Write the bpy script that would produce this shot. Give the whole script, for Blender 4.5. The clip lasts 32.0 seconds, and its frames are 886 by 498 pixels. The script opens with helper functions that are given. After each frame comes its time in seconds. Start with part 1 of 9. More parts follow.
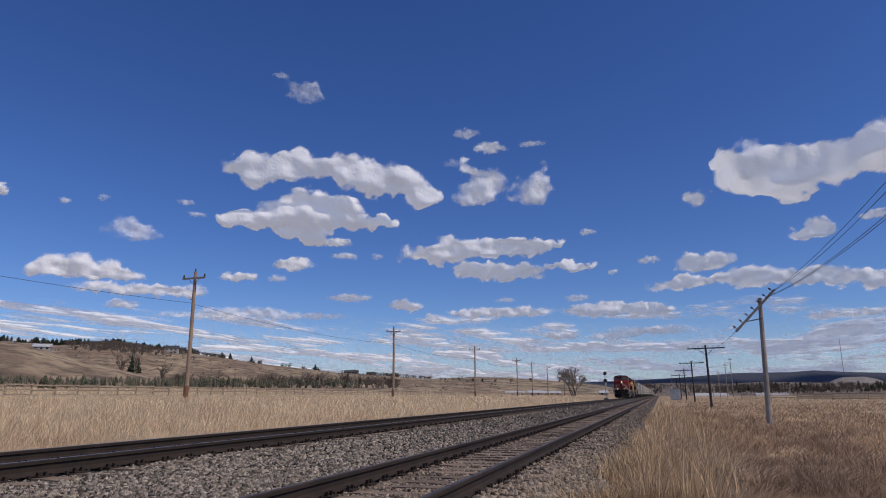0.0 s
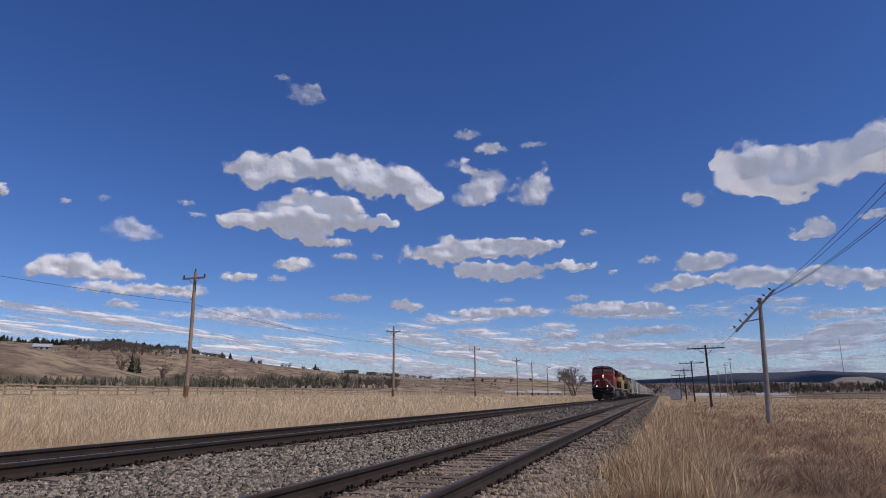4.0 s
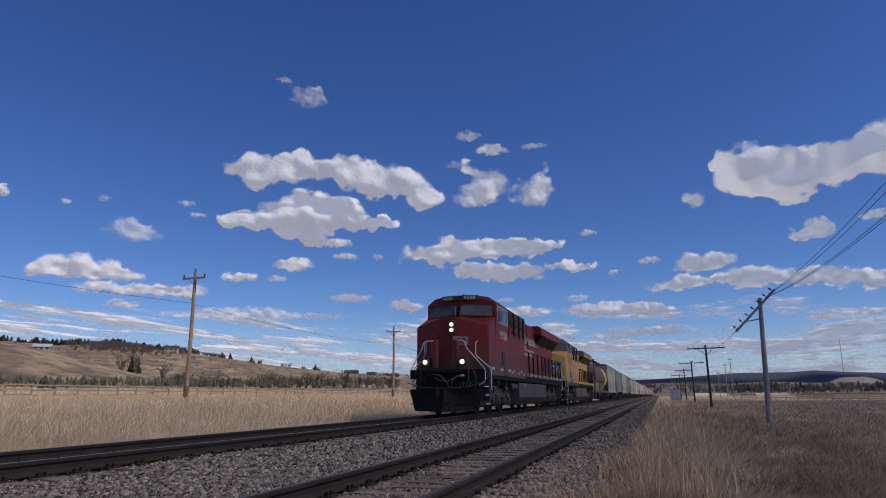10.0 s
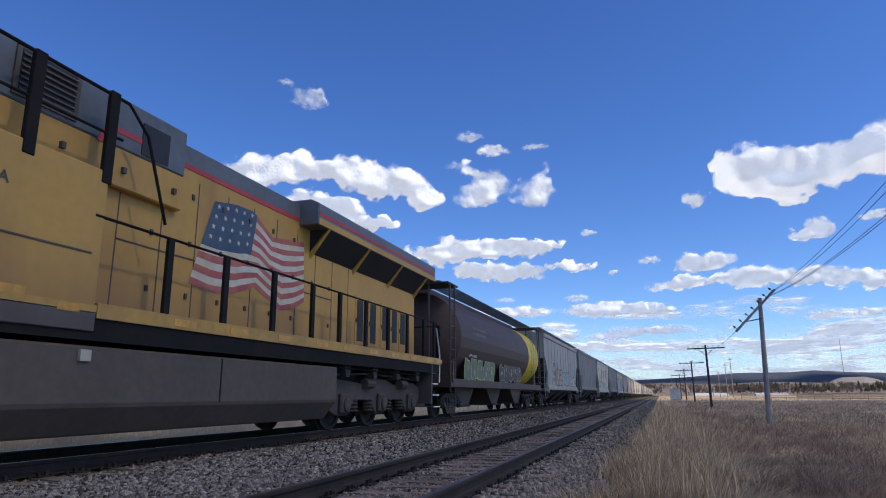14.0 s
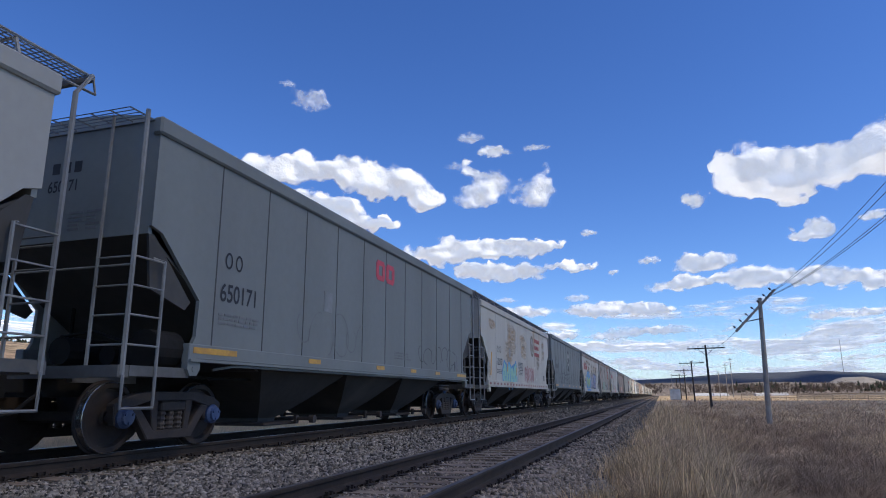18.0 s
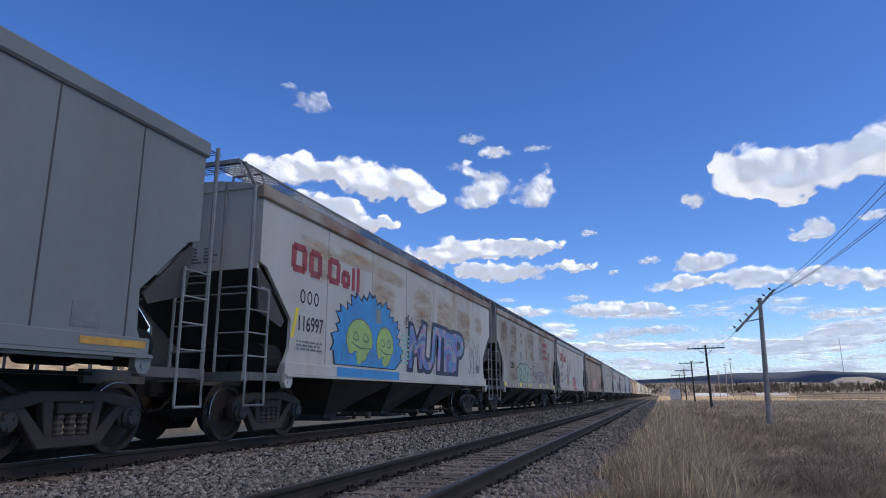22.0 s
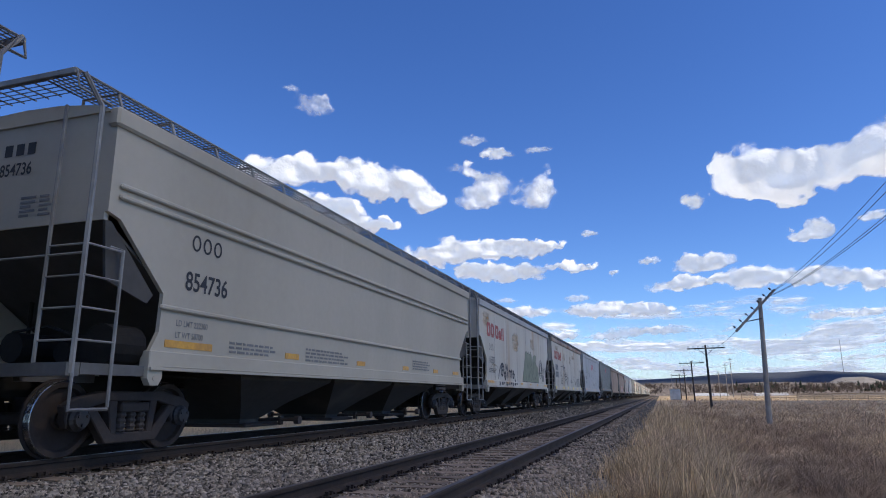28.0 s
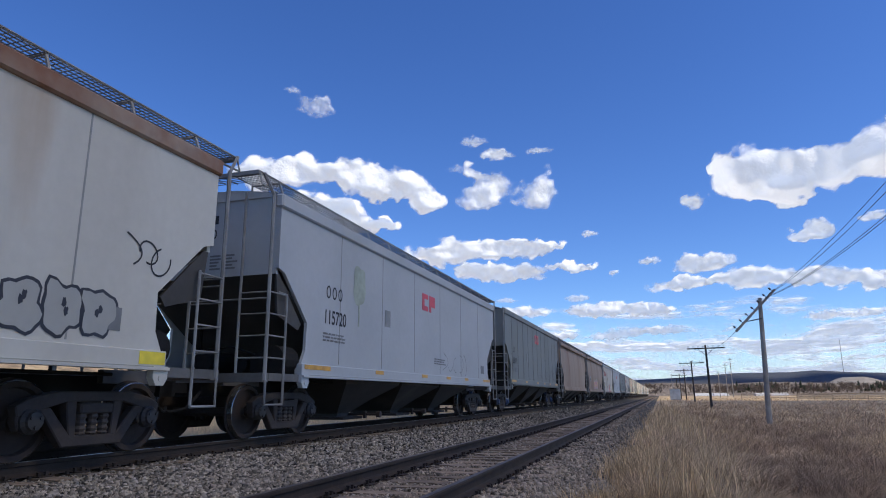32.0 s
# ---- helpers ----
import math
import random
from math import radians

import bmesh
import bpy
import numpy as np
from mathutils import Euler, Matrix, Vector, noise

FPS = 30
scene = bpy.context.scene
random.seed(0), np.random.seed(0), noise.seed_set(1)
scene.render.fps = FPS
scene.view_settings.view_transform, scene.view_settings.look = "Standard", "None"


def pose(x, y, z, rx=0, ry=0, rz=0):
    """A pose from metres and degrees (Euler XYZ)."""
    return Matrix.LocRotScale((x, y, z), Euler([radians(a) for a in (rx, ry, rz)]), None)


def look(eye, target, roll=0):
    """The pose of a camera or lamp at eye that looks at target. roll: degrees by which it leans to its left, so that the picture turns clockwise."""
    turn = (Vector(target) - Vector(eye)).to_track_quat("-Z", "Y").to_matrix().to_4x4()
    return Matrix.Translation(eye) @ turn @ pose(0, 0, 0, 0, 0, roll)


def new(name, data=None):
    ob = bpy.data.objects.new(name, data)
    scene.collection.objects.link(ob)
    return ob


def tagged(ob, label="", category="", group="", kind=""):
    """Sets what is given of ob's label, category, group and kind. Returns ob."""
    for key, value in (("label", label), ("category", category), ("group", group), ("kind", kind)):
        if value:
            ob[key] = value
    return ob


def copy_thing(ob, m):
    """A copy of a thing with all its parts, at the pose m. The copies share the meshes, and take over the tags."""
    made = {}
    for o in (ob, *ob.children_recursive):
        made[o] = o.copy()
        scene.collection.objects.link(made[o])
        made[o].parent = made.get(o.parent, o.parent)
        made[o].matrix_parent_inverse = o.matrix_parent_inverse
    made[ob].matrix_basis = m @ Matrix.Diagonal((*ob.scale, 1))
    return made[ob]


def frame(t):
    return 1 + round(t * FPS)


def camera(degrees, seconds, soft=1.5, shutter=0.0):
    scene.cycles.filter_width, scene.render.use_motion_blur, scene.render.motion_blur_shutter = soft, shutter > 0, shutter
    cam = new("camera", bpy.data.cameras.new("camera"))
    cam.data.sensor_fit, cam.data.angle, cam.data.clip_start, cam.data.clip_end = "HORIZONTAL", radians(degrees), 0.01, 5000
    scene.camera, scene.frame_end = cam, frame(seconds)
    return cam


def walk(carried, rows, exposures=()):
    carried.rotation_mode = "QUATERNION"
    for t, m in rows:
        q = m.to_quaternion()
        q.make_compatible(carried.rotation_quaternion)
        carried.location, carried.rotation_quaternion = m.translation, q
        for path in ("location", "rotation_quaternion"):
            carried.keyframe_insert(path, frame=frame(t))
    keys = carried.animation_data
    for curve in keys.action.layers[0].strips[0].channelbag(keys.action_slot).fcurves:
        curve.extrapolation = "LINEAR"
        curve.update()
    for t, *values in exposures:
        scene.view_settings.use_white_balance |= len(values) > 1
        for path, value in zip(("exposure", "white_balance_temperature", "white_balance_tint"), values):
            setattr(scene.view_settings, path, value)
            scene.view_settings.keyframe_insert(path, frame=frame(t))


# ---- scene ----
# camera: low beside the siding, on a tripod
EYE = Vector((7.742, 0.0, 0.713))
YAW, PITCH = radians(18.03), radians(12.76)
AHEAD = Vector((-math.sin(YAW) * math.cos(PITCH), math.cos(YAW) * math.cos(PITCH), math.sin(PITCH)))
cam = camera(68.69, 32.0, soft=1.0)
STAND = look(EYE, EYE + AHEAD * 10, -0.275)
walk(cam, [(0, STAND), (32, STAND)],
     exposures=[(0, -0.28, 6000, 14), (9.6, -0.28, 6000, 14), (11, 0.0, 6050, 9), (12.6, 0.6, 6100, 7), (32, 0.62, 6100, 7)])

# daylight: clear sky, sun high on the camera's side of the line
SUN_EL, SUN_AZ = radians(48), radians(98)     # azimuth clockwise from the way the line runs
world = bpy.data.worlds.new("sky")
scene.world = world
world.use_nodes = True
wn = world.node_tree
sky = wn.nodes.new("ShaderNodeTexSky")
sky.sky_type, sky.sun_disc = "NISHITA", False
sky.sun_elevation, sky.sun_rotation = SUN_EL, SUN_AZ
sky.altitude, sky.air_density, sky.dust_density, sky.ozone_density = 1200, 1.0, 0.35, 5.0
wn.nodes["Background"].inputs["Strength"].default_value = 0.105
deep = wn.nodes.new("ShaderNodeHueSaturation")     # the dry mountain air's deeper blue
deep.inputs["Hue"].default_value, deep.inputs["Saturation"].default_value = 0.514, 1.17
wn.links.new(sky.outputs[0], deep.inputs["Color"])
wn.links.new(deep.outputs[0], wn.nodes["Background"].inputs["Color"])
TO_SUN = Vector((math.sin(SUN_AZ) * math.cos(SUN_EL), math.cos(SUN_AZ) * math.cos(SUN_EL), math.sin(SUN_EL)))
sun = new("sun", bpy.data.lights.new("sun", "SUN"))
sun.data.energy, sun.data.angle, sun.data.color = 3.0, radians(2), (1.0, 0.85, 0.64)
sun.matrix_world = look((0, 0, 60), Vector((0, 0, 60)) - TO_SUN)


# ---- materials ----
def mat(name, color, color2=None, rough=0.7, metal=0.0, grain=8.0, stain=1.2, bump=0.15, rust=None, rust_amount=0.0,
        spec=0.5, per_object=0.0, per_island=0.0, streak=False, grime=None, speck=1.0):
    """A worn surface: two colours mixed by broad stains, fine grain, a fine bump, and rust or dirt in patches."""
    m = bpy.data.materials.new(name)
    m.use_nodes = True
    nt = m.node_tree
    N, K = nt.nodes, nt.links
    b = N["Principled BSDF"]
    b.inputs["Roughness"].default_value, b.inputs["Metallic"].default_value = rough, metal
    b.inputs["Specular IOR Level"].default_value = spec
    co = N.new("ShaderNodeTexCoord")
    src = co.outputs["Object"]
    if streak:
        mp = N.new("ShaderNodeMapping")
        mp.inputs["Scale"].default_value = (1, 1, 0.18)
        K.new(src, mp.inputs[0])
        streaked = mp.outputs[0]
    else:
        streaked = src
    big, fine = N.new("ShaderNodeTexNoise"), N.new("ShaderNodeTexNoise")
    big.inputs["Scale"].default_value, big.inputs["Detail"].default_value = stain, 5
    fine.inputs["Scale"].default_value, fine.inputs["Detail"].default_value = grain, 4
    K.new(streaked, big.inputs["Vector"])
    K.new(src, fine.inputs["Vector"])
    ramp = N.new("ShaderNodeMapRange")
    ramp.inputs[1].default_value, ramp.inputs[2].default_value = 0.35, 0.68
    K.new(big.outputs[0], ramp.inputs[0])
    c2 = color2 or tuple(v * 0.75 for v in color)
    mix = N.new("ShaderNodeMix")
    mix.data_type = "RGBA"
    mix.inputs[6].default_value, mix.inputs[7].default_value = (*color, 1), (*c2, 1)
    K.new(ramp.outputs[0], mix.inputs[0])
    hsv = N.new("ShaderNodeHueSaturation")
    K.new(mix.outputs[2], hsv.inputs["Color"])
    val = N.new("ShaderNodeMapRange")
    val.inputs[1].default_value, val.inputs[2].default_value = 0.25, 0.75
    val.inputs[3].default_value, val.inputs[4].default_value = 1 - 0.14 * speck, 1 + 0.14 * speck
    K.new(fine.outputs[0], val.inputs[0])
    level = val.outputs[0]
    if per_object or per_island:
        if per_island:
            ge = N.new("ShaderNodeNewGeometry")
            rnd, amt = ge.outputs["Random Per Island"], per_island
        else:
            oi = N.new("ShaderNodeObjectInfo")
            rnd, amt = oi.outputs["Random"], per_object
        r2 = N.new("ShaderNodeMapRange")
        r2.inputs[3].default_value, r2.inputs[4].default_value = 1 - amt, 1 + amt
        K.new(rnd, r2.inputs[0])
        mul = N.new("ShaderNodeMath")
        mul.operation = "MULTIPLY"
        K.new(level, mul.inputs[0])
        K.new(r2.outputs[0], mul.inputs[1])
        level = mul.outputs[0]
    K.new(level, hsv.inputs["Value"])
    out = hsv.outputs[0]
    if rust:
        rn = N.new("ShaderNodeTexNoise")
        rn.inputs["Scale"].default_value, rn.inputs["Detail"].default_value = stain * 0.8, 8
        off = N.new("ShaderNodeMapping")
        off.inputs["Location"].default_value = (7, 3, 11)
        K.new(streaked, off.inputs[0])
        K.new(off.outputs[0], rn.inputs["Vector"])
        rr = N.new("ShaderNodeMapRange")
        rr.inputs[1].default_value, rr.inputs[2].default_value = 0.72 - rust_amount, 0.86 - rust_amount * 0.8
        K.new(rn.outputs[0], rr.inputs[0])
        rm = N.new("ShaderNodeMix")
        rm.data_type = "RGBA"
        rm.inputs[7].default_value = (*rust, 1)
        K.new(rr.outputs[0], rm.inputs[0])
        K.new(out, rm.inputs[6])
        out = rm.outputs[2]
    if grime:
        # brown road dust thrown up by the wheels, its upper rim ragged
        xyz = N.new("ShaderNodeSeparateXYZ")
        K.new(src, xyz.inputs[0])
        lift = N.new("ShaderNodeMath")
        lift.operation = "MULTIPLY_ADD"
        K.new(big.outputs[0], lift.inputs[0])
        lift.inputs[1].default_value = -1.6
        K.new(xyz.outputs[2], lift.inputs[2])
        gr = N.new("ShaderNodeMapRange")
        gr.inputs[1].default_value, gr.inputs[2].default_value, gr.inputs[3].default_value, gr.inputs[4].default_value = grime[0] - 0.8, grime[1] - 0.8, 0.8, 0.0
        K.new(lift.outputs[0], gr.inputs[0])
        gm = N.new("ShaderNodeMix")
        gm.data_type = "RGBA"
        gm.inputs[7].default_value = (*grime[2], 1)
        K.new(gr.outputs[0], gm.inputs[0])
        K.new(out, gm.inputs[6])
        out = gm.outputs[2]
    K.new(out, b.inputs["Base Color"])
    if bump:
        bp = N.new("ShaderNodeBump")
        bp.inputs["Strength"].default_value, bp.inputs["Distance"].default_value = bump, 0.02
        K.new(fine.outputs[0], bp.inputs["Height"])
        K.new(bp.outputs[0], b.inputs["Normal"])
    return m


def blend(name, cols, scales, rough=0.95, bump=0.6, dist=0.05):
    """Ground: three colours in patches of two sizes."""
    m = bpy.data.materials.new(name)
    m.use_nodes = True
    N, K = m.node_tree.nodes, m.node_tree.links
    b = N["Principled BSDF"]
    b.inputs["Roughness"].default_value = rough
    b.inputs["Specular IOR Level"].default_value = 0.2
    co = N.new("ShaderNodeTexCoord")
    prev = None
    last = None
    for i, (c, s) in enumerate(zip(cols[1:], scales)):
        n = N.new("ShaderNodeTexNoise")
        n.inputs["Scale"].default_value, n.inputs["Detail"].default_value, n.inputs["Roughness"].default_value = s, 8, 0.62
        K.new(co.outputs["Object"], n.inputs["Vector"])
        r = N.new("ShaderNodeMapRange")
        r.inputs[1].default_value, r.inputs[2].default_value = 0.42, 0.62
        K.new(n.outputs[0], r.inputs[0])
        x = N.new("ShaderNodeMix")
        x.data_type = "RGBA"
        K.new(r.outputs[0], x.inputs[0])
        if prev is None:
            x.inputs[6].default_value = (*cols[0], 1)
        else:
            K.new(prev, x.inputs[6])
        x.inputs[7].default_value = (*c, 1)
        prev, last = x.outputs[2], n
    K.new(prev, b.inputs["Base Color"])
    bp = N.new("ShaderNodeBump")
    bp.inputs["Strength"].default_value, bp.inputs["Distance"].default_value = bump, dist
    K.new(last.outputs[0], bp.inputs["Height"])
    K.new(bp.outputs[0], b.inputs["Normal"])
    return m


def lamp_glow(name, color, strength):
    m = bpy.data.materials.new(name)
    m.use_nodes = True
    b = m.node_tree.nodes["Principled BSDF"]
    b.inputs["Base Color"].default_value = (*color, 1)
    b.inputs["Emission Color"].default_value = (*color, 1)
    b.inputs["Emission Strength"].default_value = strength
    return m


def cloud_material(name, wobble):
    """White vapour: thin where the density stored on the mesh is low, broken up by noise at the rim."""
    m = bpy.data.materials.new(name)
    m.use_nodes = True
    N, K = m.node_tree.nodes, m.node_tree.links
    N.remove(N["Principled BSDF"])
    at = N.new("ShaderNodeAttribute")
    at.attribute_name = "vapour"
    co = N.new("ShaderNodeTexCoord")
    n = N.new("ShaderNodeTexNoise")
    n.inputs["Scale"].default_value, n.inputs["Detail"].default_value = 0.016, 9
    K.new(co.outputs["Object"], n.inputs["Vector"])
    sub = N.new("ShaderNodeMath")
    sub.operation = "MULTIPLY_ADD"
    K.new(n.outputs[0], sub.inputs[0])
    sub.inputs[1].default_value, sub.inputs[2].default_value = wobble, -wobble / 2
    add = N.new("ShaderNodeMath")
    K.new(at.outputs["Fac"], add.inputs[0])
    K.new(sub.outputs[0], add.inputs[1])
    r = N.new("ShaderNodeMapRange")
    r.interpolation_type = "SMOOTHSTEP"
    r.inputs[1].default_value, r.inputs[2].default_value = 0.0, 0.95
    K.new(add.outputs[0], r.inputs[0])
    clear, white, glow = N.new("ShaderNodeBsdfTransparent"), N.new("ShaderNodeBsdfDiffuse"), N.new("ShaderNodeBsdfTranslucent")
    white.inputs["Color"].default_value = glow.inputs["Color"].default_value = (0.84, 0.84, 0.86, 1)
    puff = N.new("ShaderNodeBump")
    puff.inputs["Strength"].default_value, puff.inputs["Distance"].default_value = 0.5, 45.0
    K.new(n.outputs[0], puff.inputs["Height"])
    K.new(puff.outputs[0], white.inputs["Normal"])
    body, mix = N.new("ShaderNodeMixShader"), N.new("ShaderNodeMixShader")
    body.inputs[0].default_value = 0.35
    K.new(white.outputs[0], body.inputs[1])
    K.new(glow.outputs[0], body.inputs[2])
    lit = N.new("ShaderNodeEmission")         # glow stands in for full sunlight, far off where no cloud stands before the sun
    lit.inputs["Color"].default_value, lit.inputs["Strength"].default_value = (0.95, 0.96, 1.0, 1), 0.19
    both = N.new("ShaderNodeAddShader")
    K.new(body.outputs[0], both.inputs[0])
    K.new(lit.outputs[0], both.inputs[1])
    K.new(r.outputs[0], mix.inputs[0])
    K.new(clear.outputs[0], mix.inputs[1])
    K.new(both.outputs[0], mix.inputs[2])
    K.new(mix.outputs[0], N["Material Output"].inputs["Surface"])
    return m


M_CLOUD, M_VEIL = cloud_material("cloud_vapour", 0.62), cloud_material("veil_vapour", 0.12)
M_GROUND = blend("dry_meadow", [(0.44, 0.335, 0.20), (0.50, 0.39, 0.25), (0.27, 0.195, 0.12)], (3.0, 0.16))
M_GRASS = mat("dry_grass", (0.84, 0.68, 0.45), (0.74, 0.57, 0.36), rough=0.8, per_island=0.2, bump=0, stain=0.3)
M_GRASS_R = mat("brown_grass", (0.60, 0.425, 0.27), (0.34, 0.24, 0.15), rough=0.85, per_island=0.7, bump=0, stain=0.9)
M_STALK = mat("dead_stalks", (0.38, 0.255, 0.165), (0.24, 0.165, 0.11), rough=0.9, per_island=0.6, bump=0, stain=0.8)
M_STRAW = mat("pale_straw", (0.67, 0.485, 0.275), (0.45, 0.315, 0.175), rough=0.8, per_island=0.5, bump=0, stain=0.5)
# bed far darker than its stones: shade in the gaps, put in colour
M_BALLAST = blend("ballast_bed", [(0.07, 0.06, 0.05), (0.04, 0.034, 0.028), (0.12, 0.105, 0.086)], (6.0, 24.0), bump=1.0)
M_STONE = mat("ballast_stone", (0.29, 0.252, 0.205), (0.135, 0.112, 0.088), rough=0.9, per_island=0.95, grain=60, stain=9, bump=0.3)
M_RAIL = mat("rusted_rail", (0.046, 0.034, 0.028), (0.032, 0.025, 0.021), rough=0.85, spec=0.2, grain=30, stain=3)
M_HEAD_DULL = mat("dull_rail_head", (0.12, 0.10, 0.09), (0.08, 0.065, 0.055), rough=0.55, metal=0.5, grain=40, stain=4, bump=0.05)
M_HEAD = mat("rail_head", (0.26, 0.26, 0.28), (0.16, 0.15, 0.15), rough=0.35, metal=0.8, grain=40, stain=4, bump=0.05)
M_TIE = mat("weathered_tie", (0.27, 0.20, 0.14), (0.14, 0.105, 0.075), rough=0.95, grain=14, stain=4, bump=0.6, per_object=0.3)
M_POLE = mat("pale_pole_wood", (0.36, 0.26, 0.18), (0.27, 0.195, 0.14), rough=0.9, grain=25, stain=1.5, bump=0.3)
M_POLE_GREY = mat("grey_pole_wood", (0.33, 0.30, 0.27), (0.20, 0.18, 0.165), rough=0.9, grain=25, stain=1.5, bump=0.3)
M_POLE_DARK = mat("creosoted_wood", (0.045, 0.036, 0.032), (0.03, 0.025, 0.022), rough=0.85, grain=25, stain=1.5)
M_FENCE = mat("fence_timber", (0.36, 0.285, 0.20), (0.25, 0.195, 0.135), rough=0.9, grain=20, stain=2, per_object=0.2)
M_WIRE = mat("wire", (0.05, 0.05, 0.055), rough=0.6, bump=0)
M_GLASSY = mat("insulator", (0.35, 0.38, 0.40), rough=0.25, bump=0)


# ---- mesh helpers ----
def part(name, bm, material, parent=None, label="", smooth=False):
    """Links a bmesh as one mesh object, under its thing or part."""
    me = bpy.data.meshes.new(name)
    bm.normal_update()
    bm.to_mesh(me)
    bm.free()
    if smooth:
        me.shade_smooth()
    me.materials.append(material)
    ob = new(name, me)
    if parent is not None:
        ob.parent = parent
    if label:
        ob["label"] = label
    return ob


def empty(name, m=None):
    ob = new(name)
    ob.empty_display_size = 0.2
    if m is not None:
        ob.matrix_basis = m
    return ob


def box(bm, x0, x1, y0, y1, z0, z1, m=None):
    vs = [bm.verts.new(v) for v in ((x0, y0, z0), (x1, y0, z0), (x1, y1, z0), (x0, y1, z0),
                                    (x0, y0, z1), (x1, y0, z1), (x1, y1, z1), (x0, y1, z1))]
    for f in ((3, 2, 1, 0), (4, 5, 6, 7), (0, 1, 5, 4), (1, 2, 6, 5), (2, 3, 7, 6), (3, 0, 4, 7)):
        bm.faces.new([vs[i] for i in f])
    if m is not None:
        bmesh.ops.transform(bm, matrix=m, verts=vs)
    return bm


def bevelled(bm, w=0.02, seg=1):
    bmesh.ops.bevel(bm, geom=list(bm.edges), offset=w, segments=seg, affect="EDGES", clamp_overlap=True)
    return bm


def prism(bm, outline, axis, lo, hi):
    """An outline drawn in the two other axes (in xyz order), drawn out along one axis."""
    def at(p, c):
        return {"x": (c, p[0], p[1]), "y": (p[0], c, p[1]), "z": (p[0], p[1], c)}[axis]
    a = [bm.verts.new(at(p, lo)) for p in outline]
    b = [bm.verts.new(at(p, hi)) for p in outline]
    n = len(a)
    faces = [bm.faces.new(a), bm.faces.new(b[::-1])]
    for i in range(n):
        faces.append(bm.faces.new((a[i], b[i], b[(i + 1) % n], a[(i + 1) % n])))
    bmesh.ops.recalc_face_normals(bm, faces=faces)
    return bm


def tube(bm, pts, r, n=6, r2=None, cap=True):
    """A rod or pipe along a line of points."""
    pts = [Vector(p) for p in pts]
    rings = []
    for i, p in enumerate(pts):
        d = (pts[min(i + 1, len(pts) - 1)] - pts[max(i - 1, 0)]).normalized()
        s = d.cross(Vector((0, 0, 1)) if abs(d.z) < 0.9 else Vector((1, 0, 0))).normalized()
        u = s.cross(d)
        rr = r if r2 is None else r + (r2 - r) * i / (len(pts) - 1)
        rings.append([bm.verts.new(p + (s * math.cos(k * math.tau / n) + u * math.sin(k * math.tau / n)) * rr) for k in range(n)])
    for a, b in zip(rings, rings[1:]):
        for k in range(n):
            bm.faces.new((a[k], a[(k + 1) % n], b[(k + 1) % n], b[k]))
    if cap:
        bm.faces.new(rings[0][::-1])
        bm.faces.new(rings[-1])
    return bm


def turned(bm, outline, centre, axis="x", n=20, cap=True):
    """A turned body: (radius, offset along the axis) pairs spun about an axis through the centre."""
    cx, cy, cz = centre
    rings = []
    for r, o in outline:
        ring = []
        for k in range(n):
            c, s = math.cos(k * math.tau / n) * r, math.sin(k * math.tau / n) * r
            ring.append(bm.verts.new({"x": (cx + o, cy + c, cz + s), "y": (cx + s, cy + o, cz + c), "z": (cx + c, cy + s, cz + o)}[axis]))
        rings.append(ring)
    for a, b in zip(rings, rings[1:]):
        for k in range(n):
            bm.faces.new((a[k], a[(k + 1) % n], b[(k + 1) % n], b[k]))
    if cap:
        bm.faces.new(rings[0][::-1])
        bm.faces.new(rings[-1])
    return bm


def B():
    return bmesh.new()


def arrays(name, verts, faces, material, parent=None, smooth=False):
    """A mesh from number arrays; faces all have the same count of corners."""
    me = bpy.data.meshes.new(name)
    verts, faces = np.asarray(verts, np.float32), np.asarray(faces, np.int32)
    me.vertices.add(len(verts))
    me.vertices.foreach_set("co", verts.ravel())
    k = faces.shape[1]
    me.loops.add(faces.size)
    me.loops.foreach_set("vertex_index", faces.ravel())
    me.polygons.add(len(faces))
    me.polygons.foreach_set("loop_start", np.arange(0, faces.size, k, dtype=np.int32))
    me.update(calc_edges=True)
    if smooth:
        me.shade_smooth()
    me.materials.append(material)
    ob = new(name, me)
    if parent is not None:
        ob.parent = parent
    return ob


def lattice(seed, x, y):
    """Smooth value noise on number arrays, 0 to 1."""
    xi, yi = np.floor(x).astype(np.int64), np.floor(y).astype(np.int64)
    fx, fy = x - xi, y - yi
    fx, fy = fx * fx * (3 - 2 * fx), fy * fy * (3 - 2 * fy)

    def h(i, j):
        k = (i * 374761393 + j * 668265263 + seed * 974711) & 0xFFFFFFFF
        k = ((k ^ (k >> 13)) * 1274126177) & 0xFFFFFFFF
        return ((k ^ (k >> 16)) & 0xFFFF) / 65535.0
    return (h(xi, yi) * (1 - fx) + h(xi + 1, yi) * fx) * (1 - fy) + (h(xi, yi + 1) * (1 - fx) + h(xi + 1, yi + 1) * fx) * fy


def fbm(seed, x, y, octaves=4):
    x, y = np.asarray(x, float), np.asarray(y, float)
    total, amp, norm = np.zeros(np.broadcast(x, y).shape), 1.0, 0.0
    for k in range(octaves):
        total += amp * lattice(seed + k * 17, x * 2 ** k + 31.7 * k, y * 2 ** k + 11.3 * k)
        norm += amp
        amp *= 0.5
    return total / norm


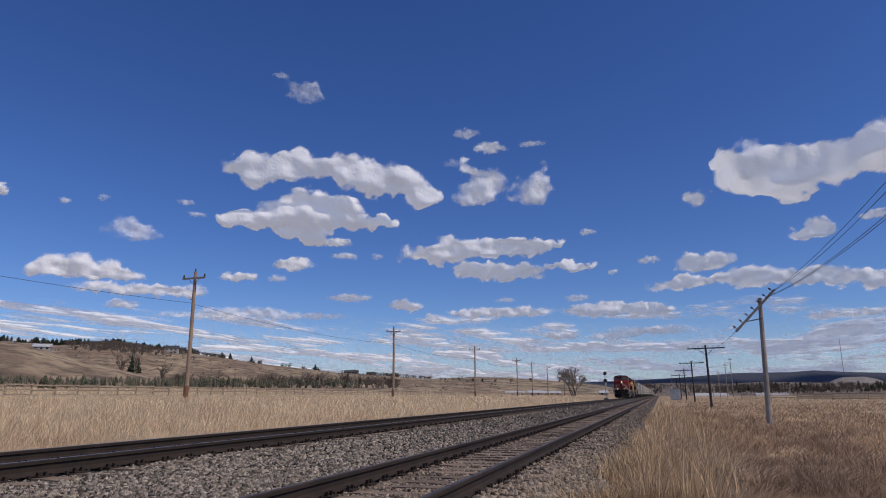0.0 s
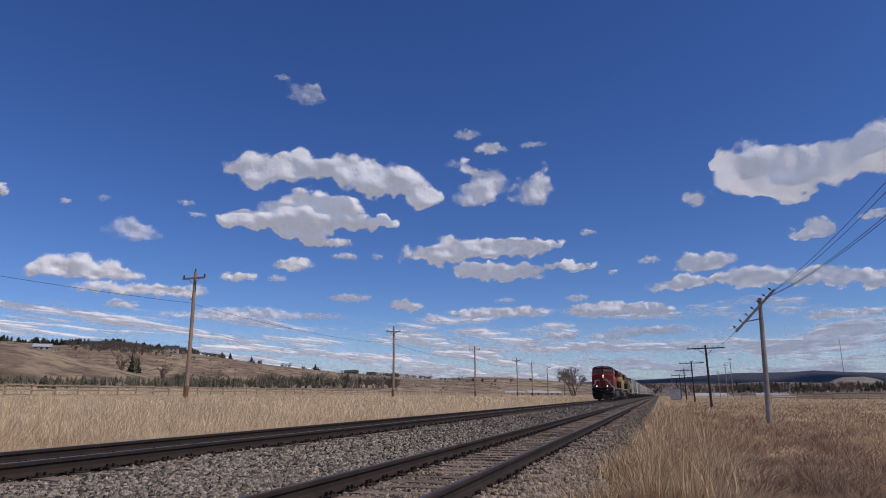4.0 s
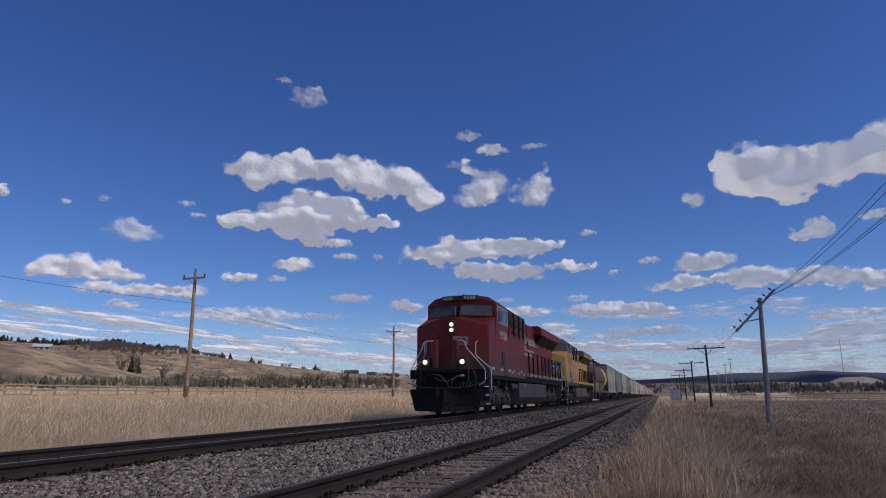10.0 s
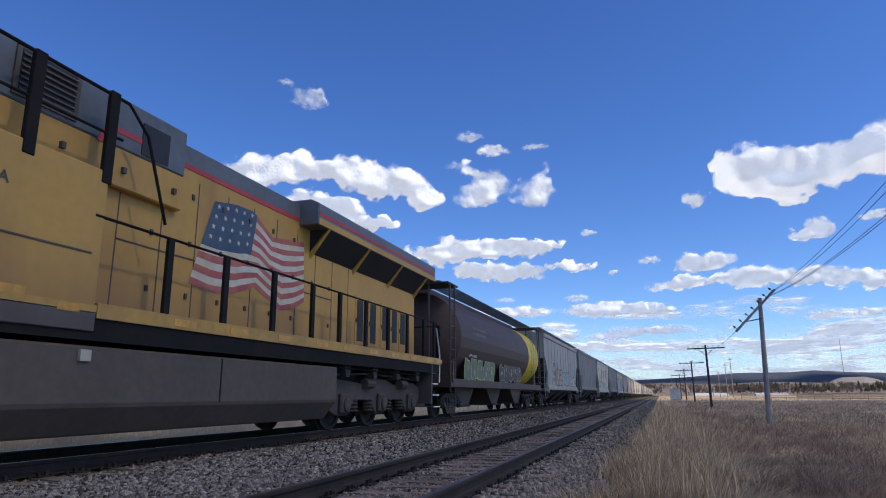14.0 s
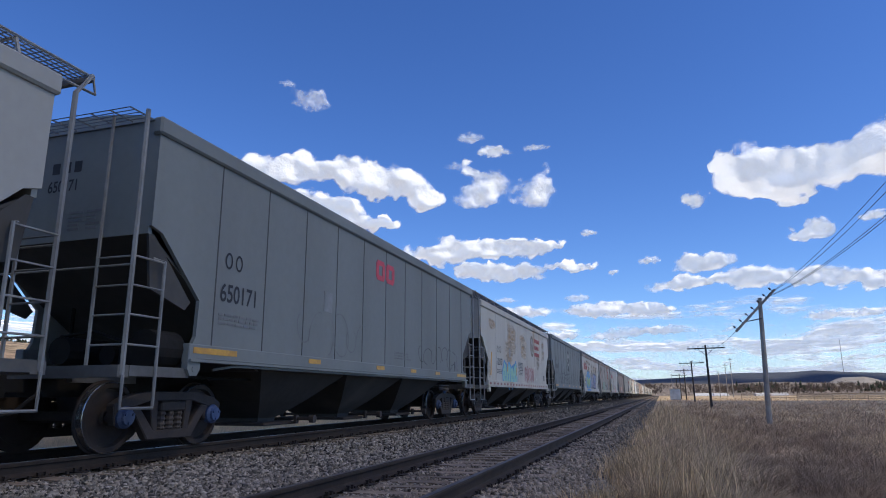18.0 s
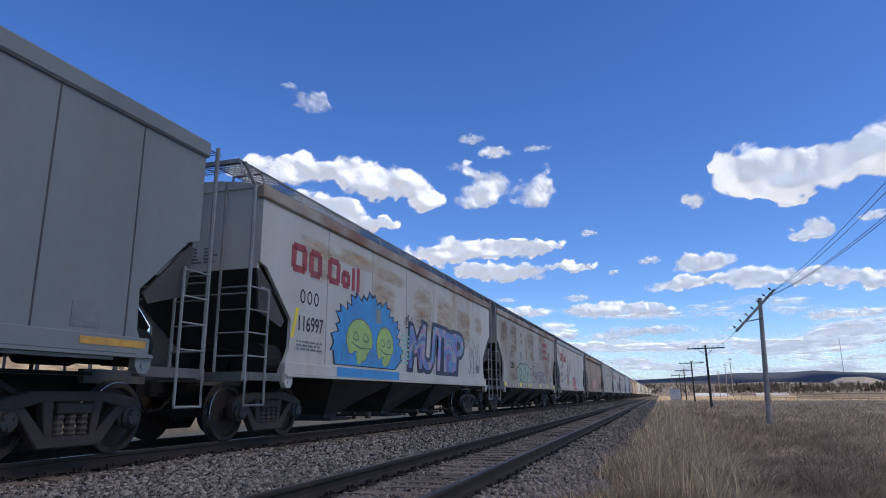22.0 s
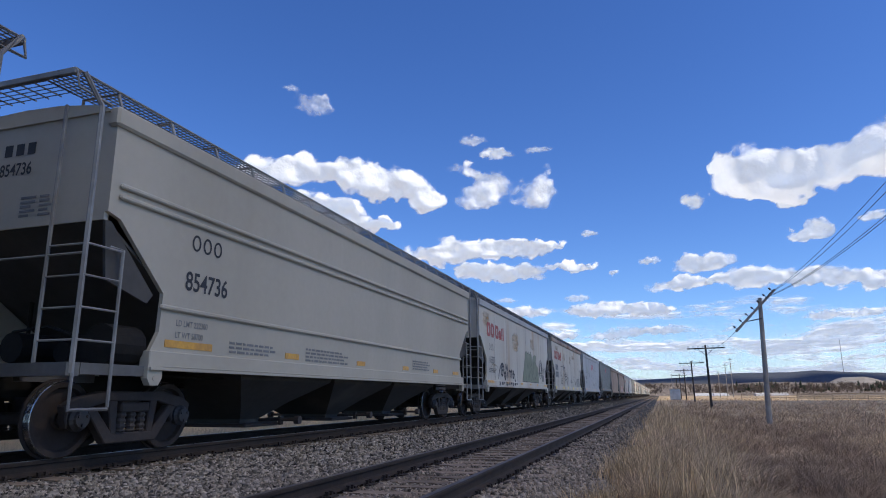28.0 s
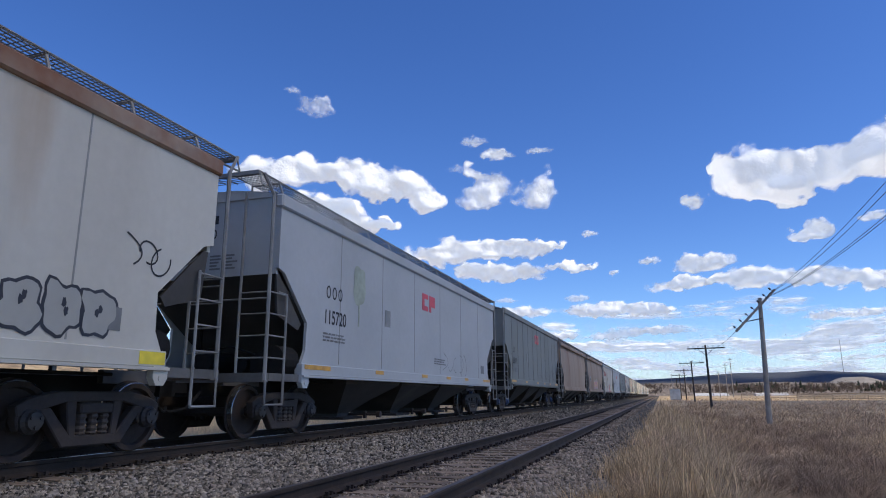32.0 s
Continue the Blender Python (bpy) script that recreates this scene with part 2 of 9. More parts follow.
def sheet(xs, ys, z):
    """Corners and quads of a grid."""
    X, Y = np.meshgrid(xs, ys)
    v = np.stack([X.ravel(), Y.ravel(), np.asarray(z).ravel()], 1)
    nx, ny = len(xs), len(ys)
    i = (np.arange(ny - 1)[:, None] * nx + np.arange(nx - 1)[None, :]).ravel()
    return v, np.stack([i, i + 1, i + nx + 1, i + nx], 1)

# ---- ground ----
def land(x, y):
    """Height of the ground beside the line; rail tops of the main line lie at 0."""
    x, y = np.asarray(x, float), np.asarray(y, float)
    z = np.interp(x, [-400, -250, -150, -90, -44, -24, -14, -8, -4.6, -3.4, 6.3, 7.3, 9, 13, 30, 120, 400],
                  [7.0, 5.5, 3.1, 1.5, 0.55, 0.36, 0.12, -0.22, -0.6, -0.75, -0.75, -0.62, -0.85, -1.0, -1.1, -0.9, -0.8])
    far = np.clip((y - 40) / 110, 0, 1)
    z = z + np.where(x > 7, 0.5 * far * np.clip((x - 7) / 4, 0, 1), 0)
    z = z + np.where((x < -3.4) | (x > 6.3), (fbm(3, x * 0.35, y * 0.35, 3) - 0.5) * 0.16, 0)
    return z


def spread(near, far, step, grow):
    out = [near]
    while out[-1] < far:
        out.append(out[-1] + step)
        step *= grow
    return out


gx = sorted(set([-v for v in spread(0.5, 4600, 0.5, 1.09)] + spread(0, 4600, 0.5, 1.09)))
gy = sorted(set([-v for v in spread(0.5, 4600, 1.5, 1.3)] + spread(0, 4700, 0.5, 1.05)))
GX, GY = np.meshgrid(gx, gy)
gv, gf = sheet(gx, gy, land(GX, GY))
ground = tagged(arrays("ground", gv, gf, M_GROUND, smooth=True), "dry tan meadow ground along the railway line", "ground", kind="structure")

# ---- roadbed, ties and rails ----
SIDING_X, SIDING_Z = 4.961, -0.147
LINE_END = 1500.0


def bed_height(x):
    return np.interp(x, [-3.6, -2.3, -1.5, 1.5, 2.4, 3.3, 3.9, 4.3, 5.6, 5.95, 6.25, 7.2], [-0.8, -0.28, -0.235, -0.235, -0.3, -0.33, -0.345, -0.37, -0.37, -0.345, -0.36, -0.8])


bx = np.arange(-3.6, 7.21, 0.12)
by = np.array(sorted(set(list(np.arange(-20, 60, 0.25)) + spread(60, LINE_END, 0.5, 1.08))))
BX, BY = np.meshgrid(bx, by)
bz = bed_height(BX) + (fbm(8, BX * 2.2, BY * 2.2, 3) - 0.5) * 0.06
bv, bf = sheet(bx, by, bz)
tagged(arrays("ballast_bed", bv, bf, M_BALLAST, smooth=True), "grey crushed stone ballast under two tracks", "ballast", kind="structure")


def rail_outline(x, top):
    half = [(0.075, -0.171), (0.075, -0.160), (0.02, -0.135), (0.009, -0.12), (0.009, -0.055), (0.034, -0.043), (0.036, -0.012), (0.03, -0.002)]
    return [(x + a, top + b) for a, b in half] + [(x - a, top + b) for a, b in half[::-1]]


def track(name, x, top, label):
    root = tagged(empty(name), label, "railway track", kind="structure")
    for side in (-0.7535, 0.7535):
        rail = part("rail", prism(B(), rail_outline(x + side, top), "y", -60, LINE_END), M_RAIL, root)
        part("running_surface", box(B(), x + side - 0.027, x + side + 0.027, -60, LINE_END, top - 0.006, top + 0.001), M_HEAD if x == 0 else M_HEAD_DULL, rail)
    return root


main_line = track("main_line", 0.0, 0.0, "rusty steel rails of the main line on ballast")
siding = track("siding", SIDING_X, SIDING_Z, "rusty steel rails of the siding on weathered ties")

# ---- clouds ----
def sky_point(az, el, d):
    a, e = radians(az), radians(el)
    return EYE + Vector((math.sin(a) * math.cos(e), math.cos(a) * math.cos(e), math.sin(e))) * d


CLOUDS = []


def cloud(seed, blobs, solid=1.0, step=0.13):
    """One cumulus: blobs of (azimuth, elevation, half width, half height) in degrees, billowed by noise, with real depth."""
    far = 3900.0 + 9 * (seed % 60)
    az = sum(b[0] * b[2] for b in blobs) / sum(b[2] for b in blobs)
    el = sum(b[1] * b[2] for b in blobs) / sum(b[2] for b in blobs)
    u0, u1 = min(b[0] - b[2] * 1.5 for b in blobs) - 0.3, max(b[0] + b[2] * 1.5 for b in blobs) + 0.3
    v0, v1 = min(b[1] - b[3] * 1.5 for b in blobs) - 0.3, max(b[1] + b[3] * 1.7 for b in blobs) + 0.3
    us, vs = np.arange(u0, u1, step), np.arange(v0, v1, step)
    Ug, Vg = np.meshgrid(us, vs)
    size = max(b[3] for b in blobs)
    q = 1.1 / max(size, 0.35)
    # a calm outline for the body, a ragged one for the rim
    Us = Ug + (fbm(seed, Ug * q * 0.7, Vg * q * 0.9, 2) - 0.5) * size * 1.0
    Vs = Vg + (fbm(seed + 5, Ug * q * 0.7, Vg * q * 0.9, 2) - 0.5) * size * 0.7
    Uw = Us + (fbm(seed + 1, Ug * q * 1.5, Vg * q * 1.8, 4) - 0.5) * size * 0.8
    Vw = Vs + (fbm(seed + 6, Ug * q * 1.5, Vg * q * 1.8, 4) - 0.5) * size * 0.75
    F, calm = np.zeros(Ug.shape), np.zeros(Ug.shape)
    for bu, bw, ru, rv in blobs:
        F = 1 - (1 - F) * (1 - np.clip(1 - ((Uw - bu) / ru) ** 2 - ((Vw - bw) / (rv * np.where(Vw < bw, 0.85, 1.12))) ** 2, 0, 1))
        calm = 1 - (1 - calm) * (1 - np.clip(1 - ((Us - bu) / ru) ** 2 - ((Vs - bw) / (rv * np.where(Vs < bw, 0.9, 1.15))) ** 2, 0, 1))
    fray = fbm(seed + 3, Ug * q * 2.0, Vg * q * 2.6, 5)
    D = np.clip(F - 0.62 * fray * (1.05 - F) * (1.3 - 0.4 * min(solid, 1)), 0, 1)
    billow = fbm(seed + 9, Ug * q * 0.9, Vg * q * 1.2, 2)
    deg = far * radians(1)
    depth = deg * size * calm * (2 - calm) * (1.0 + 0.9 * (billow - 0.5))
    centre = sky_point(az, el, far)
    out = (centre - EYE).normalized()
    side = Vector((math.cos(radians(az)), -math.sin(radians(az)), 0))
    up = side.cross(out)
    ce = math.cos(radians(el))
    S, U_, O = np.array(side), np.array(up), np.array(out)
    pts = (((Ug - az) * deg * ce).ravel()[:, None] * S + ((Vg - el) * deg).ravel()[:, None] * U_ - depth.ravel()[:, None] * O)
    nx, ny = len(us), len(vs)
    i = (np.arange(ny - 1)[:, None] * nx + np.arange(nx - 1)[None, :]).ravel()
    f = np.stack([i, i + 1, i + nx + 1, i + nx], 1)
    near = np.full(Ug.shape, -1.0)
    for bu, bw, ru, rv in blobs:
        near = np.maximum(near, 1 - ((Ug - bu) / (ru * 1.45 + 0.2)) ** 2 - ((Vg - bw) / (rv * 1.6 + 0.2)) ** 2)
    D = D * np.clip(near * 4, 0, 1)
    keep = near.ravel()[f].max(1) > 0
    ob = arrays("cloud", pts, f[keep], M_CLOUD, smooth=True)
    ob.data.attributes.new("vapour", "FLOAT", "POINT").data.foreach_set("value", (((1 - (1 - D) ** 1.5) * solid * 1.5 - 0.14).ravel()).astype(np.float32))
    ob.location = centre
    tagged(ob, "white fair-weather cumulus cloud with a grey base" if solid > 0.8 else "thin ragged wisp of white cloud", "cloud", "clouds in the sky")
    drift = 1.5 * (min(max(el, 0), 28) / 26.0) ** 3
    CLOUDS.append((ob, centre, sky_point(az + drift * 0.7 * (1 if az < 0 else -0.8), el - drift * 0.7, far)))
    return ob

cloud(11, [(-31.48, 26.04, 2.16, 0.83), (-30.53, 25.65, 1.45, 0.93), (-33.07, 26.89, 1.12, 0.45)], 0.42)
cloud(14, [(-34.11, 19.26, 4.14, 1.71), (-30.63, 19.28, 4.26, 1.83), (-27.08, 19.58, 3.08, 2.04), (-22.91, 18.64, 3.90, 1.77), (-20.04, 17.29, 2.19, 1.59), (-24.97, 17.85, 3.35, 1.18)])
cloud(17, [(-30.22, 15.76, 4.71, 1.85), (-27.46, 15.64, 3.28, 1.67), (-33.82, 14.49, 3.59, 0.96), (-30.89, 14.02, 3.18, 0.83), (-23.89, 15.06, 2.46, 0.69), (-36.20, 14.47, 2.10, 0.66)])
cloud(20, [(-13.50, 18.46, 2.60, 1.58), (-14.83, 17.25, 2.60, 1.19), (-15.57, 19.64, 1.47, 0.79)], 0.70)
cloud(23, [(-9.90, 17.83, 2.25, 2.06)], 0.75)
cloud(26, [(-15.79, 22.77, 1.70, 0.58)], 0.50)
cloud(29, [(-13.53, 21.55, 2.11, 0.63)], 0.75)
cloud(32, [(-9.75, 21.67, 1.66, 0.43)], 0.50)
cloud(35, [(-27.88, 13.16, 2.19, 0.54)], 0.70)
cloud(38, [(-26.85, 12.01, 1.60, 0.39)], 0.60)
cloud(41, [(-23.93, 11.98, 0.91, 0.45)], 0.40)
cloud(44, [(-17.72, 12.51, 4.86, 1.30), (-11.86, 12.71, 4.45, 1.04), (-9.07, 13.11, 2.20, 0.64)])
cloud(47, [(-12.67, 10.64, 4.93, 0.99), (-6.68, 10.99, 2.54, 0.54), (-15.70, 11.19, 2.24, 0.70)])
cloud(50, [(-31.48, 11.07, 2.22, 0.73)], 0.90)
cloud(53, [(-35.67, 9.87, 2.21, 0.57)], 0.80)
cloud(56, [(-32.62, 9.91, 1.14, 0.39)], 0.50)
cloud(59, [(-47.42, 9.80, 4.33, 1.13), (-45.19, 9.45, 2.61, 0.75), (-49.66, 9.38, 1.92, 0.85)], 0.85)
cloud(62, [(-44.51, 12.98, 2.31, 1.16)], 0.50)
cloud(65, [(-44.27, 8.36, 5.90, 0.67), (-40.27, 8.46, 2.68, 0.69)], 0.70)
cloud(68, [(-44.57, 7.18, 1.85, 0.49)], 0.60)
cloud(71, [(-34.79, 6.82, 6.89, 0.71)], 0.55)
cloud(83, [(-26.25, 8.38, 2.76, 0.49)], 0.65)
cloud(86, [(-21.51, 7.73, 2.00, 0.64)], 0.80)
cloud(89, [(-19.01, 6.74, 1.10, 0.54)], 0.55)
cloud(92, [(9.46, 17.47, 3.93, 2.46), (12.34, 17.44, 3.45, 2.14), (15.40, 17.30, 3.20, 2.60), (18.60, 17.60, 3.20, 2.95), (7.43, 18.45, 1.98, 1.07), (10.72, 15.76, 2.81, 0.79)], 1.05)
cloud(95, [(4.15, 15.89, 1.43, 1.11)], 0.80)
cloud(98, [(12.90, 12.42, 1.67, 0.99), (11.71, 12.22, 1.16, 0.48)], 0.80)
cloud(101, [(16.61, 12.95, 1.47, 0.49)], 0.70)
cloud(104, [(4.25, 10.57, 3.40, 1.01)], 0.95)
cloud(107, [(-0.22, 11.13, 1.29, 0.47)], 0.60)
cloud(110, [(2.80, 9.14, 3.98, 0.70), (7.93, 8.99, 4.70, 1.07), (13.21, 8.66, 4.26, 0.89), (16.60, 8.36, 2.74, 0.90)], 0.95)
cloud(113, [(-3.54, 7.08, 4.93, 0.77), (-0.29, 7.09, 2.27, 0.71)])
cloud(116, [(-12.26, 7.07, 5.70, 0.69), (-15.75, 7.02, 2.40, 0.54)], 0.75)
cloud(119, [(-6.34, 8.20, 1.64, 0.39)], 0.50)
cloud(122, [(-12.48, 8.16, 1.49, 0.30)], 0.45)
cloud(125, [(-5.06, 13.85, 1.08, 0.39)], 0.60)
cloud(128, [(-3.10, 10.29, 0.57, 0.29)], 0.60)
cloud(140, [(-7.69, 4.98, 1.83, 0.48)], 0.85)
cloud(143, [(-0.43, 5.22, 5.20, 0.51), (-3.67, 4.84, 3.07, 0.43)], 0.65)
cloud(155, [(12.50, 5.84, 1.93, 0.47)], 0.75)
cloud(158, [(15.40, 5.85, 1.81, 0.49)], 0.80)
cloud(221, [(-53.61, 14.95, 0.76, 0.57)], 0.80)
cloud(224, [(-49.25, 14.79, 0.69, 0.30)], 0.50)
cloud(227, [(-46.69, 15.36, 0.72, 0.44)], 0.35)
cloud(230, [(-40.43, 15.74, 1.16, 0.37)], 0.45)
cloud(233, [(-39.45, 14.86, 1.17, 0.33)], 0.45)
cloud(236, [(-17.14, 20.25, 1.37, 0.59)], 0.35)
cloud(239, [(4.95, 6.42, 0.85, 0.27)], 0.35)
cloud(263, [(-38.37, 6.51, 5.72, 0.46)], 0.50)
cloud(266, [(-29.12, 6.76, 4.34, 0.39)], 0.50)

def cloud_bank():
    """The flat fair-weather clouds over the horizon, row behind row: one layer of vapour, thinning out in gaps."""
    az, el = np.arange(-60, 26, 0.11), np.arange(0.9, 7.8, 0.045)
    A, L = np.meshgrid(az, el)
    P, Q = A * 1.25 / (L + 1.6), np.log(L + 0.7) * 6.5
    n = fbm(700, P + Q * 0.2, Q, 5)
    lump = fbm(711, P * 3.0, Q * 2.2, 3)
    cover = np.interp(L, [0.9, 2.0, 3.5, 5.0, 6.4, 7.6], [0.62, 0.60, 0.575, 0.54, 0.46, 0.32])
    D = np.clip((n + 0.34 * (lump - 0.5) - (1 - cover)) * 5.5, 0, 1)
    far = 4560.0 - 70 * np.sqrt(D) * (0.6 + lump)
    R = np.radians(A)
    E = np.radians(L)
    v = np.stack([EYE.x + np.sin(R) * np.cos(E) * far, np.cos(R) * np.cos(E) * far, EYE.z + np.sin(E) * far], 2).reshape(-1, 3)
    nx, ny = len(az), len(el)
    i = (np.arange(ny - 1)[:, None] * nx + np.arange(nx - 1)[None, :]).ravel()
    ob = arrays("cloud_bank", v, np.stack([i, i + 1, i + nx + 1, i + nx], 1), M_CLOUD, smooth=True)
    haze = np.interp(L, [0.9, 2.5, 5.0, 7.5], [0.48, 0.32, 0.15, -0.12]) + 0.04
    ob.data.attributes.new("vapour", "FLOAT", "POINT").data.foreach_set("value", (haze + D * 0.66).ravel().astype(np.float32))
    return tagged(ob, "rows of flat white clouds thinning out over the horizon", "cloud", kind="stuff")


cloud_bank()


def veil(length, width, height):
    """The broad thin cloud, placed out of view, that drifts in before the sun as the locomotives come up; its shade
    covers the line.
    """
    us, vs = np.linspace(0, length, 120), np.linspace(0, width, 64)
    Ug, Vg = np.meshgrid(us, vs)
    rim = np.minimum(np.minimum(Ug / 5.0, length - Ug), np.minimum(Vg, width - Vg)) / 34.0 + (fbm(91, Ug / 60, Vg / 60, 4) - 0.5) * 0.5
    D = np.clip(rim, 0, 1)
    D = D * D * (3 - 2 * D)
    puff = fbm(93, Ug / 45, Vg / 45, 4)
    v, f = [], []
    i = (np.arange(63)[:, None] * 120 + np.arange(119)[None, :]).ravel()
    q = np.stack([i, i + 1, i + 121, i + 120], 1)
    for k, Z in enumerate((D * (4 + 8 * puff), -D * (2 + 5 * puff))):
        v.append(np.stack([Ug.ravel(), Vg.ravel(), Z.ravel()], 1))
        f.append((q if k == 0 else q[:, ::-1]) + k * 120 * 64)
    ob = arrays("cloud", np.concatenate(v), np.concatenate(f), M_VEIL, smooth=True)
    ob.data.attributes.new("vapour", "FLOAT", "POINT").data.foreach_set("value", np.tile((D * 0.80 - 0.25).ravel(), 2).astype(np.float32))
    tagged(ob, "broad thin white cloud drifting unseen across the sun", "cloud", "clouds in the sky")
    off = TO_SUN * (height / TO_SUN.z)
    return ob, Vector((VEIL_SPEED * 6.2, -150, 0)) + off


# the same cumulus added unseen round the rest of the horizon, to whiten skylight
rc = random.Random(88)
for k in range(46):
    az, el = rc.uniform(32, 292), 8 + 52 * rc.random() ** 1.4
    if abs(az - 98) < 28 and el > 30:
        continue
    wide = rc.uniform(3, 7) * (0.6 + el / 40)
    cloud(400 + k * 7, [(az + rc.uniform(-1, 1) * wide, el + rc.uniform(-0.3, 0.3) * wide, wide * rc.uniform(0.7, 1.2), wide * rc.uniform(0.3, 0.5)) for _ in range(3)], rc.uniform(0.7, 1.0), 0.7)

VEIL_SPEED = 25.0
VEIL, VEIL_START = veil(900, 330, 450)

# ---- train: shared pieces ----
LEAD, SPEED = 144.942, 12.153        # the lead coupler's place at the start, metres a second
MOVING, CAR_WHEELS, LOCO_WHEELS = [], [], []
RUST, DIRT = (0.20, 0.085, 0.035), (0.10, 0.085, 0.07)
M_BLACK = mat("sooty_steel", (0.012, 0.011, 0.011), (0.018, 0.016, 0.014), rough=0.85, grain=14, stain=2.5, spec=0.2)
M_TRUCK = mat("dusty_cast_steel", (0.036, 0.027, 0.024), (0.05, 0.037, 0.031), rough=0.8, grain=18, stain=5)
M_TRUCK_L = mat("grey_loco_truck", (0.075, 0.057, 0.048), (0.05, 0.038, 0.032), rough=0.75, grain=16, stain=4)
M_WHEEL = mat("rusty_wheel", (0.036, 0.024, 0.02), (0.026, 0.018, 0.015), rough=0.85, grain=20, stain=6)
M_TREAD = mat("polished_tread", (0.30, 0.30, 0.31), rough=0.25, metal=0.9, grain=60, stain=8, bump=0.02)
M_CAP_BRIGHT = mat("blue_bearing_cap", (0.05, 0.085, 0.20), (0.035, 0.05, 0.10), rough=0.6)
M_BLUE_CAP = mat("dark_bearing_cap", (0.022, 0.023, 0.03), (0.03, 0.025, 0.023), rough=0.6)
M_INK = mat("black_stencil", (0.03, 0.03, 0.035), rough=0.7, bump=0)
M_INK_GREY = mat("faded_stencil", (0.20, 0.20, 0.20), rough=0.8, bump=0)
M_YELLOW_TAPE = mat("yellow_reflector", (0.62, 0.32, 0.03), (0.45, 0.22, 0.03), rough=0.4, bump=0, grain=20, stain=6)
M_BRIGHT_TAPE = mat("bright_yellow_reflector", (0.85, 0.66, 0.03), rough=0.4, bump=0)
M_RED_TAPE = mat("red_reflector", (0.22, 0.045, 0.035), rough=0.4, bump=0)
M_WHITE_TAPE = mat("white_reflector", (0.50, 0.45, 0.38), (0.36, 0.30, 0.23), rough=0.4, bump=0)
M_RAILING = mat("white_handrail", (0.66, 0.66, 0.64), (0.5, 0.5, 0.48), rough=0.45, bump=0.03)
M_GRATE = mat("galvanised_grating", (0.13, 0.14, 0.15), (0.09, 0.09, 0.095), rough=0.6, metal=0.4)


def paint_marks(body, size, font_width=1.0):
    """Flat lettering in the built-in font, drawn towards +z."""
    cu = bpy.data.curves.new("lettering", "FONT")
    cu.body, cu.size, cu.extrude, cu.offset = body, size * 1.38, 0.0, size * 0.022
    ob = new("lettering", cu)
    me = bpy.data.meshes.new_from_object(ob.evaluated_get(bpy.context.evaluated_depsgraph_get()))
    bpy.data.objects.remove(ob)
    bpy.data.curves.remove(cu)
    me.transform(Matrix.Diagonal((font_width, 1, 1, 1)))
    return me


SIDE_ON = Matrix(((0, 0, 1, 0), (1, 0, 0, 0), (0, 1, 0, 0), (0, 0, 0, 1)))      # reads from the camera's side
FRONT_ON = Matrix(((1, 0, 0, 0), (0, 0, -1, 0), (0, 1, 0, 0), (0, 0, 0, 1)))    # reads from ahead of the train


def letters(body, size, at, material, parent, turn=SIDE_ON, width=0.85, name="number"):
    me = paint_marks(body, size, width)
    me.transform(turn)
    me.materials.append(material)
    ob = new(name, me)
    ob.parent, ob.location = parent, at
    return ob


def hollow(bm, y, z, w, h, t, x0, x1):
    """A plain block with an open middle, standing for a painted character."""
    if w < 2.4 * t:
        return box(bm, x0, x1, y, y + w, z, z + h)
    box(bm, x0, x1, y, y + t, z + t * 0.4, z + h - t * 0.4)
    box(bm, x0, x1, y + w - t, y + w, z + t * 0.4, z + h - t * 0.4)
    box(bm, x0, x1, y + t * 0.4, y + w - t * 0.4, z, z + t * 0.8)
    return box(bm, x0, x1, y + t * 0.4, y + w - t * 0.4, z + h - t * 0.8, z + h)


def bars(y, z, lengths, height, x, material, parent, name="marking", gap=0.06):
    """Words drawn as plain bars, one a word or letter."""
    bm = B()
    for ln in lengths:
        if ln > 0:
            box(bm, x, x + 0.004, y, y + ln, z, z + height)
            y += ln + gap
        else:
            y -= ln
    return part(name, bm, material, parent)


def fine_print(y, z, w, rows, x, material, parent, seed, size=0.035):
    r = random.Random(seed)
    bm = B()
    for k in range(rows):
        yy = y
        while yy < y + w * r.uniform(0.7, 1):
            ln = r.uniform(0.05, 0.2)
            box(bm, x, x + 0.003, yy, yy + ln, z - k * size * 1.9, z - k * size * 1.9 + size)
            yy += ln + 0.04
    return part("fine_print", bm, material, parent)


def flat_shape(bm, pts, x):
    f = bm.faces.new([bm.verts.new((x, p[0], p[1])) for p in pts])
    if f.calc_center_median().x and (f.normal_update() or f.normal.x < 0):
        f.normal_flip()


def lump(r, cy, cz, w, h, wob=0.18, n=26):
    ph = [r.uniform(0, math.tau) for _ in range(3)]
    pts = []
    for k in range(n):
        a = k * math.tau / n
        q = 1 + wob * (0.6 * math.sin(3 * a + ph[0]) + 0.5 * math.sin(5 * a + ph[1]) + 0.35 * math.sin(7 * a + ph[2]))
        c, s = math.cos(a), math.sin(a)
        sq = (abs(c) ** 4 + abs(s) ** 4) ** -0.25
        pts.append((cy + c * sq * w * q, cz + s * sq * h * q))
    return pts


def scaled(pts, cy, cz, k, d):
    out = []
    for y, z in pts:
        v = Vector((y - cy, z - cz))
        out.append((cy + v.x + v.normalized().x * d * k, cz + v.y + v.normalized().y * d * k))
    return out


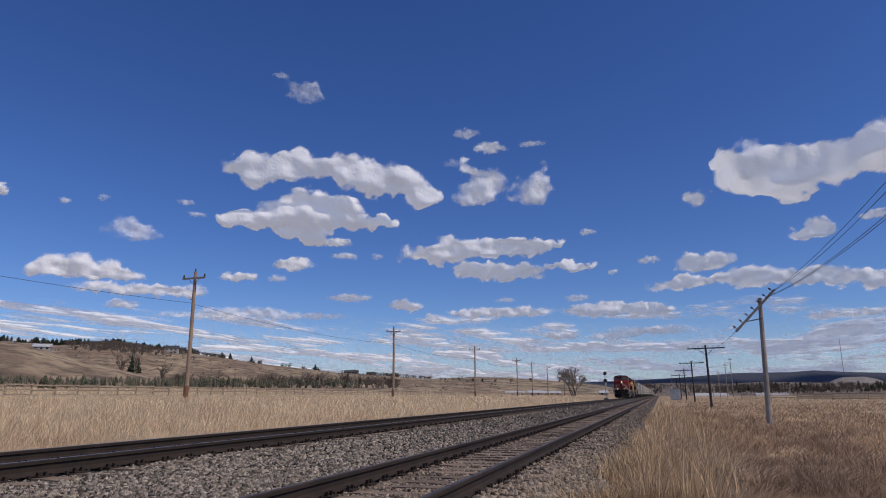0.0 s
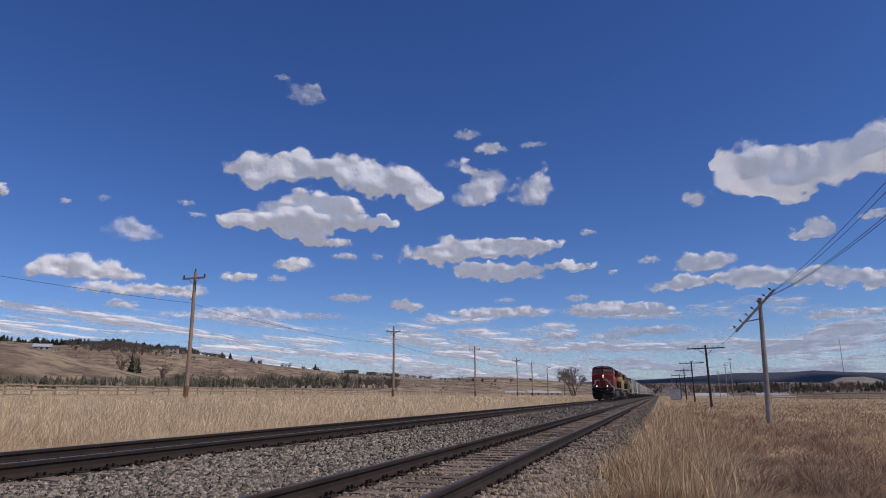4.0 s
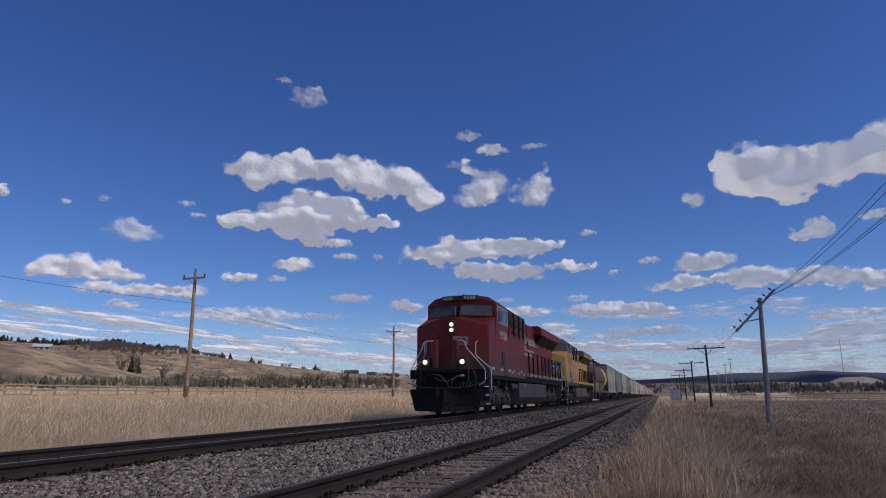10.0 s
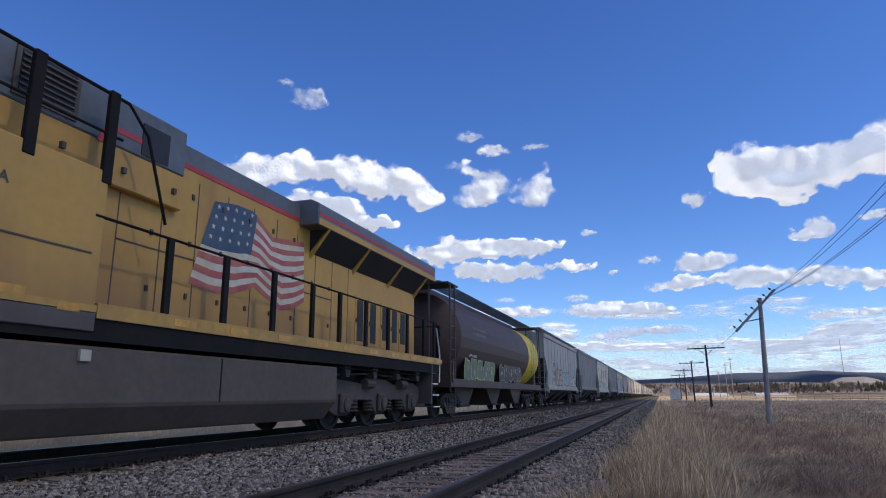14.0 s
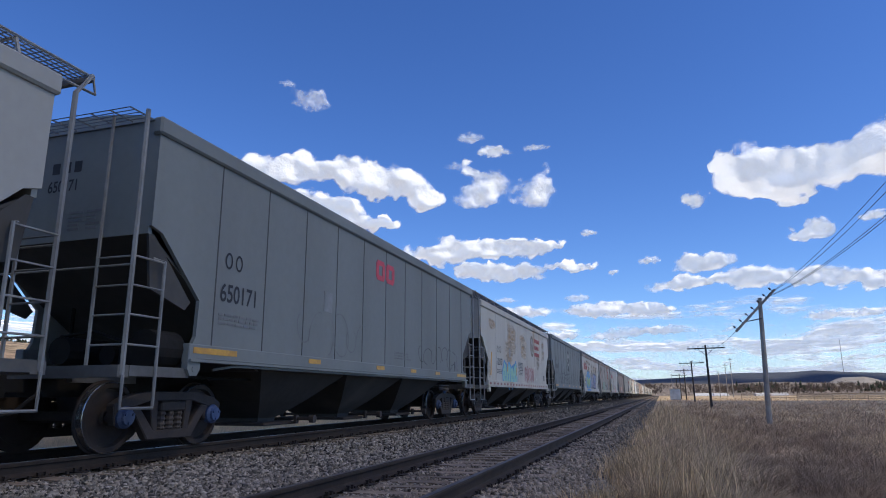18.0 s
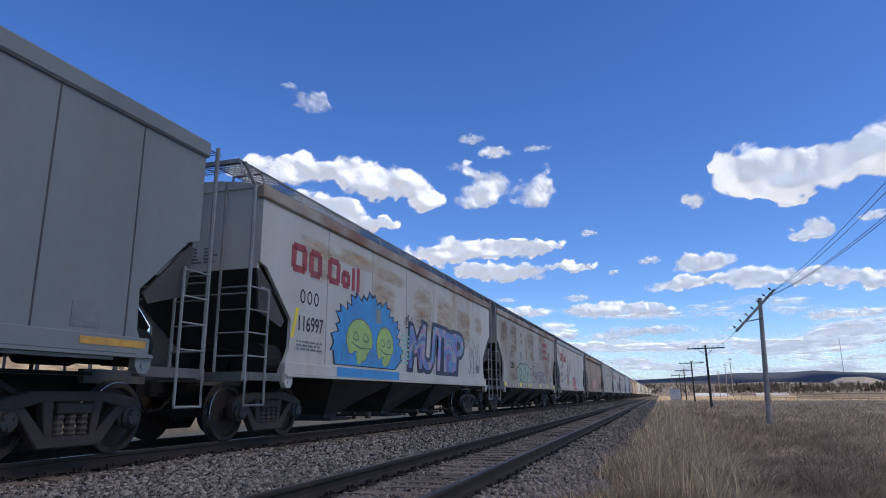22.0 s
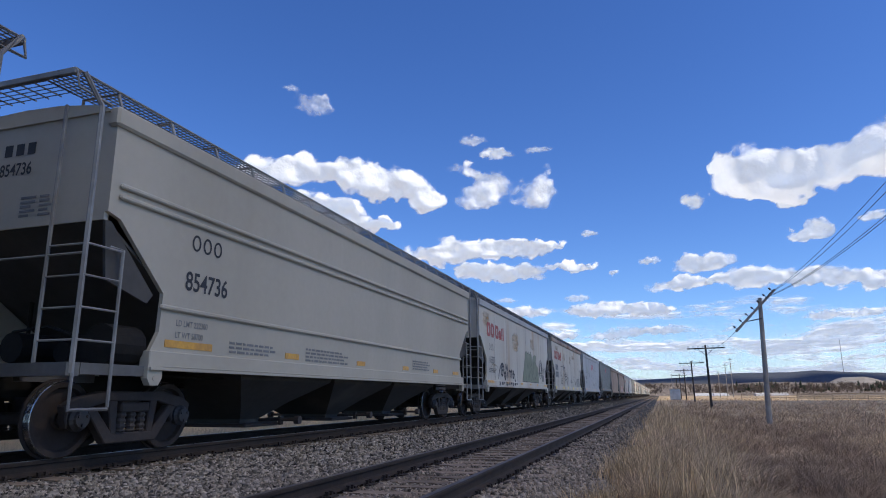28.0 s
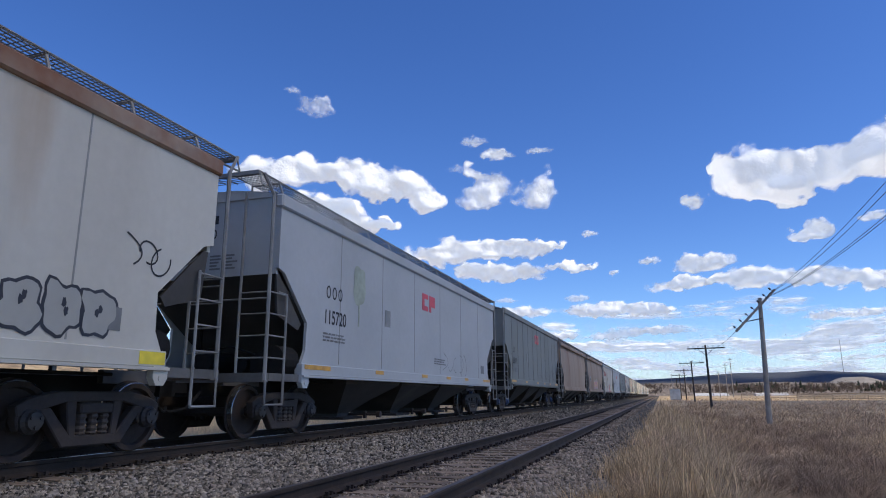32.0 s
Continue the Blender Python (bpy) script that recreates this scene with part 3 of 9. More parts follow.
def bubble_tag(parent, y, z, w, h, n, fill, edge, inner, seed, x=1.556, rim=0.055):
    """Sprayed bubble letters: lumpy fields with a dark rim, bars and holes inside."""
    r = random.Random(seed)
    rims, fields, holes = B(), B(), B()
    step = w / n
    for k in range(n):
        cy, cz = y + step * (k + 0.5), z + r.uniform(-0.06, 0.06) * h
        hw, hh = step * 0.46, h * 0.5 * r.uniform(0.8, 1.05)
        pts = lump(r, cy, cz, hw, hh)
        flat_shape(rims, scaled(pts, cy, cz, 1, rim), x + 0.0015 * (k % 2))
        flat_shape(fields, pts, x + 0.004 + 0.0015 * (k % 2))
        for j in range(r.choice((1, 2, 2))):
            hy, hz = cy + r.uniform(-0.3, 0.3) * hw, cz + r.uniform(-0.45, 0.5) * hh
            if inner is not None:
                flat_shape(holes, lump(r, hy, hz, hw * r.uniform(0.12, 0.35), hh * r.uniform(0.1, 0.3), 0.25, 14), x + 0.008)
            else:
                flat_shape(holes, lump(r, hy, hz, hw * 0.12, hh * 0.2, 0.2, 12), x + 0.008)
    g = part("graffiti", rims, edge, parent, "sprayed graffiti letters with a dark outline")
    part("fill", fields, fill, g)
    part("highlight", holes, inner or edge, g)
    return g


def scrawl(parent, y, z, w, h, strokes, material, seed, x=1.557, thick=0.03, name="graffiti"):
    """Quick sprayed lines: looping letter-like strokes."""
    r = random.Random(seed)
    bm = B()
    for k in range(strokes):
        cy = y + w * (k + 0.5) / strokes
        a0, turn = r.uniform(0, 6.28), r.uniform(2.2, 5.5) * r.choice((1, -1))
        rw, rh = w / strokes * r.uniform(0.35, 0.75), h * r.uniform(0.3, 0.55)
        cz, lean = z + h * r.uniform(0.35, 0.65), r.uniform(-0.3, 0.3)
        f = r.choice((1, 1, 2))
        pts = []
        for j in range(15):
            a = a0 + turn * j / 14
            pts.append(Vector((cy + math.cos(a * f) * rw + lean * math.sin(a) * rh, cz + math.sin(a) * rh)))
        prev = None
        for j, p in enumerate(pts):
            d = (pts[min(j + 1, 14)] - pts[max(j - 1, 0)])
            d = d.normalized() if d.length > 1e-6 else Vector((1, 0))
            s = Vector((-d.y, d.x)) * thick * 0.5
            cur = (bm.verts.new((x, p.x + s.x, p.y + s.y)), bm.verts.new((x, p.x - s.x, p.y - s.y)))
            if prev:
                bm.faces.new((prev[0], prev[1], cur[1], cur[0]))
            prev = cur
    bmesh.ops.recalc_face_normals(bm, faces=bm.faces[:])
    return part(name, bm, material, parent, "sprayed line graffiti")


def strokes(parent, lines, material, thick=0.04, x=1.557, label="sprayed line graffiti"):
    """Sprayed lines, each drawn smoothly through a few turning points."""
    bm = B()
    for pts in lines:
        p = [Vector(pts[0])] + [Vector(q) for q in pts] + [Vector(pts[-1])]
        run = []
        for a, b, c, d in zip(p, p[1:], p[2:], p[3:]):
            for j in range(6):
                u = j / 6
                run.append(0.5 * (2 * b + (c - a) * u + (2 * a - 5 * b + 4 * c - d) * u * u + (3 * b - a - 3 * c + d) * u ** 3))
        run.append(p[-1])
        prev = None
        for j, q in enumerate(run):
            d = run[min(j + 1, len(run) - 1)] - run[max(j - 1, 0)]
            d = d.normalized() if d.length > 1e-6 else Vector((1, 0))
            w = Vector((-d.y, d.x)) * thick * 0.5 * (0.75 + 0.5 * math.sin(math.pi * j / len(run)))
            cur = (bm.verts.new((x, q.x + w.x, q.y + w.y)), bm.verts.new((x, q.x - w.x, q.y - w.y)))
            if prev:
                bm.faces.new((prev[0], prev[1], cur[1], cur[0]))
            prev = cur
    bmesh.ops.recalc_face_normals(bm, faces=bm.faces[:])
    for f in bm.faces:
        if f.normal.x < 0:
            f.normal_flip()
    return part("graffiti", bm, material, parent, label)


def fat_letter(ch, fat):
    """One swollen letter in the built-in font, flat, one unit tall."""
    cu = bpy.data.curves.new("lettering", "FONT")
    cu.body, cu.size, cu.offset = ch, 1.38, fat
    cu.resolution_u = 3
    ob = new("lettering", cu)
    me = bpy.data.meshes.new_from_object(ob.evaluated_get(bpy.context.evaluated_depsgraph_get()))
    bpy.data.objects.remove(ob)
    bpy.data.curves.remove(cu)
    bm = B()
    bm.from_mesh(me)
    bpy.data.meshes.remove(me)
    return bm


def tag_word(parent, word, y, z, w, h, fill, edge, seed, fat=0.06, rim=0.06, lean=0.06, x=1.556, flare=0.0):
    """A sprayed word: swollen uneven letters over a dark outline; y, z is its lower corner."""
    r = random.Random(seed)
    cell = w / len(word)
    outline, faces = B(), []
    for i, ch in enumerate(word):
        inner = fat_letter(ch, fat)
        us, vs = [v.co.x for v in inner.verts], [v.co.y for v in inner.verts]
        uc, vc = (min(us) + max(us)) / 2, (min(vs) + max(vs)) / 2
        sy, sz = cell * 1.1 / (max(us) - min(us)), h * r.uniform(0.88, 1.06) / (max(vs) - min(vs))
        tilt, cy, cz = r.uniform(-0.1, 0.1), y + cell * (i + 0.5), z + h / 2 + r.uniform(-0.04, 0.04) * h
        big = fat_letter(ch, fat + rim / h)
        for bm, dx in ((big, 0.0), (inner, 0.005)):
            for v in bm.verts:
                u, q = (v.co.x - uc) * sy, (v.co.y - vc) * sz
                v.co = (x + dx + 0.0012 * (i % 2), cy + u * (1 - flare * q / h) + lean * q - tilt * q, cz + q + tilt * u)
        me = bpy.data.meshes.new("outline")
        big.to_mesh(me)
        big.free()
        outline.from_mesh(me)
        bpy.data.meshes.remove(me)
        faces.append(inner)
    g = part("graffiti", outline, edge, parent, "sprayed graffiti letters with a dark outline")
    for bm in faces:
        part("letter", bm, fill, g)
    return g


def domes(parent, tops, z0, half, fill, edge, rim=0.06, x=1.556, label="sprayed row of swollen round-topped letters"):
    """Swollen letters with round tops, side by side, over a thick outline."""
    def dome(cy, top, grow, xx):
        bm = B()
        pts = [(cy - half - grow, z0 - grow * 0.3)]
        pts += [(cy + (half + grow) * math.cos(a), top - half * 0.9 + (half * 0.9 + grow) * math.sin(a)) for a in (math.pi * (1 - k / 12) for k in range(13))]
        pts += [(cy + half + grow, z0 - grow * 0.3)]
        flat_shape(bm, pts, xx)
        return bm
    g = None
    for k, (cy, top) in enumerate(tops):
        o = part("graffiti" if g is None else "outline", dome(cy, top, rim, x + 0.0007 * k), edge, g or parent, label if g is None else "")
        g = g or o
        part("letter", dome(cy, top, 0, x + 0.006 + 0.0007 * k), fill, g)
    return g


def wheel_pair(name, r, parent, y, store, gauge=0.7175):
    """A wheelset that turns on its axle; its place under the truck lies in the parent inverse."""
    bm = B()
    tube(bm, [(-1.05, 0, 0), (1.05, 0, 0)], 0.08, 10)
    for s in (-1, 1):
        g = s * gauge
        turned(bm, [(0.09, g + s * 0.10), (0.11, g + s * 0.11), (0.13, g + s * 0.07), (r * 0.8, g + s * 0.05), (r * 0.84, g + s * 0.115), (r - 0.012, g + s * 0.115),
                    (r + 0.004, g + s * 0.02), (r + 0.028, g + s * 0.012), (r + 0.028, g - s * 0.014), (r * 0.84, g - s * 0.016), (r * 0.8, g + s * 0.01), (0.11, g - s * 0.02)], (0, 0, 0), "x", 28)
    bmesh.ops.recalc_face_normals(bm, faces=bm.faces[:])
    w = part(name, bm, M_WHEEL, parent)
    for s in (-1, 1):
        bm = B()
        g = s * gauge
        turned(bm, [(r - 0.011, g + s * 0.117), (r + 0.001, g + s * 0.112), (r + 0.006, g + s * 0.02), (r - 0.05, g + s * 0.02)], (0, 0, 0), "x", 28, cap=False)
        part("tread", bm, M_TREAD, w, "bright polished wheel tread")
    w.matrix_parent_inverse = Matrix.Translation((0, y, r))
    store.append(w)
    return w


def truck(parent, y, cap=None):
    """A three-piece freight truck."""
    t = part("truck", bevelled(box(B(), -1.0, 1.0, -0.17, 0.17, 0.48, 0.78), 0.03), M_TRUCK, parent)
    t.location = (0, y, 0)
    for s in (-1, 1):
        x0, x1 = (0.93, 1.07) if s > 0 else (-1.07, -0.93)
        bm = B()
        prism(bm, [(-1.06, 0.50), (-1.09, 0.62), (-0.92, 0.71), (-0.55, 0.79), (0.55, 0.79), (0.92, 0.71), (1.09, 0.62), (1.06, 0.50), (0.74, 0.585), (0.42, 0.665), (-0.42, 0.665), (-0.74, 0.585)], "x", x0, x1)
        prism(bm, [(-0.80, 0.60), (-0.64, 0.60), (-0.34, 0.27), (0.34, 0.27), (0.64, 0.60), (0.80, 0.60), (0.44, 0.14), (-0.44, 0.14)], "x", x0 + 0.003, x1 - 0.003)
        for k in (-1, 1):
            prism(bm, [(k * 0.26, 0.25), (k * 0.36, 0.25), (k * 0.44, 0.68), (k * 0.28, 0.68)], "x", x0 + 0.006, x1 - 0.006)
            prism(bm, [(k * 0.70, 0.60), (k * 1.07, 0.60), (k * 1.06, 0.44), (k * 1.02, 0.34), (k * 0.98, 0.46), (k * 0.80, 0.46), (k * 0.75, 0.36), (k * 0.70, 0.42)], "x", x0 + 0.01, x1 - 0.01)
        bmesh.ops.recalc_face_normals(bm, faces=bm.faces[:])
        frame = part("sideframe", bevelled(bm, 0.014), M_TRUCK, t)
        part("bolster_end", bevelled(box(B(), *sorted((s * 0.90, s * 1.10)), -0.25, 0.25, 0.52, 0.65), 0.02), M_TRUCK, frame)
        nest = B()
        for k in (-0.17, 0.0, 0.17):
            turned(nest, [(0.055, 0), (0.07, 0.02), (0.052, 0.04), (0.07, 0.075), (0.052, 0.11), (0.07, 0.145), (0.052, 0.18), (0.07, 0.215), (0.055, 0.25)], (s * 1.02, k, 0.27), "z", 8)
        part("spring_nest", nest, M_TRUCK_L, frame)
        for k in (-0.889, 0.889):
            ring = [(0.13, 0), (0.145, 0.02), (0.145, 0.09), (0.11, 0.12), (0.10, 0.15), (0.04, 0.155)]
            bm = turned(B(), ring if s > 0 else [(r, -o) for r, o in ring[::-1]], (s * 1.0, k, 0.457), "x", 14)
            for j in range(3):
                a = j * math.tau / 3 + 0.5
                tube(bm, [(s * 1.12, k + 0.07 * math.cos(a), 0.457 + 0.07 * math.sin(a)), (s * 1.17, k + 0.07 * math.cos(a), 0.457 + 0.07 * math.sin(a))], 0.022, 6)
            part("bearing_cap", bm, cap or M_BLUE_CAP, frame)
        part("brake_beam", tube(B(), [(s * 0.3, -0.36, 0.4), (s * 0.86, -0.40, 0.42)], 0.035, 6), M_TRUCK, t)
    for k in (-0.889, 0.889):
        wheel_pair("wheelset", 0.457, t, k, CAR_WHEELS)
    return t


def coupler(parent, y, way):
    bm = B()
    box(bm, -0.07, 0.07, min(y, y + way * 0.75), max(y, y + way * 0.75), 0.78, 0.94)
    prism(bm, [(-0.16, y + way * 0.55), (0.17, y + way * 0.5), (0.17, y + way * 0.78), (0.02, y + way * 0.74), (-0.1, y + way * 0.86), (-0.2, y + way * 0.8)], "z", 0.72, 0.99)
    c = part("coupler", bm, M_BLACK, parent)
    part("air_hose", tube(B(), [(0.3, y, 0.82), (0.34, y + way * 0.2, 0.7), (0.3, y + way * 0.4, 0.52), (0.18, y + way * 0.62, 0.48), (0.1, y + way * 0.75, 0.55)], 0.025, 6), M_BLACK, c)
    return c


# meshes that many cars share
def grating(y0, y1, x0, x1, z):
    bm = B()
    k = x0
    while k <= x1 + 1e-6:
        box(bm, k - 0.003, k + 0.003, y0, y1, z - 0.02, z)
        k += (x1 - x0) / 8
    k = y0
    while k <= y1:
        box(bm, x0, x1, k - 0.003, k + 0.003, z - 0.016, z - 0.004)
        k += 0.085
    return bm


def hopper(name, label, ln, paint, walkway=True, ribs=0, seams=False, dark=None, bulge=0.0, chord=None, cap=None):
    """A covered hopper car; its front body end at y 0. Side sheets cut back at the ends above the trucks."""
    root = tagged(empty(name), label, "hopper car", "covered hopper cars of the train")
    top = 4.27 if walkway else 4.45
    cut = 2.92
    low = 1.05 if walkway else 1.19
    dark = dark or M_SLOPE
    trim = M_LADDER
    # side sheets
    for s in (1, -1):
        pts = [(0.17, top - 0.1), (0.17, cut), (0.38, cut - 0.06), (1.22, 2.06), (1.2, 1.55), (1.06, 1.28)]
        pts = pts + [(ln - y, z) for y, z in pts[::-1]]
        bm = B()
        if bulge:
            # a side that swells outward between chord and sill
            ys = [0.17 + (ln - 0.34) * k / 24 for k in range(25)]
            zs = [1.28 + (top - 0.1 - 1.28) * k / 10 for k in range(11)]

            def edge(z):
                return np.interp(z, [1.28, 1.55, 2.06, cut - 0.06, cut, 5], [1.06, 1.2, 1.22, 0.38, 0.17, 0.17])
            rows = []
            for z in zs:
                e0 = float(edge(z))
                f = (z - 1.28) / (top - 1.38)
                rows.append([bm.verts.new((s * (1.50 - 0.10 * f * f + bulge * math.sin(math.pi * min(1, f * 0.9 + 0.05))), e0 + (ln - 2 * e0) * k / 24, z)) for k in range(25)])
            for a, b in zip(rows, rows[1:]):
                for k in range(24):
                    bm.faces.new((a[k], a[k + 1], b[k + 1], b[k]) if s > 0 else (b[k], b[k + 1], a[k + 1], a[k]))
            side = part("side_sheet", bm, paint, root, smooth=True)
        else:
            prism(bm, pts, "x", *((1.49, 1.55) if s > 0 else (-1.55, -1.49)))
            side = part("side_sheet", bm, paint, root)
        if not seams and not bulge and not ribs:
            bm = B()
            for k in range(1, 7):
                y = 0.35 + k * (ln - 0.7) / 7
                box(bm, *((1.549, 1.5525) if s > 0 else (-1.5525, -1.549)), y - 0.013, y + 0.013, 1.34, top - 0.22)
            part("weld_seams", bm, M_SEAM_PALE, side)
        if seams:
            bm = B()
            y = 1.55
            while y < ln - 1.2:
                box(bm, *((1.549, 1.556) if s > 0 else (-1.556, -1.549)), y - 0.011, y + 0.011, 1.34, top - 0.22)
                y += 1.29
            part("weld_seams", bm, M_SEAM, side)
        for z in ((3.28, 3.14, 1.88) if ribs else ()):
            bm = bevelled(box(B(), *((1.545, 1.60) if s > 0 else (-1.60, -1.545)), 0.3 if z > 2.5 else 1.15, ln - (0.3 if z > 2.5 else 1.15), z - 0.035, z + 0.035), 0.02)
            part("side_rib", bm, paint, side)
        xa, xb = (1.44, 1.605) if s > 0 else (-1.605, -1.44)
        part("top_chord", bevelled(box(B(), xa, xb, 0.12, ln - 0.12, top - 0.25, top), 0.03), chord or paint, root)
        sill = part("side_sill", bevelled(box(B(), xa, xb, 1.02, ln - 1.02, low + 0.04, low + 0.25), 0.012), paint, root)
        part("lower_flange", box(B(), *((1.5, 1.66) if s > 0 else (-1.66, -1.5)), 1.0, ln - 1.0, low, low + 0.038), paint, sill)
        if not walkway:
            part("brake_pipe", tube(B(), [(s * 1.45, 1.75, low - 0.09), (s * 1.58, 2.05, low - 0.03), (s * 1.6, 2.4, low - 0.025), (s * 1.6, ln - 1.6, low - 0.025)], 0.022, 6), paint, sill)
        # jacking pads
        for y in (1.12, ln - 1.12):
            bm = B()
            prism(bm, [(y - 0.13, low + 0.05), (y - 0.13, low - 0.1), (y - 0.07, low - 0.19), (y + 0.07, low - 0.19), (y + 0.13, low - 0.1), (y + 0.13, low + 0.05)], "x", *((1.52, 1.62) if s > 0 else (-1.62, -1.52)))
            tube(bm, [(s * 1.63, y, low - 0.1), (s * 1.615, y, low - 0.1)], 0.04, 8)
            part("jacking_pad", bm, paint, root)
    # ends: upper bulkhead, slope sheet, crossbearer, platform
    for e in (0, 1):
        def Y(v):
            return ln - v if e else v
        bm = B()
        y0, y1 = sorted((Y(0.17), Y(0.24)))
        box(bm, -1.49, 1.49, y0, y1, cut - 0.1, top - 0.02)
        endw = part("end_sheet", bm, paint, root)
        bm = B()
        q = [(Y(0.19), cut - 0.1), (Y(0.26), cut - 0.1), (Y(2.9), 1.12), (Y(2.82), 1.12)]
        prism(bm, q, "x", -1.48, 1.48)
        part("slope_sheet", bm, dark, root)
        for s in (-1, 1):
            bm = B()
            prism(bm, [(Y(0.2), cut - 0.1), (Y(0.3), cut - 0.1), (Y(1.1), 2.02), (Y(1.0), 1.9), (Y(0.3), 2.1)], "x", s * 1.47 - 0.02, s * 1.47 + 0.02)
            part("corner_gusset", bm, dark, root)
        bm = B()
        y0, y1 = sorted((Y(-0.16), Y(0.02)))
        box(bm, -1.55, 1.55, y0, y1, 0.95, 1.1)
        for s in (-1, 1):
            y2, y3 = sorted((Y(0.02), Y(1.1)))
            box(bm, s * 1.5 - 0.06, s * 1.5 + 0.06, y2, y3, 0.97, 1.1)
            box(bm, s * 0.62 - 0.05, s * 0.62 + 0.05, y2, y3 , 0.9, 1.08)
        part("end_platform", bm, M_FRAME, root)
        bm = B()
        y0, y1 = sorted((Y(-0.1), Y(3.0)))
        box(bm, -0.33, 0.33, y0, y1, 0.72, 1.0)
        part("draft_sill", bm, M_BLACK, root)
        # brake gear standing on the platform
        bm = B()
        ya, yb = sorted((Y(0.55), Y(1.35)))
        tube(bm, [(-0.2, ya, 1.35), (-0.2, yb, 1.35)], 0.2, 12)
        tube(bm, [(0.55, ya + 0.1, 1.28), (0.55, yb - 0.2, 1.28)], 0.14, 10)
        box(bm, 0.75, 1.05, ya + 0.1, ya + 0.4, 1.15, 1.5)
        tube(bm, [(1.25, ya, 1.35), (1.25, ya + 0.5, 1.35)], 0.26, 14)
        tube(bm, [(0.9, ya, 1.45), (0.4, ya, 1.6), (-0.2, ya, 1.55)], 0.02, 5)
        tube(bm, [(-0.9, yb, 1.1), (-0.9, yb, 2.3)], 0.03, 5)
        part("brake_gear", bm, M_BLACK, root)
        for s in (-1, 1):
            bm = B()
            yp, yi = Y(-0.09), Y(0.45)
            x = s * 1.55
            tube(bm, [(x, yp, 0.98), (x, yp, top - 0.1), (x - s * 0.06, yp - (0.25 if not e else -0.25), top + 0.24)] if walkway else [(x, yp, 0.98), (x, yp, top)], 0.032, 6)
            tube(bm, [(x + s * 0.02, yi, 0.6), (x + s * 0.02, yi, 2.48), (x - s * 0.1, Y(0.3), 2.52)], 0.022, 6)
            tube(bm, [(x + s * 0.02, yp, 0.98), (x + s * 0.02, yp, 0.58), (x + s * 0.02, yi, 0.58)], 0.022, 6)
            for z in (1.35, 1.72, 2.09, 2.46):
                tube(bm, [(x + s * 0.02, yp, z), (x + s * 0.02, yi, z)], 0.014, 5)
            part("ladder", bm, trim, root)
            bm = B()
            xi = s * 0.98
            tube(bm, [(xi, yp, 0.98), (xi, yp, top)], 0.024, 6)
            for z in (1.35, 1.72, 2.09, 2.46):
                tube(bm, [(xi, yp, z), (x, yp, z)], 0.014, 5)
            part("end_ladder", bm, trim, root)
        bm = B()
        tube(bm, [(-1.55, Y(-0.09), 2.35), (1.55, Y(-0.09), 2.35)], 0.016, 5)
        part("crossover_handhold", bm, trim, root)
        coupler(root, Y(-0.05), 1 if e else -1)
        truck(root, Y(1.55 if e else 1.42), cap)
    # roof with hatch cover row
    bm = B()
    prof = [(-1.5, top - 0.04), (-1.2, top + 0.07), (-0.6, top + 0.15), (0, top + 0.17), (0.6, top + 0.15), (1.2, top + 0.07), (1.5, top - 0.04)]
    prism(bm, prof, "y", 0.14, ln - 0.14)
    roof = part("roof", bm, paint, root)
    part("hatch_cover", bevelled(box(B(), -0.32, 0.32, 0.9, ln - 0.9, top + 0.14, top + 0.28), 0.04), paint, roof)
    if walkway:
        for s in (-1, 1):
            xs = (0.85, 1.43) if s > 0 else (-1.43, -0.85)
            walk_board = part("running_board", grating(-0.4, ln + 0.4, xs[0], xs[1], top + 0.27), M_GRATE, root, "galvanised steel grating walkway")
            bm = B()
            y = 0.25
            while y < ln:
                tube(bm, [(s * 1.52, y, top - 0.02), (s * 1.42, y, top + 0.24)], 0.024, 5)
                tube(bm, [(s * 0.85, y, top + 0.08), (s * 0.85, y, top + 0.24)], 0.02, 5)
                tube(bm, [(s * 0.85, y, top + 0.235), (s * 1.43, y, top + 0.235)], 0.018, 5)
                y += 1.27 if ribs == 0 else 0.97
            part("bracket", bm, M_LADDER, walk_board)
            bm = B()
            tube(bm, [(s * 1.44, -0.4, top + 0.25), (s * 1.44, ln + 0.4, top + 0.25)], 0.02, 5)
            for ye, yo in ((0.1, -0.4), (ln - 0.1, ln + 0.4)):
                tube(bm, [(s * 1.5, ye, top), (s * 1.5, yo, top + 0.02), (s * 1.44, yo, top + 0.25)], 0.018, 5)
            part("edge_rail", bm, M_LADDER, walk_board)
        for y in (-0.4, ln + 0.4):
            part("end_bar", bevelled(box(B(), -1.44, 1.44, y - 0.03, y + 0.03, top + 0.2, top + 0.28), 0.008), trim, root)
        for y in (-0.38, ln - 0.1):
            part("end_walkway", grating(y, y + 0.48, -0.85, 0.85, top + 0.265), M_GRATE, root)
    else:
        for y in (-0.3, ln - 0.1):
            part("end_walkway", grating(y, y + 0.4, -1.2, 1.45, top - 0.03), M_GRATE, root)
    # hopper bays
    bays = 3
    for k in range(bays):
        yc = ln / 2 + (k - 1) * 3.2 - 0.12
        bm = B()
        rings = []
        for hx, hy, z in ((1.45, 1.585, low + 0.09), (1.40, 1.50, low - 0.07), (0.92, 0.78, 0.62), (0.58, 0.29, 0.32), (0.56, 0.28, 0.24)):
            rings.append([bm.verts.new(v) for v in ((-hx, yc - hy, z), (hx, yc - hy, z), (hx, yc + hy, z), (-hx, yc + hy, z))])
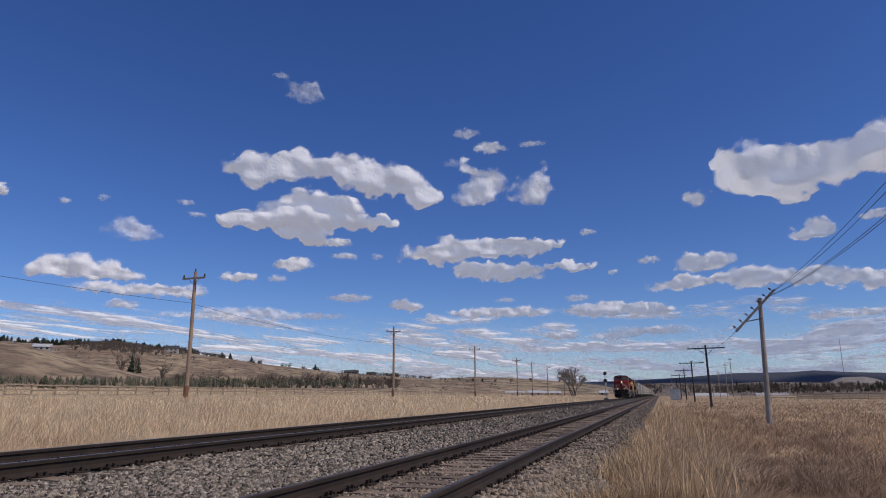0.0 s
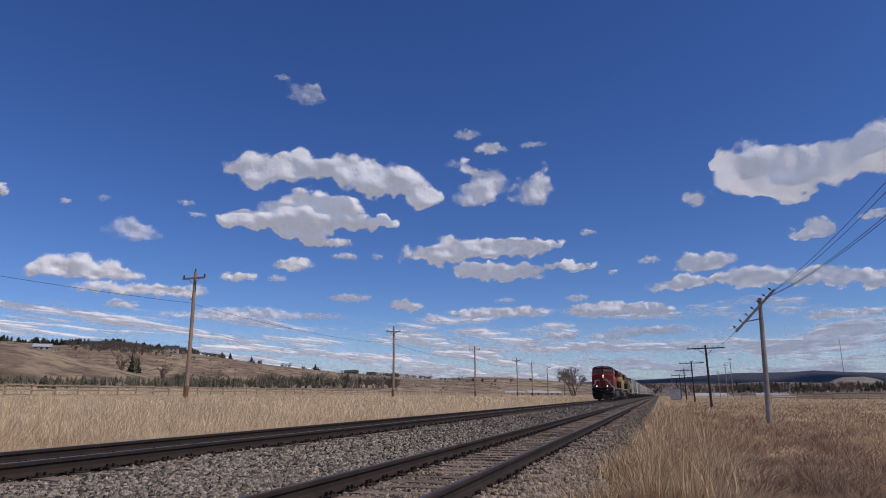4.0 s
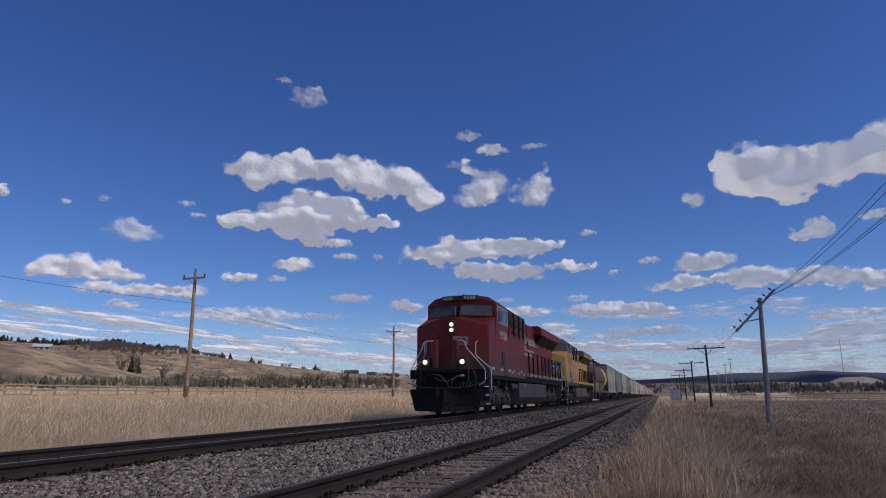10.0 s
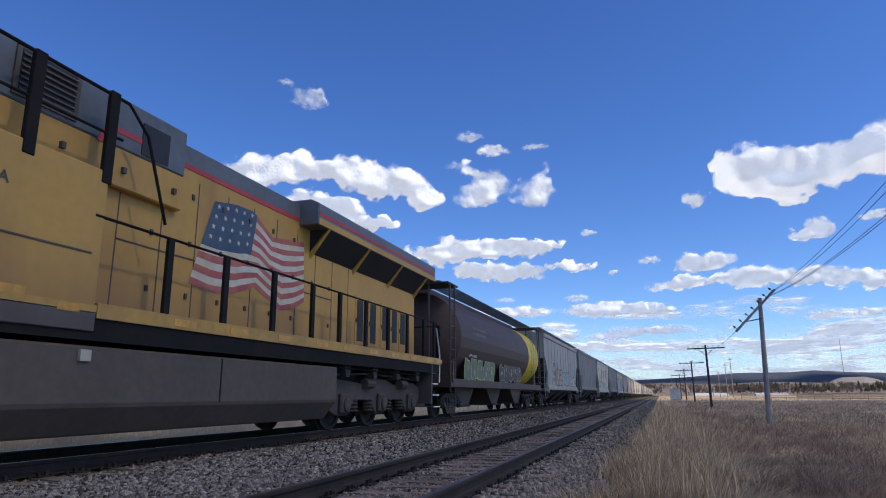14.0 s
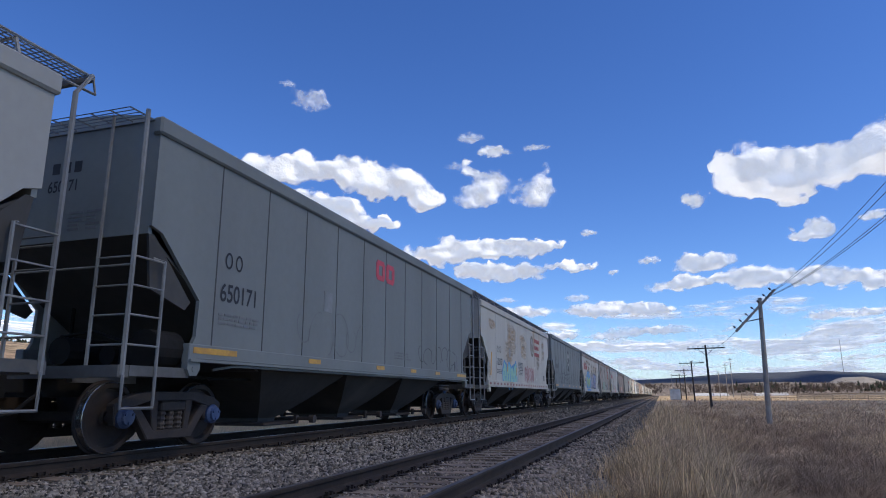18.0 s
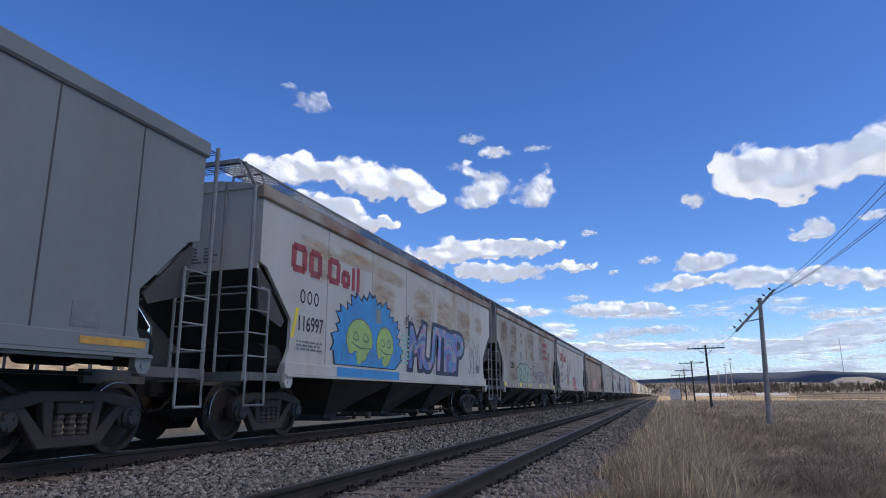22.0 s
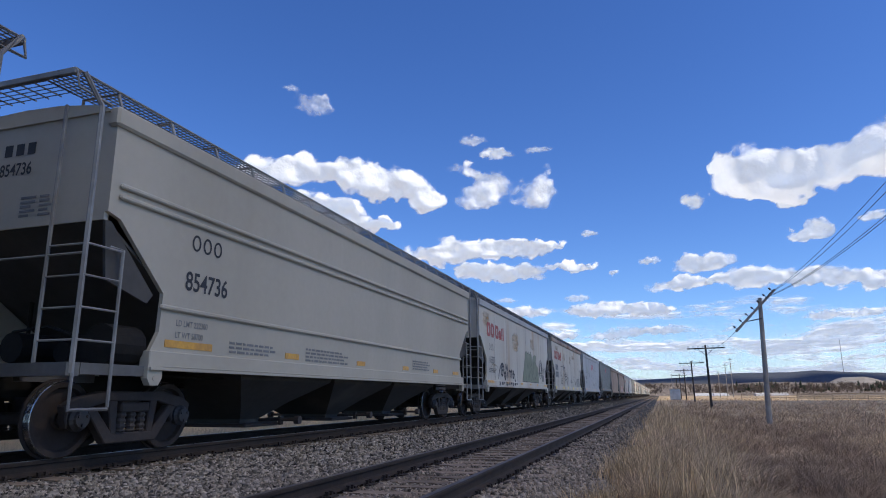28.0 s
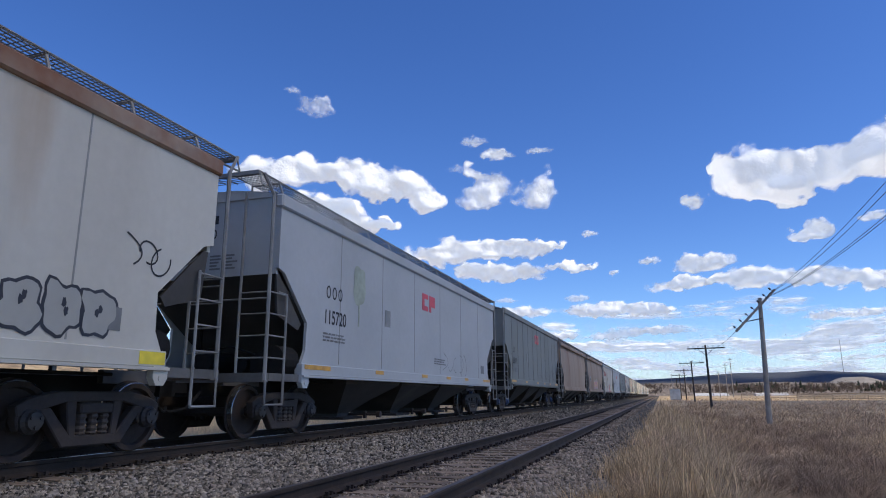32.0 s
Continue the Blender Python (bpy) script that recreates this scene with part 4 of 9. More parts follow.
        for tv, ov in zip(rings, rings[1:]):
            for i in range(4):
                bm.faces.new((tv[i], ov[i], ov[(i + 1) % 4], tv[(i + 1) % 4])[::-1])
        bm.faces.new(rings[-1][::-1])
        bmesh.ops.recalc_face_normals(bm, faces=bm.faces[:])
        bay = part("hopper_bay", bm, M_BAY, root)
        part("outlet_gate", bevelled(box(B(), -0.86, 0.86, yc - 0.52, yc + 0.52, 0.19, 0.25), 0.015), M_TRUCK, bay)
        shaft = B()
        d = 0.45
        tube(shaft, [(-1.28, yc + d, 0.29), (1.28, yc + d, 0.29)], 0.032, 6)
        for s in (-1, 1):
            tube(shaft, [(s * 1.26, yc + d, 0.29), (s * 1.36, yc + d, 0.29)], 0.075, 10)
            box(shaft, s * 0.95 - 0.03, s * 0.95 + 0.03, yc + d - 0.05, yc + d + 0.05, 0.2, 0.36)
            box(shaft, *sorted((s * 0.35, s * 0.43)), yc + 0.5, yc + 1.15, 0.22, 0.27)
        part("gate_shaft", shaft, M_TRUCK, bay)
    part("centre_sill", box(B(), -0.2, 0.2, 2.9, ln - 2.9, 0.9, 1.12), M_BLACK, root)
    bm = B()
    box(bm, -0.12, 0.12, 2.5, ln - 2.5, 0.86, 1.04)
    tube(bm, [(1.05, 1.4, 1.0), (1.1, ln - 1.4, 1.0)], 0.025, 6)
    part("brake_rod", bm, M_BLACK, root)
    return root


M_SEAM = mat("dark_seam", (0.075, 0.075, 0.075), rough=0.8, bump=0)
M_SEAM_PALE = mat("pale_weld_seam", (0.27, 0.265, 0.25), rough=0.7, bump=0)
M_LADDER = mat("painted_ladder", (0.27, 0.265, 0.255), (0.15, 0.14, 0.13), rough=0.6, bump=0.05)
# one dark grey for slope sheets and corner gussets, whatever the car's paint
M_SLOPE = mat("dark_slope_sheet", (0.075, 0.07, 0.065), (0.045, 0.041, 0.037), rough=0.8, stain=1.0)
M_FRAME = mat("painted_frame", (0.13, 0.125, 0.12), (0.075, 0.068, 0.06), rough=0.7)
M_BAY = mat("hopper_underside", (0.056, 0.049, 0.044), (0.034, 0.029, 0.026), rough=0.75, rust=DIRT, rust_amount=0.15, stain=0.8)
P_GREY = mat("grey_hopper_paint", (0.215, 0.225, 0.215), (0.18, 0.185, 0.175), rough=0.65, spec=0.3, stain=0.5, streak=True, rust=DIRT, rust_amount=0.08, speck=0.25, bump=0.03)
P_PALE = mat("pale_grey_hopper_paint", (0.385, 0.375, 0.345), (0.31, 0.30, 0.27), rough=0.65, spec=0.3, stain=0.5, streak=True, rust=DIRT, rust_amount=0.06, speck=0.25, bump=0.03)
P_WHITE = mat("stained_white_hopper_paint", (0.53, 0.505, 0.445), (0.43, 0.395, 0.335), rough=0.65, spec=0.3, stain=0.6, streak=True, rust=(0.34, 0.22, 0.12), rust_amount=0.13, speck=0.25, bump=0.03)
P_RUSTY = mat("rust_blotched_hopper_paint", (0.40, 0.375, 0.33), (0.32, 0.28, 0.225), rough=0.65, spec=0.3, stain=0.55, rust=(0.26, 0.12, 0.05), rust_amount=0.2, speck=0.3, bump=0.04)
P_CLEAN = mat("clean_light_hopper_paint", (0.43, 0.44, 0.45), (0.37, 0.38, 0.385), rough=0.65, spec=0.3, stain=0.4, speck=0.2, bump=0.02)
P_CREAM = mat("cream_hopper_paint", (0.44, 0.40, 0.325), (0.36, 0.325, 0.26), rough=0.65, spec=0.3, stain=0.4, streak=True, speck=0.2, bump=0.02)
P_TAN = mat("faded_brown_hopper_paint", (0.35, 0.255, 0.18), (0.25, 0.175, 0.125), rough=0.65, stain=0.7, streak=True, rust=(0.20, 0.09, 0.045), rust_amount=0.16)
P_BROWN = mat("oxide_brown_hopper_paint", (0.085, 0.048, 0.036), (0.06, 0.037, 0.03), rough=0.6, stain=0.7, streak=True)
P_CHORD = mat("rusty_chord_paint", (0.37, 0.31, 0.24), (0.27, 0.175, 0.11), rough=0.6, stain=1.0, rust=RUST, rust_amount=0.3)
P_SCHORD = mat("grey_chord_paint", (0.36, 0.36, 0.35), (0.30, 0.29, 0.27), rough=0.6, stain=1.0)

# ---- locomotives ----
L_GLASS = mat("dark_cab_glass", (0.02, 0.025, 0.03), rough=0.08, bump=0, spec=0.8)
# reflections and dim interior of the windscreen, put into one opaque grey
L_PANE = mat("grey_windscreen", (0.19, 0.20, 0.20), (0.15, 0.155, 0.155), rough=0.12, bump=0, spec=0.8, stain=2)
L_ALU = mat("window_aluminium", (0.48, 0.47, 0.45), rough=0.4, metal=0.6, bump=0)
L_LOUVRE = mat("black_louvre", (0.022, 0.021, 0.021), rough=0.6, grain=40, bump=0.3)
L_GREY = mat("grime_grey", (0.085, 0.068, 0.06), (0.06, 0.047, 0.041), rough=0.7)
L_TANK_RED = mat("grimy_fuel_tank", (0.082, 0.066, 0.058), (0.062, 0.05, 0.044), rough=0.65, stain=0.8)
L_TANK_TAN = mat("dusty_fuel_tank", (0.105, 0.079, 0.06), (0.08, 0.06, 0.047), rough=0.7, stain=0.8)
L_RED = mat("red_loco_paint", (0.225, 0.02, 0.018), (0.145, 0.017, 0.015), rough=0.55, spec=0.25, stain=0.6, streak=True, rust=(0.11, 0.06, 0.05), rust_amount=0.1, grime=(1.7, 2.8, (0.095, 0.045, 0.036)), speck=0.4, bump=0.04)
L_RED_SKIRT = mat("grimed_red_skirt", (0.095, 0.05, 0.042), (0.075, 0.045, 0.038), rough=0.6, stain=0.8, rust=DIRT, rust_amount=0.2)
L_YEL = mat("yellow_loco_paint", (0.53, 0.315, 0.075), (0.43, 0.25, 0.075), rough=0.55, spec=0.25, stain=0.6, streak=True, rust=(0.22, 0.13, 0.07), rust_amount=0.11, grime=(1.5, 2.6, (0.21, 0.12, 0.06)), speck=0.4, bump=0.04)
L_YEL_SKIRT = mat("grimed_yellow_skirt", (0.27, 0.165, 0.075), (0.36, 0.20, 0.05), rough=0.6, stain=0.8)
L_YEL_LINE = mat("yellow_sill_line", (0.48, 0.27, 0.04), (0.33, 0.19, 0.05), rough=0.5)
L_ROOF_GREY = mat("loco_roof_grey", (0.13, 0.14, 0.15), (0.105, 0.11, 0.115), rough=0.5, stain=0.8)
L_STRIPE = mat("red_stripe_paint", (0.50, 0.045, 0.04), rough=0.5, bump=0)
L_CREAM = mat("cream_lettering", (0.58, 0.53, 0.43), (0.46, 0.40, 0.31), rough=0.55, bump=0, stain=3)
L_NUM_RED = mat("red_numerals", (0.42, 0.05, 0.05), rough=0.5, bump=0)
L_BLUE = mat("blue_wing_paint", (0.02, 0.10, 0.36), rough=0.45, bump=0)
L_SILVER = mat("silver_wing_paint", (0.52, 0.54, 0.56), rough=0.45, bump=0)
L_LAMP = lamp_glow("lit_headlamp", (1.0, 0.80, 0.50), 1.9)
L_LENS = mat("unlit_lens", (0.5, 0.52, 0.55), rough=0.1, metal=0.3, bump=0)
L_SKIRT_GREY = mat("dusty_grey_skirt", (0.105, 0.086, 0.075), (0.075, 0.06, 0.052), rough=0.7, stain=1.0)
L_BOARD = mat("number_board", (0.03, 0.03, 0.03), rough=0.4, bump=0)


def loco(number, label, body, skirt, roof, tank, lit, stripe=None, post=None):
    """A six-axle wide-nosed road diesel; coupler face at y 0, it runs towards -y."""
    root = tagged(empty("locomotive"), label, "locomotive")
    # frame, walkway, pilot
    bm = B()
    box(bm, -1.5, 1.5, 0.75, 21.75, 1.36, 1.7)
    part("underframe", bm, M_BLACK, root)
    for s in (-1, 1):
        part("walkway_edge", box(B(), *sorted((s * 1.2, s * 1.535)), 8.75, 21.6, 1.62, 1.80), L_YEL_LINE if stripe else skirt, root)
        if stripe:
            part("sill_line", box(B(), *sorted((s * 1.5, s * 1.534)), 1.5, 8.74, 1.685, 1.765), L_YEL_LINE, root)
        part("side_skirt", bevelled(box(B(), *sorted((s * 1.40, s * 1.53)), 1.5, 8.74, 1.46 if stripe else 1.50, 1.68 if stripe else 1.83), 0.01), L_SKIRT_GREY if stripe else skirt, root)
    part("walkway", box(B(), -1.2, 1.2, 8.75, 21.6, 1.66, 1.79), L_GREY, root)
    part("front_platform", box(B(), -1.12, 1.12, 0.5, 1.5, 1.55, 1.66), M_BLACK, root)
    part("anticlimber", bevelled(box(B(), -0.72, 0.72, 0.34, 0.5, 1.56, 1.72), 0.03), M_BLACK, root)
    # snow plough, in two slanting halves
    for s in (-1, 1):
        bm = B()
        v = [(s * 0.02, 0.22, 1.0), (s * 1.47, 0.62, 0.96), (s * 1.26, 0.66, 0.15), (s * 0.02, 0.0, 0.12), (s * 0.02, 0.30, 1.0), (s * 1.47, 0.70, 0.96), (s * 1.26, 0.74, 0.15), (s * 0.02, 0.1, 0.12)]
        vs = [bm.verts.new(p) for p in v]
        for f in ((0, 1, 2, 3), (7, 6, 5, 4), (0, 4, 5, 1), (1, 5, 6, 2), (2, 6, 7, 3), (3, 7, 4, 0)):
            bm.faces.new([vs[i] for i in f])
        bmesh.ops.recalc_face_normals(bm, faces=bm.faces[:])
        part("snow_plough", bm, M_BLACK, root)
    part("pilot_plate", box(B(), -1.15, 1.15, 0.62, 0.72, 0.7, 1.56), M_BLACK, root)
    coupler(root, 0.62, -1)
    coupler(root, 21.7, 1)
    for k, x in enumerate((-0.9, -0.7, -0.5, 0.5, 0.7, 0.9)):
        part("air_hose", tube(B(), [(x, 0.6, 1.3), (x * 1.05, 0.42, 1.25), (x * 1.02, 0.36, 0.95), (x * 0.95, 0.42, 0.72)], 0.024, 6), M_BLACK, root)
    part("jumper_cable", tube(B(), [(-0.45, 0.6, 1.42), (-0.2, 0.36, 1.3), (0.15, 0.32, 1.22), (0.4, 0.4, 1.36), (0.5, 0.6, 1.45)], 0.028, 6), L_TANK_RED, root)
    part("uncoupling_lever", tube(B(), [(-1.5, 0.5, 1.2), (-0.9, 0.42, 1.02), (0, 0.35, 1.0), (0.9, 0.42, 1.02), (1.5, 0.5, 1.2)], 0.02, 6), M_RAILING if stripe else L_GREY, root)
    for k in range(4):
        part("hose_bracket", tube(B(), [(0.62 + 0.12 * k, 0.6, 1.22), (0.66 + 0.12 * k, 0.4, 1.16), (0.64 + 0.12 * k, 0.38, 1.04)], 0.018, 5), L_GREY, root)
    part("pilot_hose", tube(B(), [(-0.75, 0.6, 1.48), (-0.5, 0.4, 1.52), (-0.1, 0.3, 1.46), (0.15, 0.3, 1.2), (0.22, 0.36, 1.0)], 0.026, 6), L_TANK_RED, root)
    part("pilot_hose", tube(B(), [(0.72, 0.5, 1.44), (0.5, 0.32, 1.42), (0.34, 0.3, 1.2), (0.3, 0.36, 1.02)], 0.026, 6), L_GREY, root)
    part("gladhand", bevelled(box(B(), 0.62, 0.8, 0.36, 0.5, 1.4, 1.5), 0.03), L_ALU, root)
    part("grab_iron", tube(B(), [(0.35, 0.55, 1.02), (0.35, 0.48, 1.08), (0.95, 0.6, 1.08), (0.95, 0.66, 1.02)], 0.02, 5), M_RAILING if stripe else M_BLACK, root)
    # step wells at the four corners
    for s in (-1, 1):
        for e in (0, 1):
            def Y(v):
                return 22.35 - v if e else v
            well = part("step_well", box(B(), *sorted((s * 1.02, s * 1.06)), *sorted((Y(0.85), Y(1.5))), 0.4, 1.6), L_GREY, root)
            part("well_side", prism(B(), [(Y(1.42), 1.75), (Y(1.5), 1.75), (Y(1.62), 0.5), (Y(1.5), 0.5)], "x", *sorted((s * 1.06, s * 1.52))), L_GREY, well)
            for k, z in enumerate((0.42, 0.75, 1.07, 1.38)):
                t = part("step", box(B(), *sorted((s * 1.06, s * (1.53 - 0.03 * k))), *sorted((Y(0.86), Y(1.42))), z - 0.025, z), L_GREY, root)
                part("tread_edge", box(B(), *sorted((s * (1.53 - 0.03 * k), s * (1.545 - 0.03 * k))), *sorted((Y(0.86), Y(1.42))), z - 0.03, z + 0.004), M_RAILING, t)
    # nose: a faceted wedge seen from above, sloping up to the windscreen
    def nose_ring(z, grow):
        return [(-1.499, 2.70, z), (-1.499, 1.48, z), (-0.24, 0.98 + grow, z), (0.3, 0.98 + grow, z), (1.499, 1.48, z), (1.499, 2.70, z)]
    bm = B()
    lo = [bm.verts.new(v) for v in nose_ring(1.66, 0)]
    hi = [bm.verts.new(v) for v in ((-1.499, 2.70, 3.88), (-1.499, 1.48, 3.42), (-0.24, 1.0, 3.74), (0.3, 1.0, 3.74), (1.499, 1.48, 3.42), (1.499, 2.70, 3.88))]
    mid = [bm.verts.new(v) for v in ((-0.24, 2.55, 3.92), (0.3, 2.55, 3.92))]
    for k in range(5):
        bm.faces.new((lo[k], lo[k + 1], hi[k + 1], hi[k]))
    bm.faces.new((lo[5], lo[0], hi[0], mid[0], mid[1], hi[5]))
    bm.faces.new((hi[0], hi[1], hi[2], mid[0]))
    bm.faces.new((mid[0], hi[2], hi[3], mid[1]))
    bm.faces.new((mid[1], hi[3], hi[4], hi[5]))
    bmesh.ops.recalc_face_normals(bm, faces=bm.faces[:])
    bmesh.ops.bevel(bm, geom=list(bm.edges), offset=0.035, segments=2, affect="EDGES", clamp_overlap=True)
    nose = part("nose", bm, body, root)
    door = part("nose_door", bevelled(box(B(), -0.3, 0.3, -0.03, 0.03, 1.78, 3.2), 0.02), body, nose)
    door.location, door.rotation_euler = (-0.72, 1.17, 0), (0, 0, -0.366)
    part("grab_iron", tube(B(), [(-0.98, 1.27, 2.35), (-1.0, 1.2, 2.4), (-1.0, 1.2, 2.8), (-0.94, 1.24, 2.86)], 0.018, 5), M_RAILING, nose)
    # cab: a box with sloped windscreen and chamfered roof
    sect = [(-1.5, 1.66), (-1.5, 4.50), (-1.17, 4.76), (-0.5, 4.85), (0.5, 4.85), (1.17, 4.76), (1.5, 4.50), (1.5, 1.66)]
    bm = B()
    fr, bk = [], []
    for x, z in sect:
        y = 2.20 + max(0, z - 3.55) * 0.28 + abs(x) * 0.265
        fr.append(bm.verts.new((x, y, z)))
        bk.append(bm.verts.new((x, 5.12, z)))
    for k in range(8):
        bm.faces.new((fr[k], fr[(k + 1) % 8], bk[(k + 1) % 8], bk[k]))
    bm.faces.new(fr[::-1])
    bm.faces.new(bk)
    bmesh.ops.recalc_face_normals(bm, faces=bm.faces[:])
    cab = part("cab", bm, body, root)
    if stripe:
        # grey upper works with a red line under them
        for s in (-1, 1):
            part("upper_panel", prism(B(), [(2.70, 3.90), (5.12, 3.86), (5.12, 4.50), (2.87, 4.50)], "x", *sorted((s * 1.495, s * 1.508))), roof, cab)
            part("stripe", box(B(), *sorted((s * 1.495, s * 1.512)), 2.69, 5.12, 3.82, 3.885), stripe, cab)
        bm = B()
        for sd in (-1, 1):
            a = [bm.verts.new((sd * x, 2.19 + max(0, z - 3.55) * 0.28 + x * 0.265, z)) for x, z in ((0, 3.6), (1.49, 3.6), (1.49, 4.50), (1.17, 4.76), (0.5, 4.85), (0, 4.85))]
            bm.faces.new(a if sd > 0 else a[::-1])
        part("front_panel", bm, roof, cab)
        part("roof_cover", prism(B(), [(-1.5, 4.503), (-1.17, 4.766), (-0.5, 4.856), (0.5, 4.856), (1.17, 4.766), (1.5, 4.503), (1.45, 4.495), (0, 4.495)], "y", 2.9, 5.1), roof, cab)
    # windscreens
    for s in (-1, 1):
        bm = B()
        pts = [(s * 0.09, 3.94), (s * 1.38, 3.91), (s * 1.38, 4.34), (s * 1.3, 4.42), (s * 0.22, 4.42), (s * 0.12, 4.35)]
        vs = [bm.verts.new((x, 2.17 + max(0, z - 3.55) * 0.28 + abs(x) * 0.265, z)) for x, z in pts]
        bm.faces.new(vs if s < 0 else vs[::-1])
        bmesh.ops.solidify(bm, geom=bm.faces[:], thickness=0.02)
        w = part("windscreen", bm, L_PANE, cab, "opaque grey windscreen")
        frame_line = [(x, 2.16 + max(0, z - 3.55) * 0.28 + abs(x) * 0.265, z) for x, z in pts + pts[:1]]
        part("gasket", tube(B(), frame_line, 0.025, 5), L_BOARD, w)
        part("wiper", tube(B(), [(s * 0.62, 2.58, 4.46), (s * 0.72, 2.55, 4.3), (s * 0.82, 2.54, 4.16)], 0.012, 4), L_BOARD, w)
        part("wiper", tube(B(), [(s * 1.12, 2.72, 4.44), (s * 1.2, 2.69, 4.3), (s * 1.29, 2.67, 4.18)], 0.012, 4), L_BOARD, w)
        part("wiper", tube(B(), [(s * 0.15, 2.27, 4.0), (s * 0.45, 2.33, 3.97), (s * 0.62, 2.38, 3.97)], 0.016, 4), L_BOARD, w)
        part("wiper_motor", bevelled(box(B(), s * 0.52 - 0.1, s * 0.52 + 0.1, 2.2, 2.36, 3.84, 3.94), 0.02), body, nose)
        part("grab_iron", tube(B(), [(s * 0.4, 2.0, 3.80), (s * 0.4, 1.98, 3.92), (s * 1.2, 2.1, 3.88), (s * 1.2, 2.12, 3.70)], 0.014, 5), body, nose)
        # number boards on the roof edge
        nb = part("number_board", bevelled(box(B(), -0.36, 0.36, -0.03, 0.22, -0.105, 0.105), 0.015), L_BOARD, root)
        nb.location, nb.rotation_euler = (s * 0.47, 2.62, 4.73), (0, 0, s * 0.27)
        letters(number, 0.135, (-0.28, -0.036, -0.067), L_CREAM, nb, FRONT_ON, 1.3)
        part("roof_grab", tube(B(), [(s * 0.12, 2.75, 4.84), (s * 0.1, 2.75, 4.93), (s * 0.1, 3.05, 4.93), (s * 0.12, 3.05, 4.84)], 0.012, 4), L_GREY, cab)
        # side windows in a bright frame
        win = part("side_window", box(B(), *sorted((s * 1.503, s * 1.52)), 3.05, 4.62, 3.68, 4.40), L_ALU, cab)
        for ya, yb in ((3.15, 3.56), (3.60, 4.10), (4.14, 4.57)):
            part("pane", box(B(), *sorted((s * 1.521, s * 1.528)), ya, yb, 3.73, 4.35), L_GLASS, win)
        part("mirror", box(B(), s * 1.6 - 0.05, s * 1.6 + 0.05, 3.5, 3.55, 3.78, 4.22), L_ALU if not stripe else L_ROOF_GREY, win)
        w2 = part("rear_window", box(B(), *sorted((s * 1.503, s * 1.52)), 4.70, 5.03, 3.68, 4.40), L_ALU, cab)
        part("pane", box(B(), *sorted((s * 1.521, s * 1.528)), 4.74, 4.99, 3.73, 4.35), L_GLASS, w2)
        if stripe:
            aw = part("awning", prism(B(), [(1.51, 4.46), (1.82, 4.16), (1.83, 4.18), (1.51, 4.49)] if s > 0 else [(-1.51, 4.46), (-1.82, 4.16), (-1.83, 4.18), (-1.51, 4.49)], "y", 3.15, 4.65), L_ROOF_GREY, cab)
        # louvre and hatches low on the cab side
        part("side_louvre", box(B(), *sorted((s * 1.503, s * 1.52)), 3.80, 4.38, 1.97, 2.50), L_LOUVRE, cab)
        part("step_hatch", box(B(), *sorted((s * 1.52, s * 1.55)), 4.1, 4.75, 1.52, 1.86), L_GREY, cab)
        for ya, yb, z in ((2.9, 5.1, 2.63), (5.3, 8.6, 2.36)):
            part("panel_joint", box(B(), *sorted((s * 1.50, s * 1.507)), ya, yb, z, z + 0.025), L_GREY, cab)
    # headlamps in the nose, ditch lights on the platform
    part("headlamp_box", bevelled(box(B(), 0.0, 0.28, 0.94, 1.04, 3.1, 3.60), 0.02), L_BOARD, nose)
    for z in (3.45, 3.23):
        hl = part("headlamp", turned(B(), [(0.075, -0.02), (0.08, -0.05), (0.06, -0.06)], (0.15, 0.96, z), "y", 16), L_LAMP if lit else L_LENS, root, "lit round headlamp" if lit else "unlit round headlamp")
    for s in (-1, 1):
        dl = part("ditch_light_box", bevelled(box(B(), s * 0.76 - 0.17, s * 0.76 + 0.17, 0.38, 0.68, 1.80, 2.14), 0.02), L_BOARD, root)
        part("ditch_light", turned(B(), [(0.085, 0), (0.09, -0.04), (0.07, -0.05)], (s * 0.74, 0.38, 1.97), "y", 16), L_LAMP if lit else L_LENS, dl)
        part("platform_post", bevelled(box(B(), s * 0.42 - 0.14, s * 0.42 + 0.14, 0.50, 0.68, 1.7, 2.84), 0.06), body if not stripe else L_GREY, root)
        # bent white handrails beside the steps
        part("handrail", tube(B(), [(s * 0.45, 0.5, 2.78), (s * 0.72, 0.44, 2.78), (s * 0.83, 0.43, 2.70), (s * 0.9, 0.43, 2.48), (s * 1.46, 0.82, 1.76), (s * 1.5, 0.85, 1.66), (s * 1.5, 0.85, 1.30), (s * 1.44, 0.85, 1.2), (s * 1.25, 0.85, 1.10)], 0.022, 8), M_RAILING, root, "white bent handrail")
        part("handrail", tube(B(), [(s * 1.10, 1.26, 2.80), (s * 1.06, 1.2, 2.76), (s * 1.04, 1.2, 2.30), (s * 1.10, 1.22, 2.2), (s * 1.56, 1.38, 1.78), (s * 1.6, 1.43, 1.68), (s * 1.6, 1.43, 0.92)], 0.022, 8), M_RAILING, root, "white bent handrail")
        part("grab_loop", tube(B(), [(s * 0.95, 0.5, 1.25), (s * 0.95, 0.46, 1.65), (s * 1.08, 0.46, 1.75), (s * 1.16, 0.5, 1.6), (s * 1.25, 0.6, 1.3)], 0.02, 6), M_RAILING if stripe else L_GREY, root)
    # equipment cabinet behind the cab, flush below, set back above
    eq = part("equipment_cabinet", bevelled(box(B(), -1.5, 1.5, 5.12, 8.75, 1.7, 3.42), 0.02), body, root)
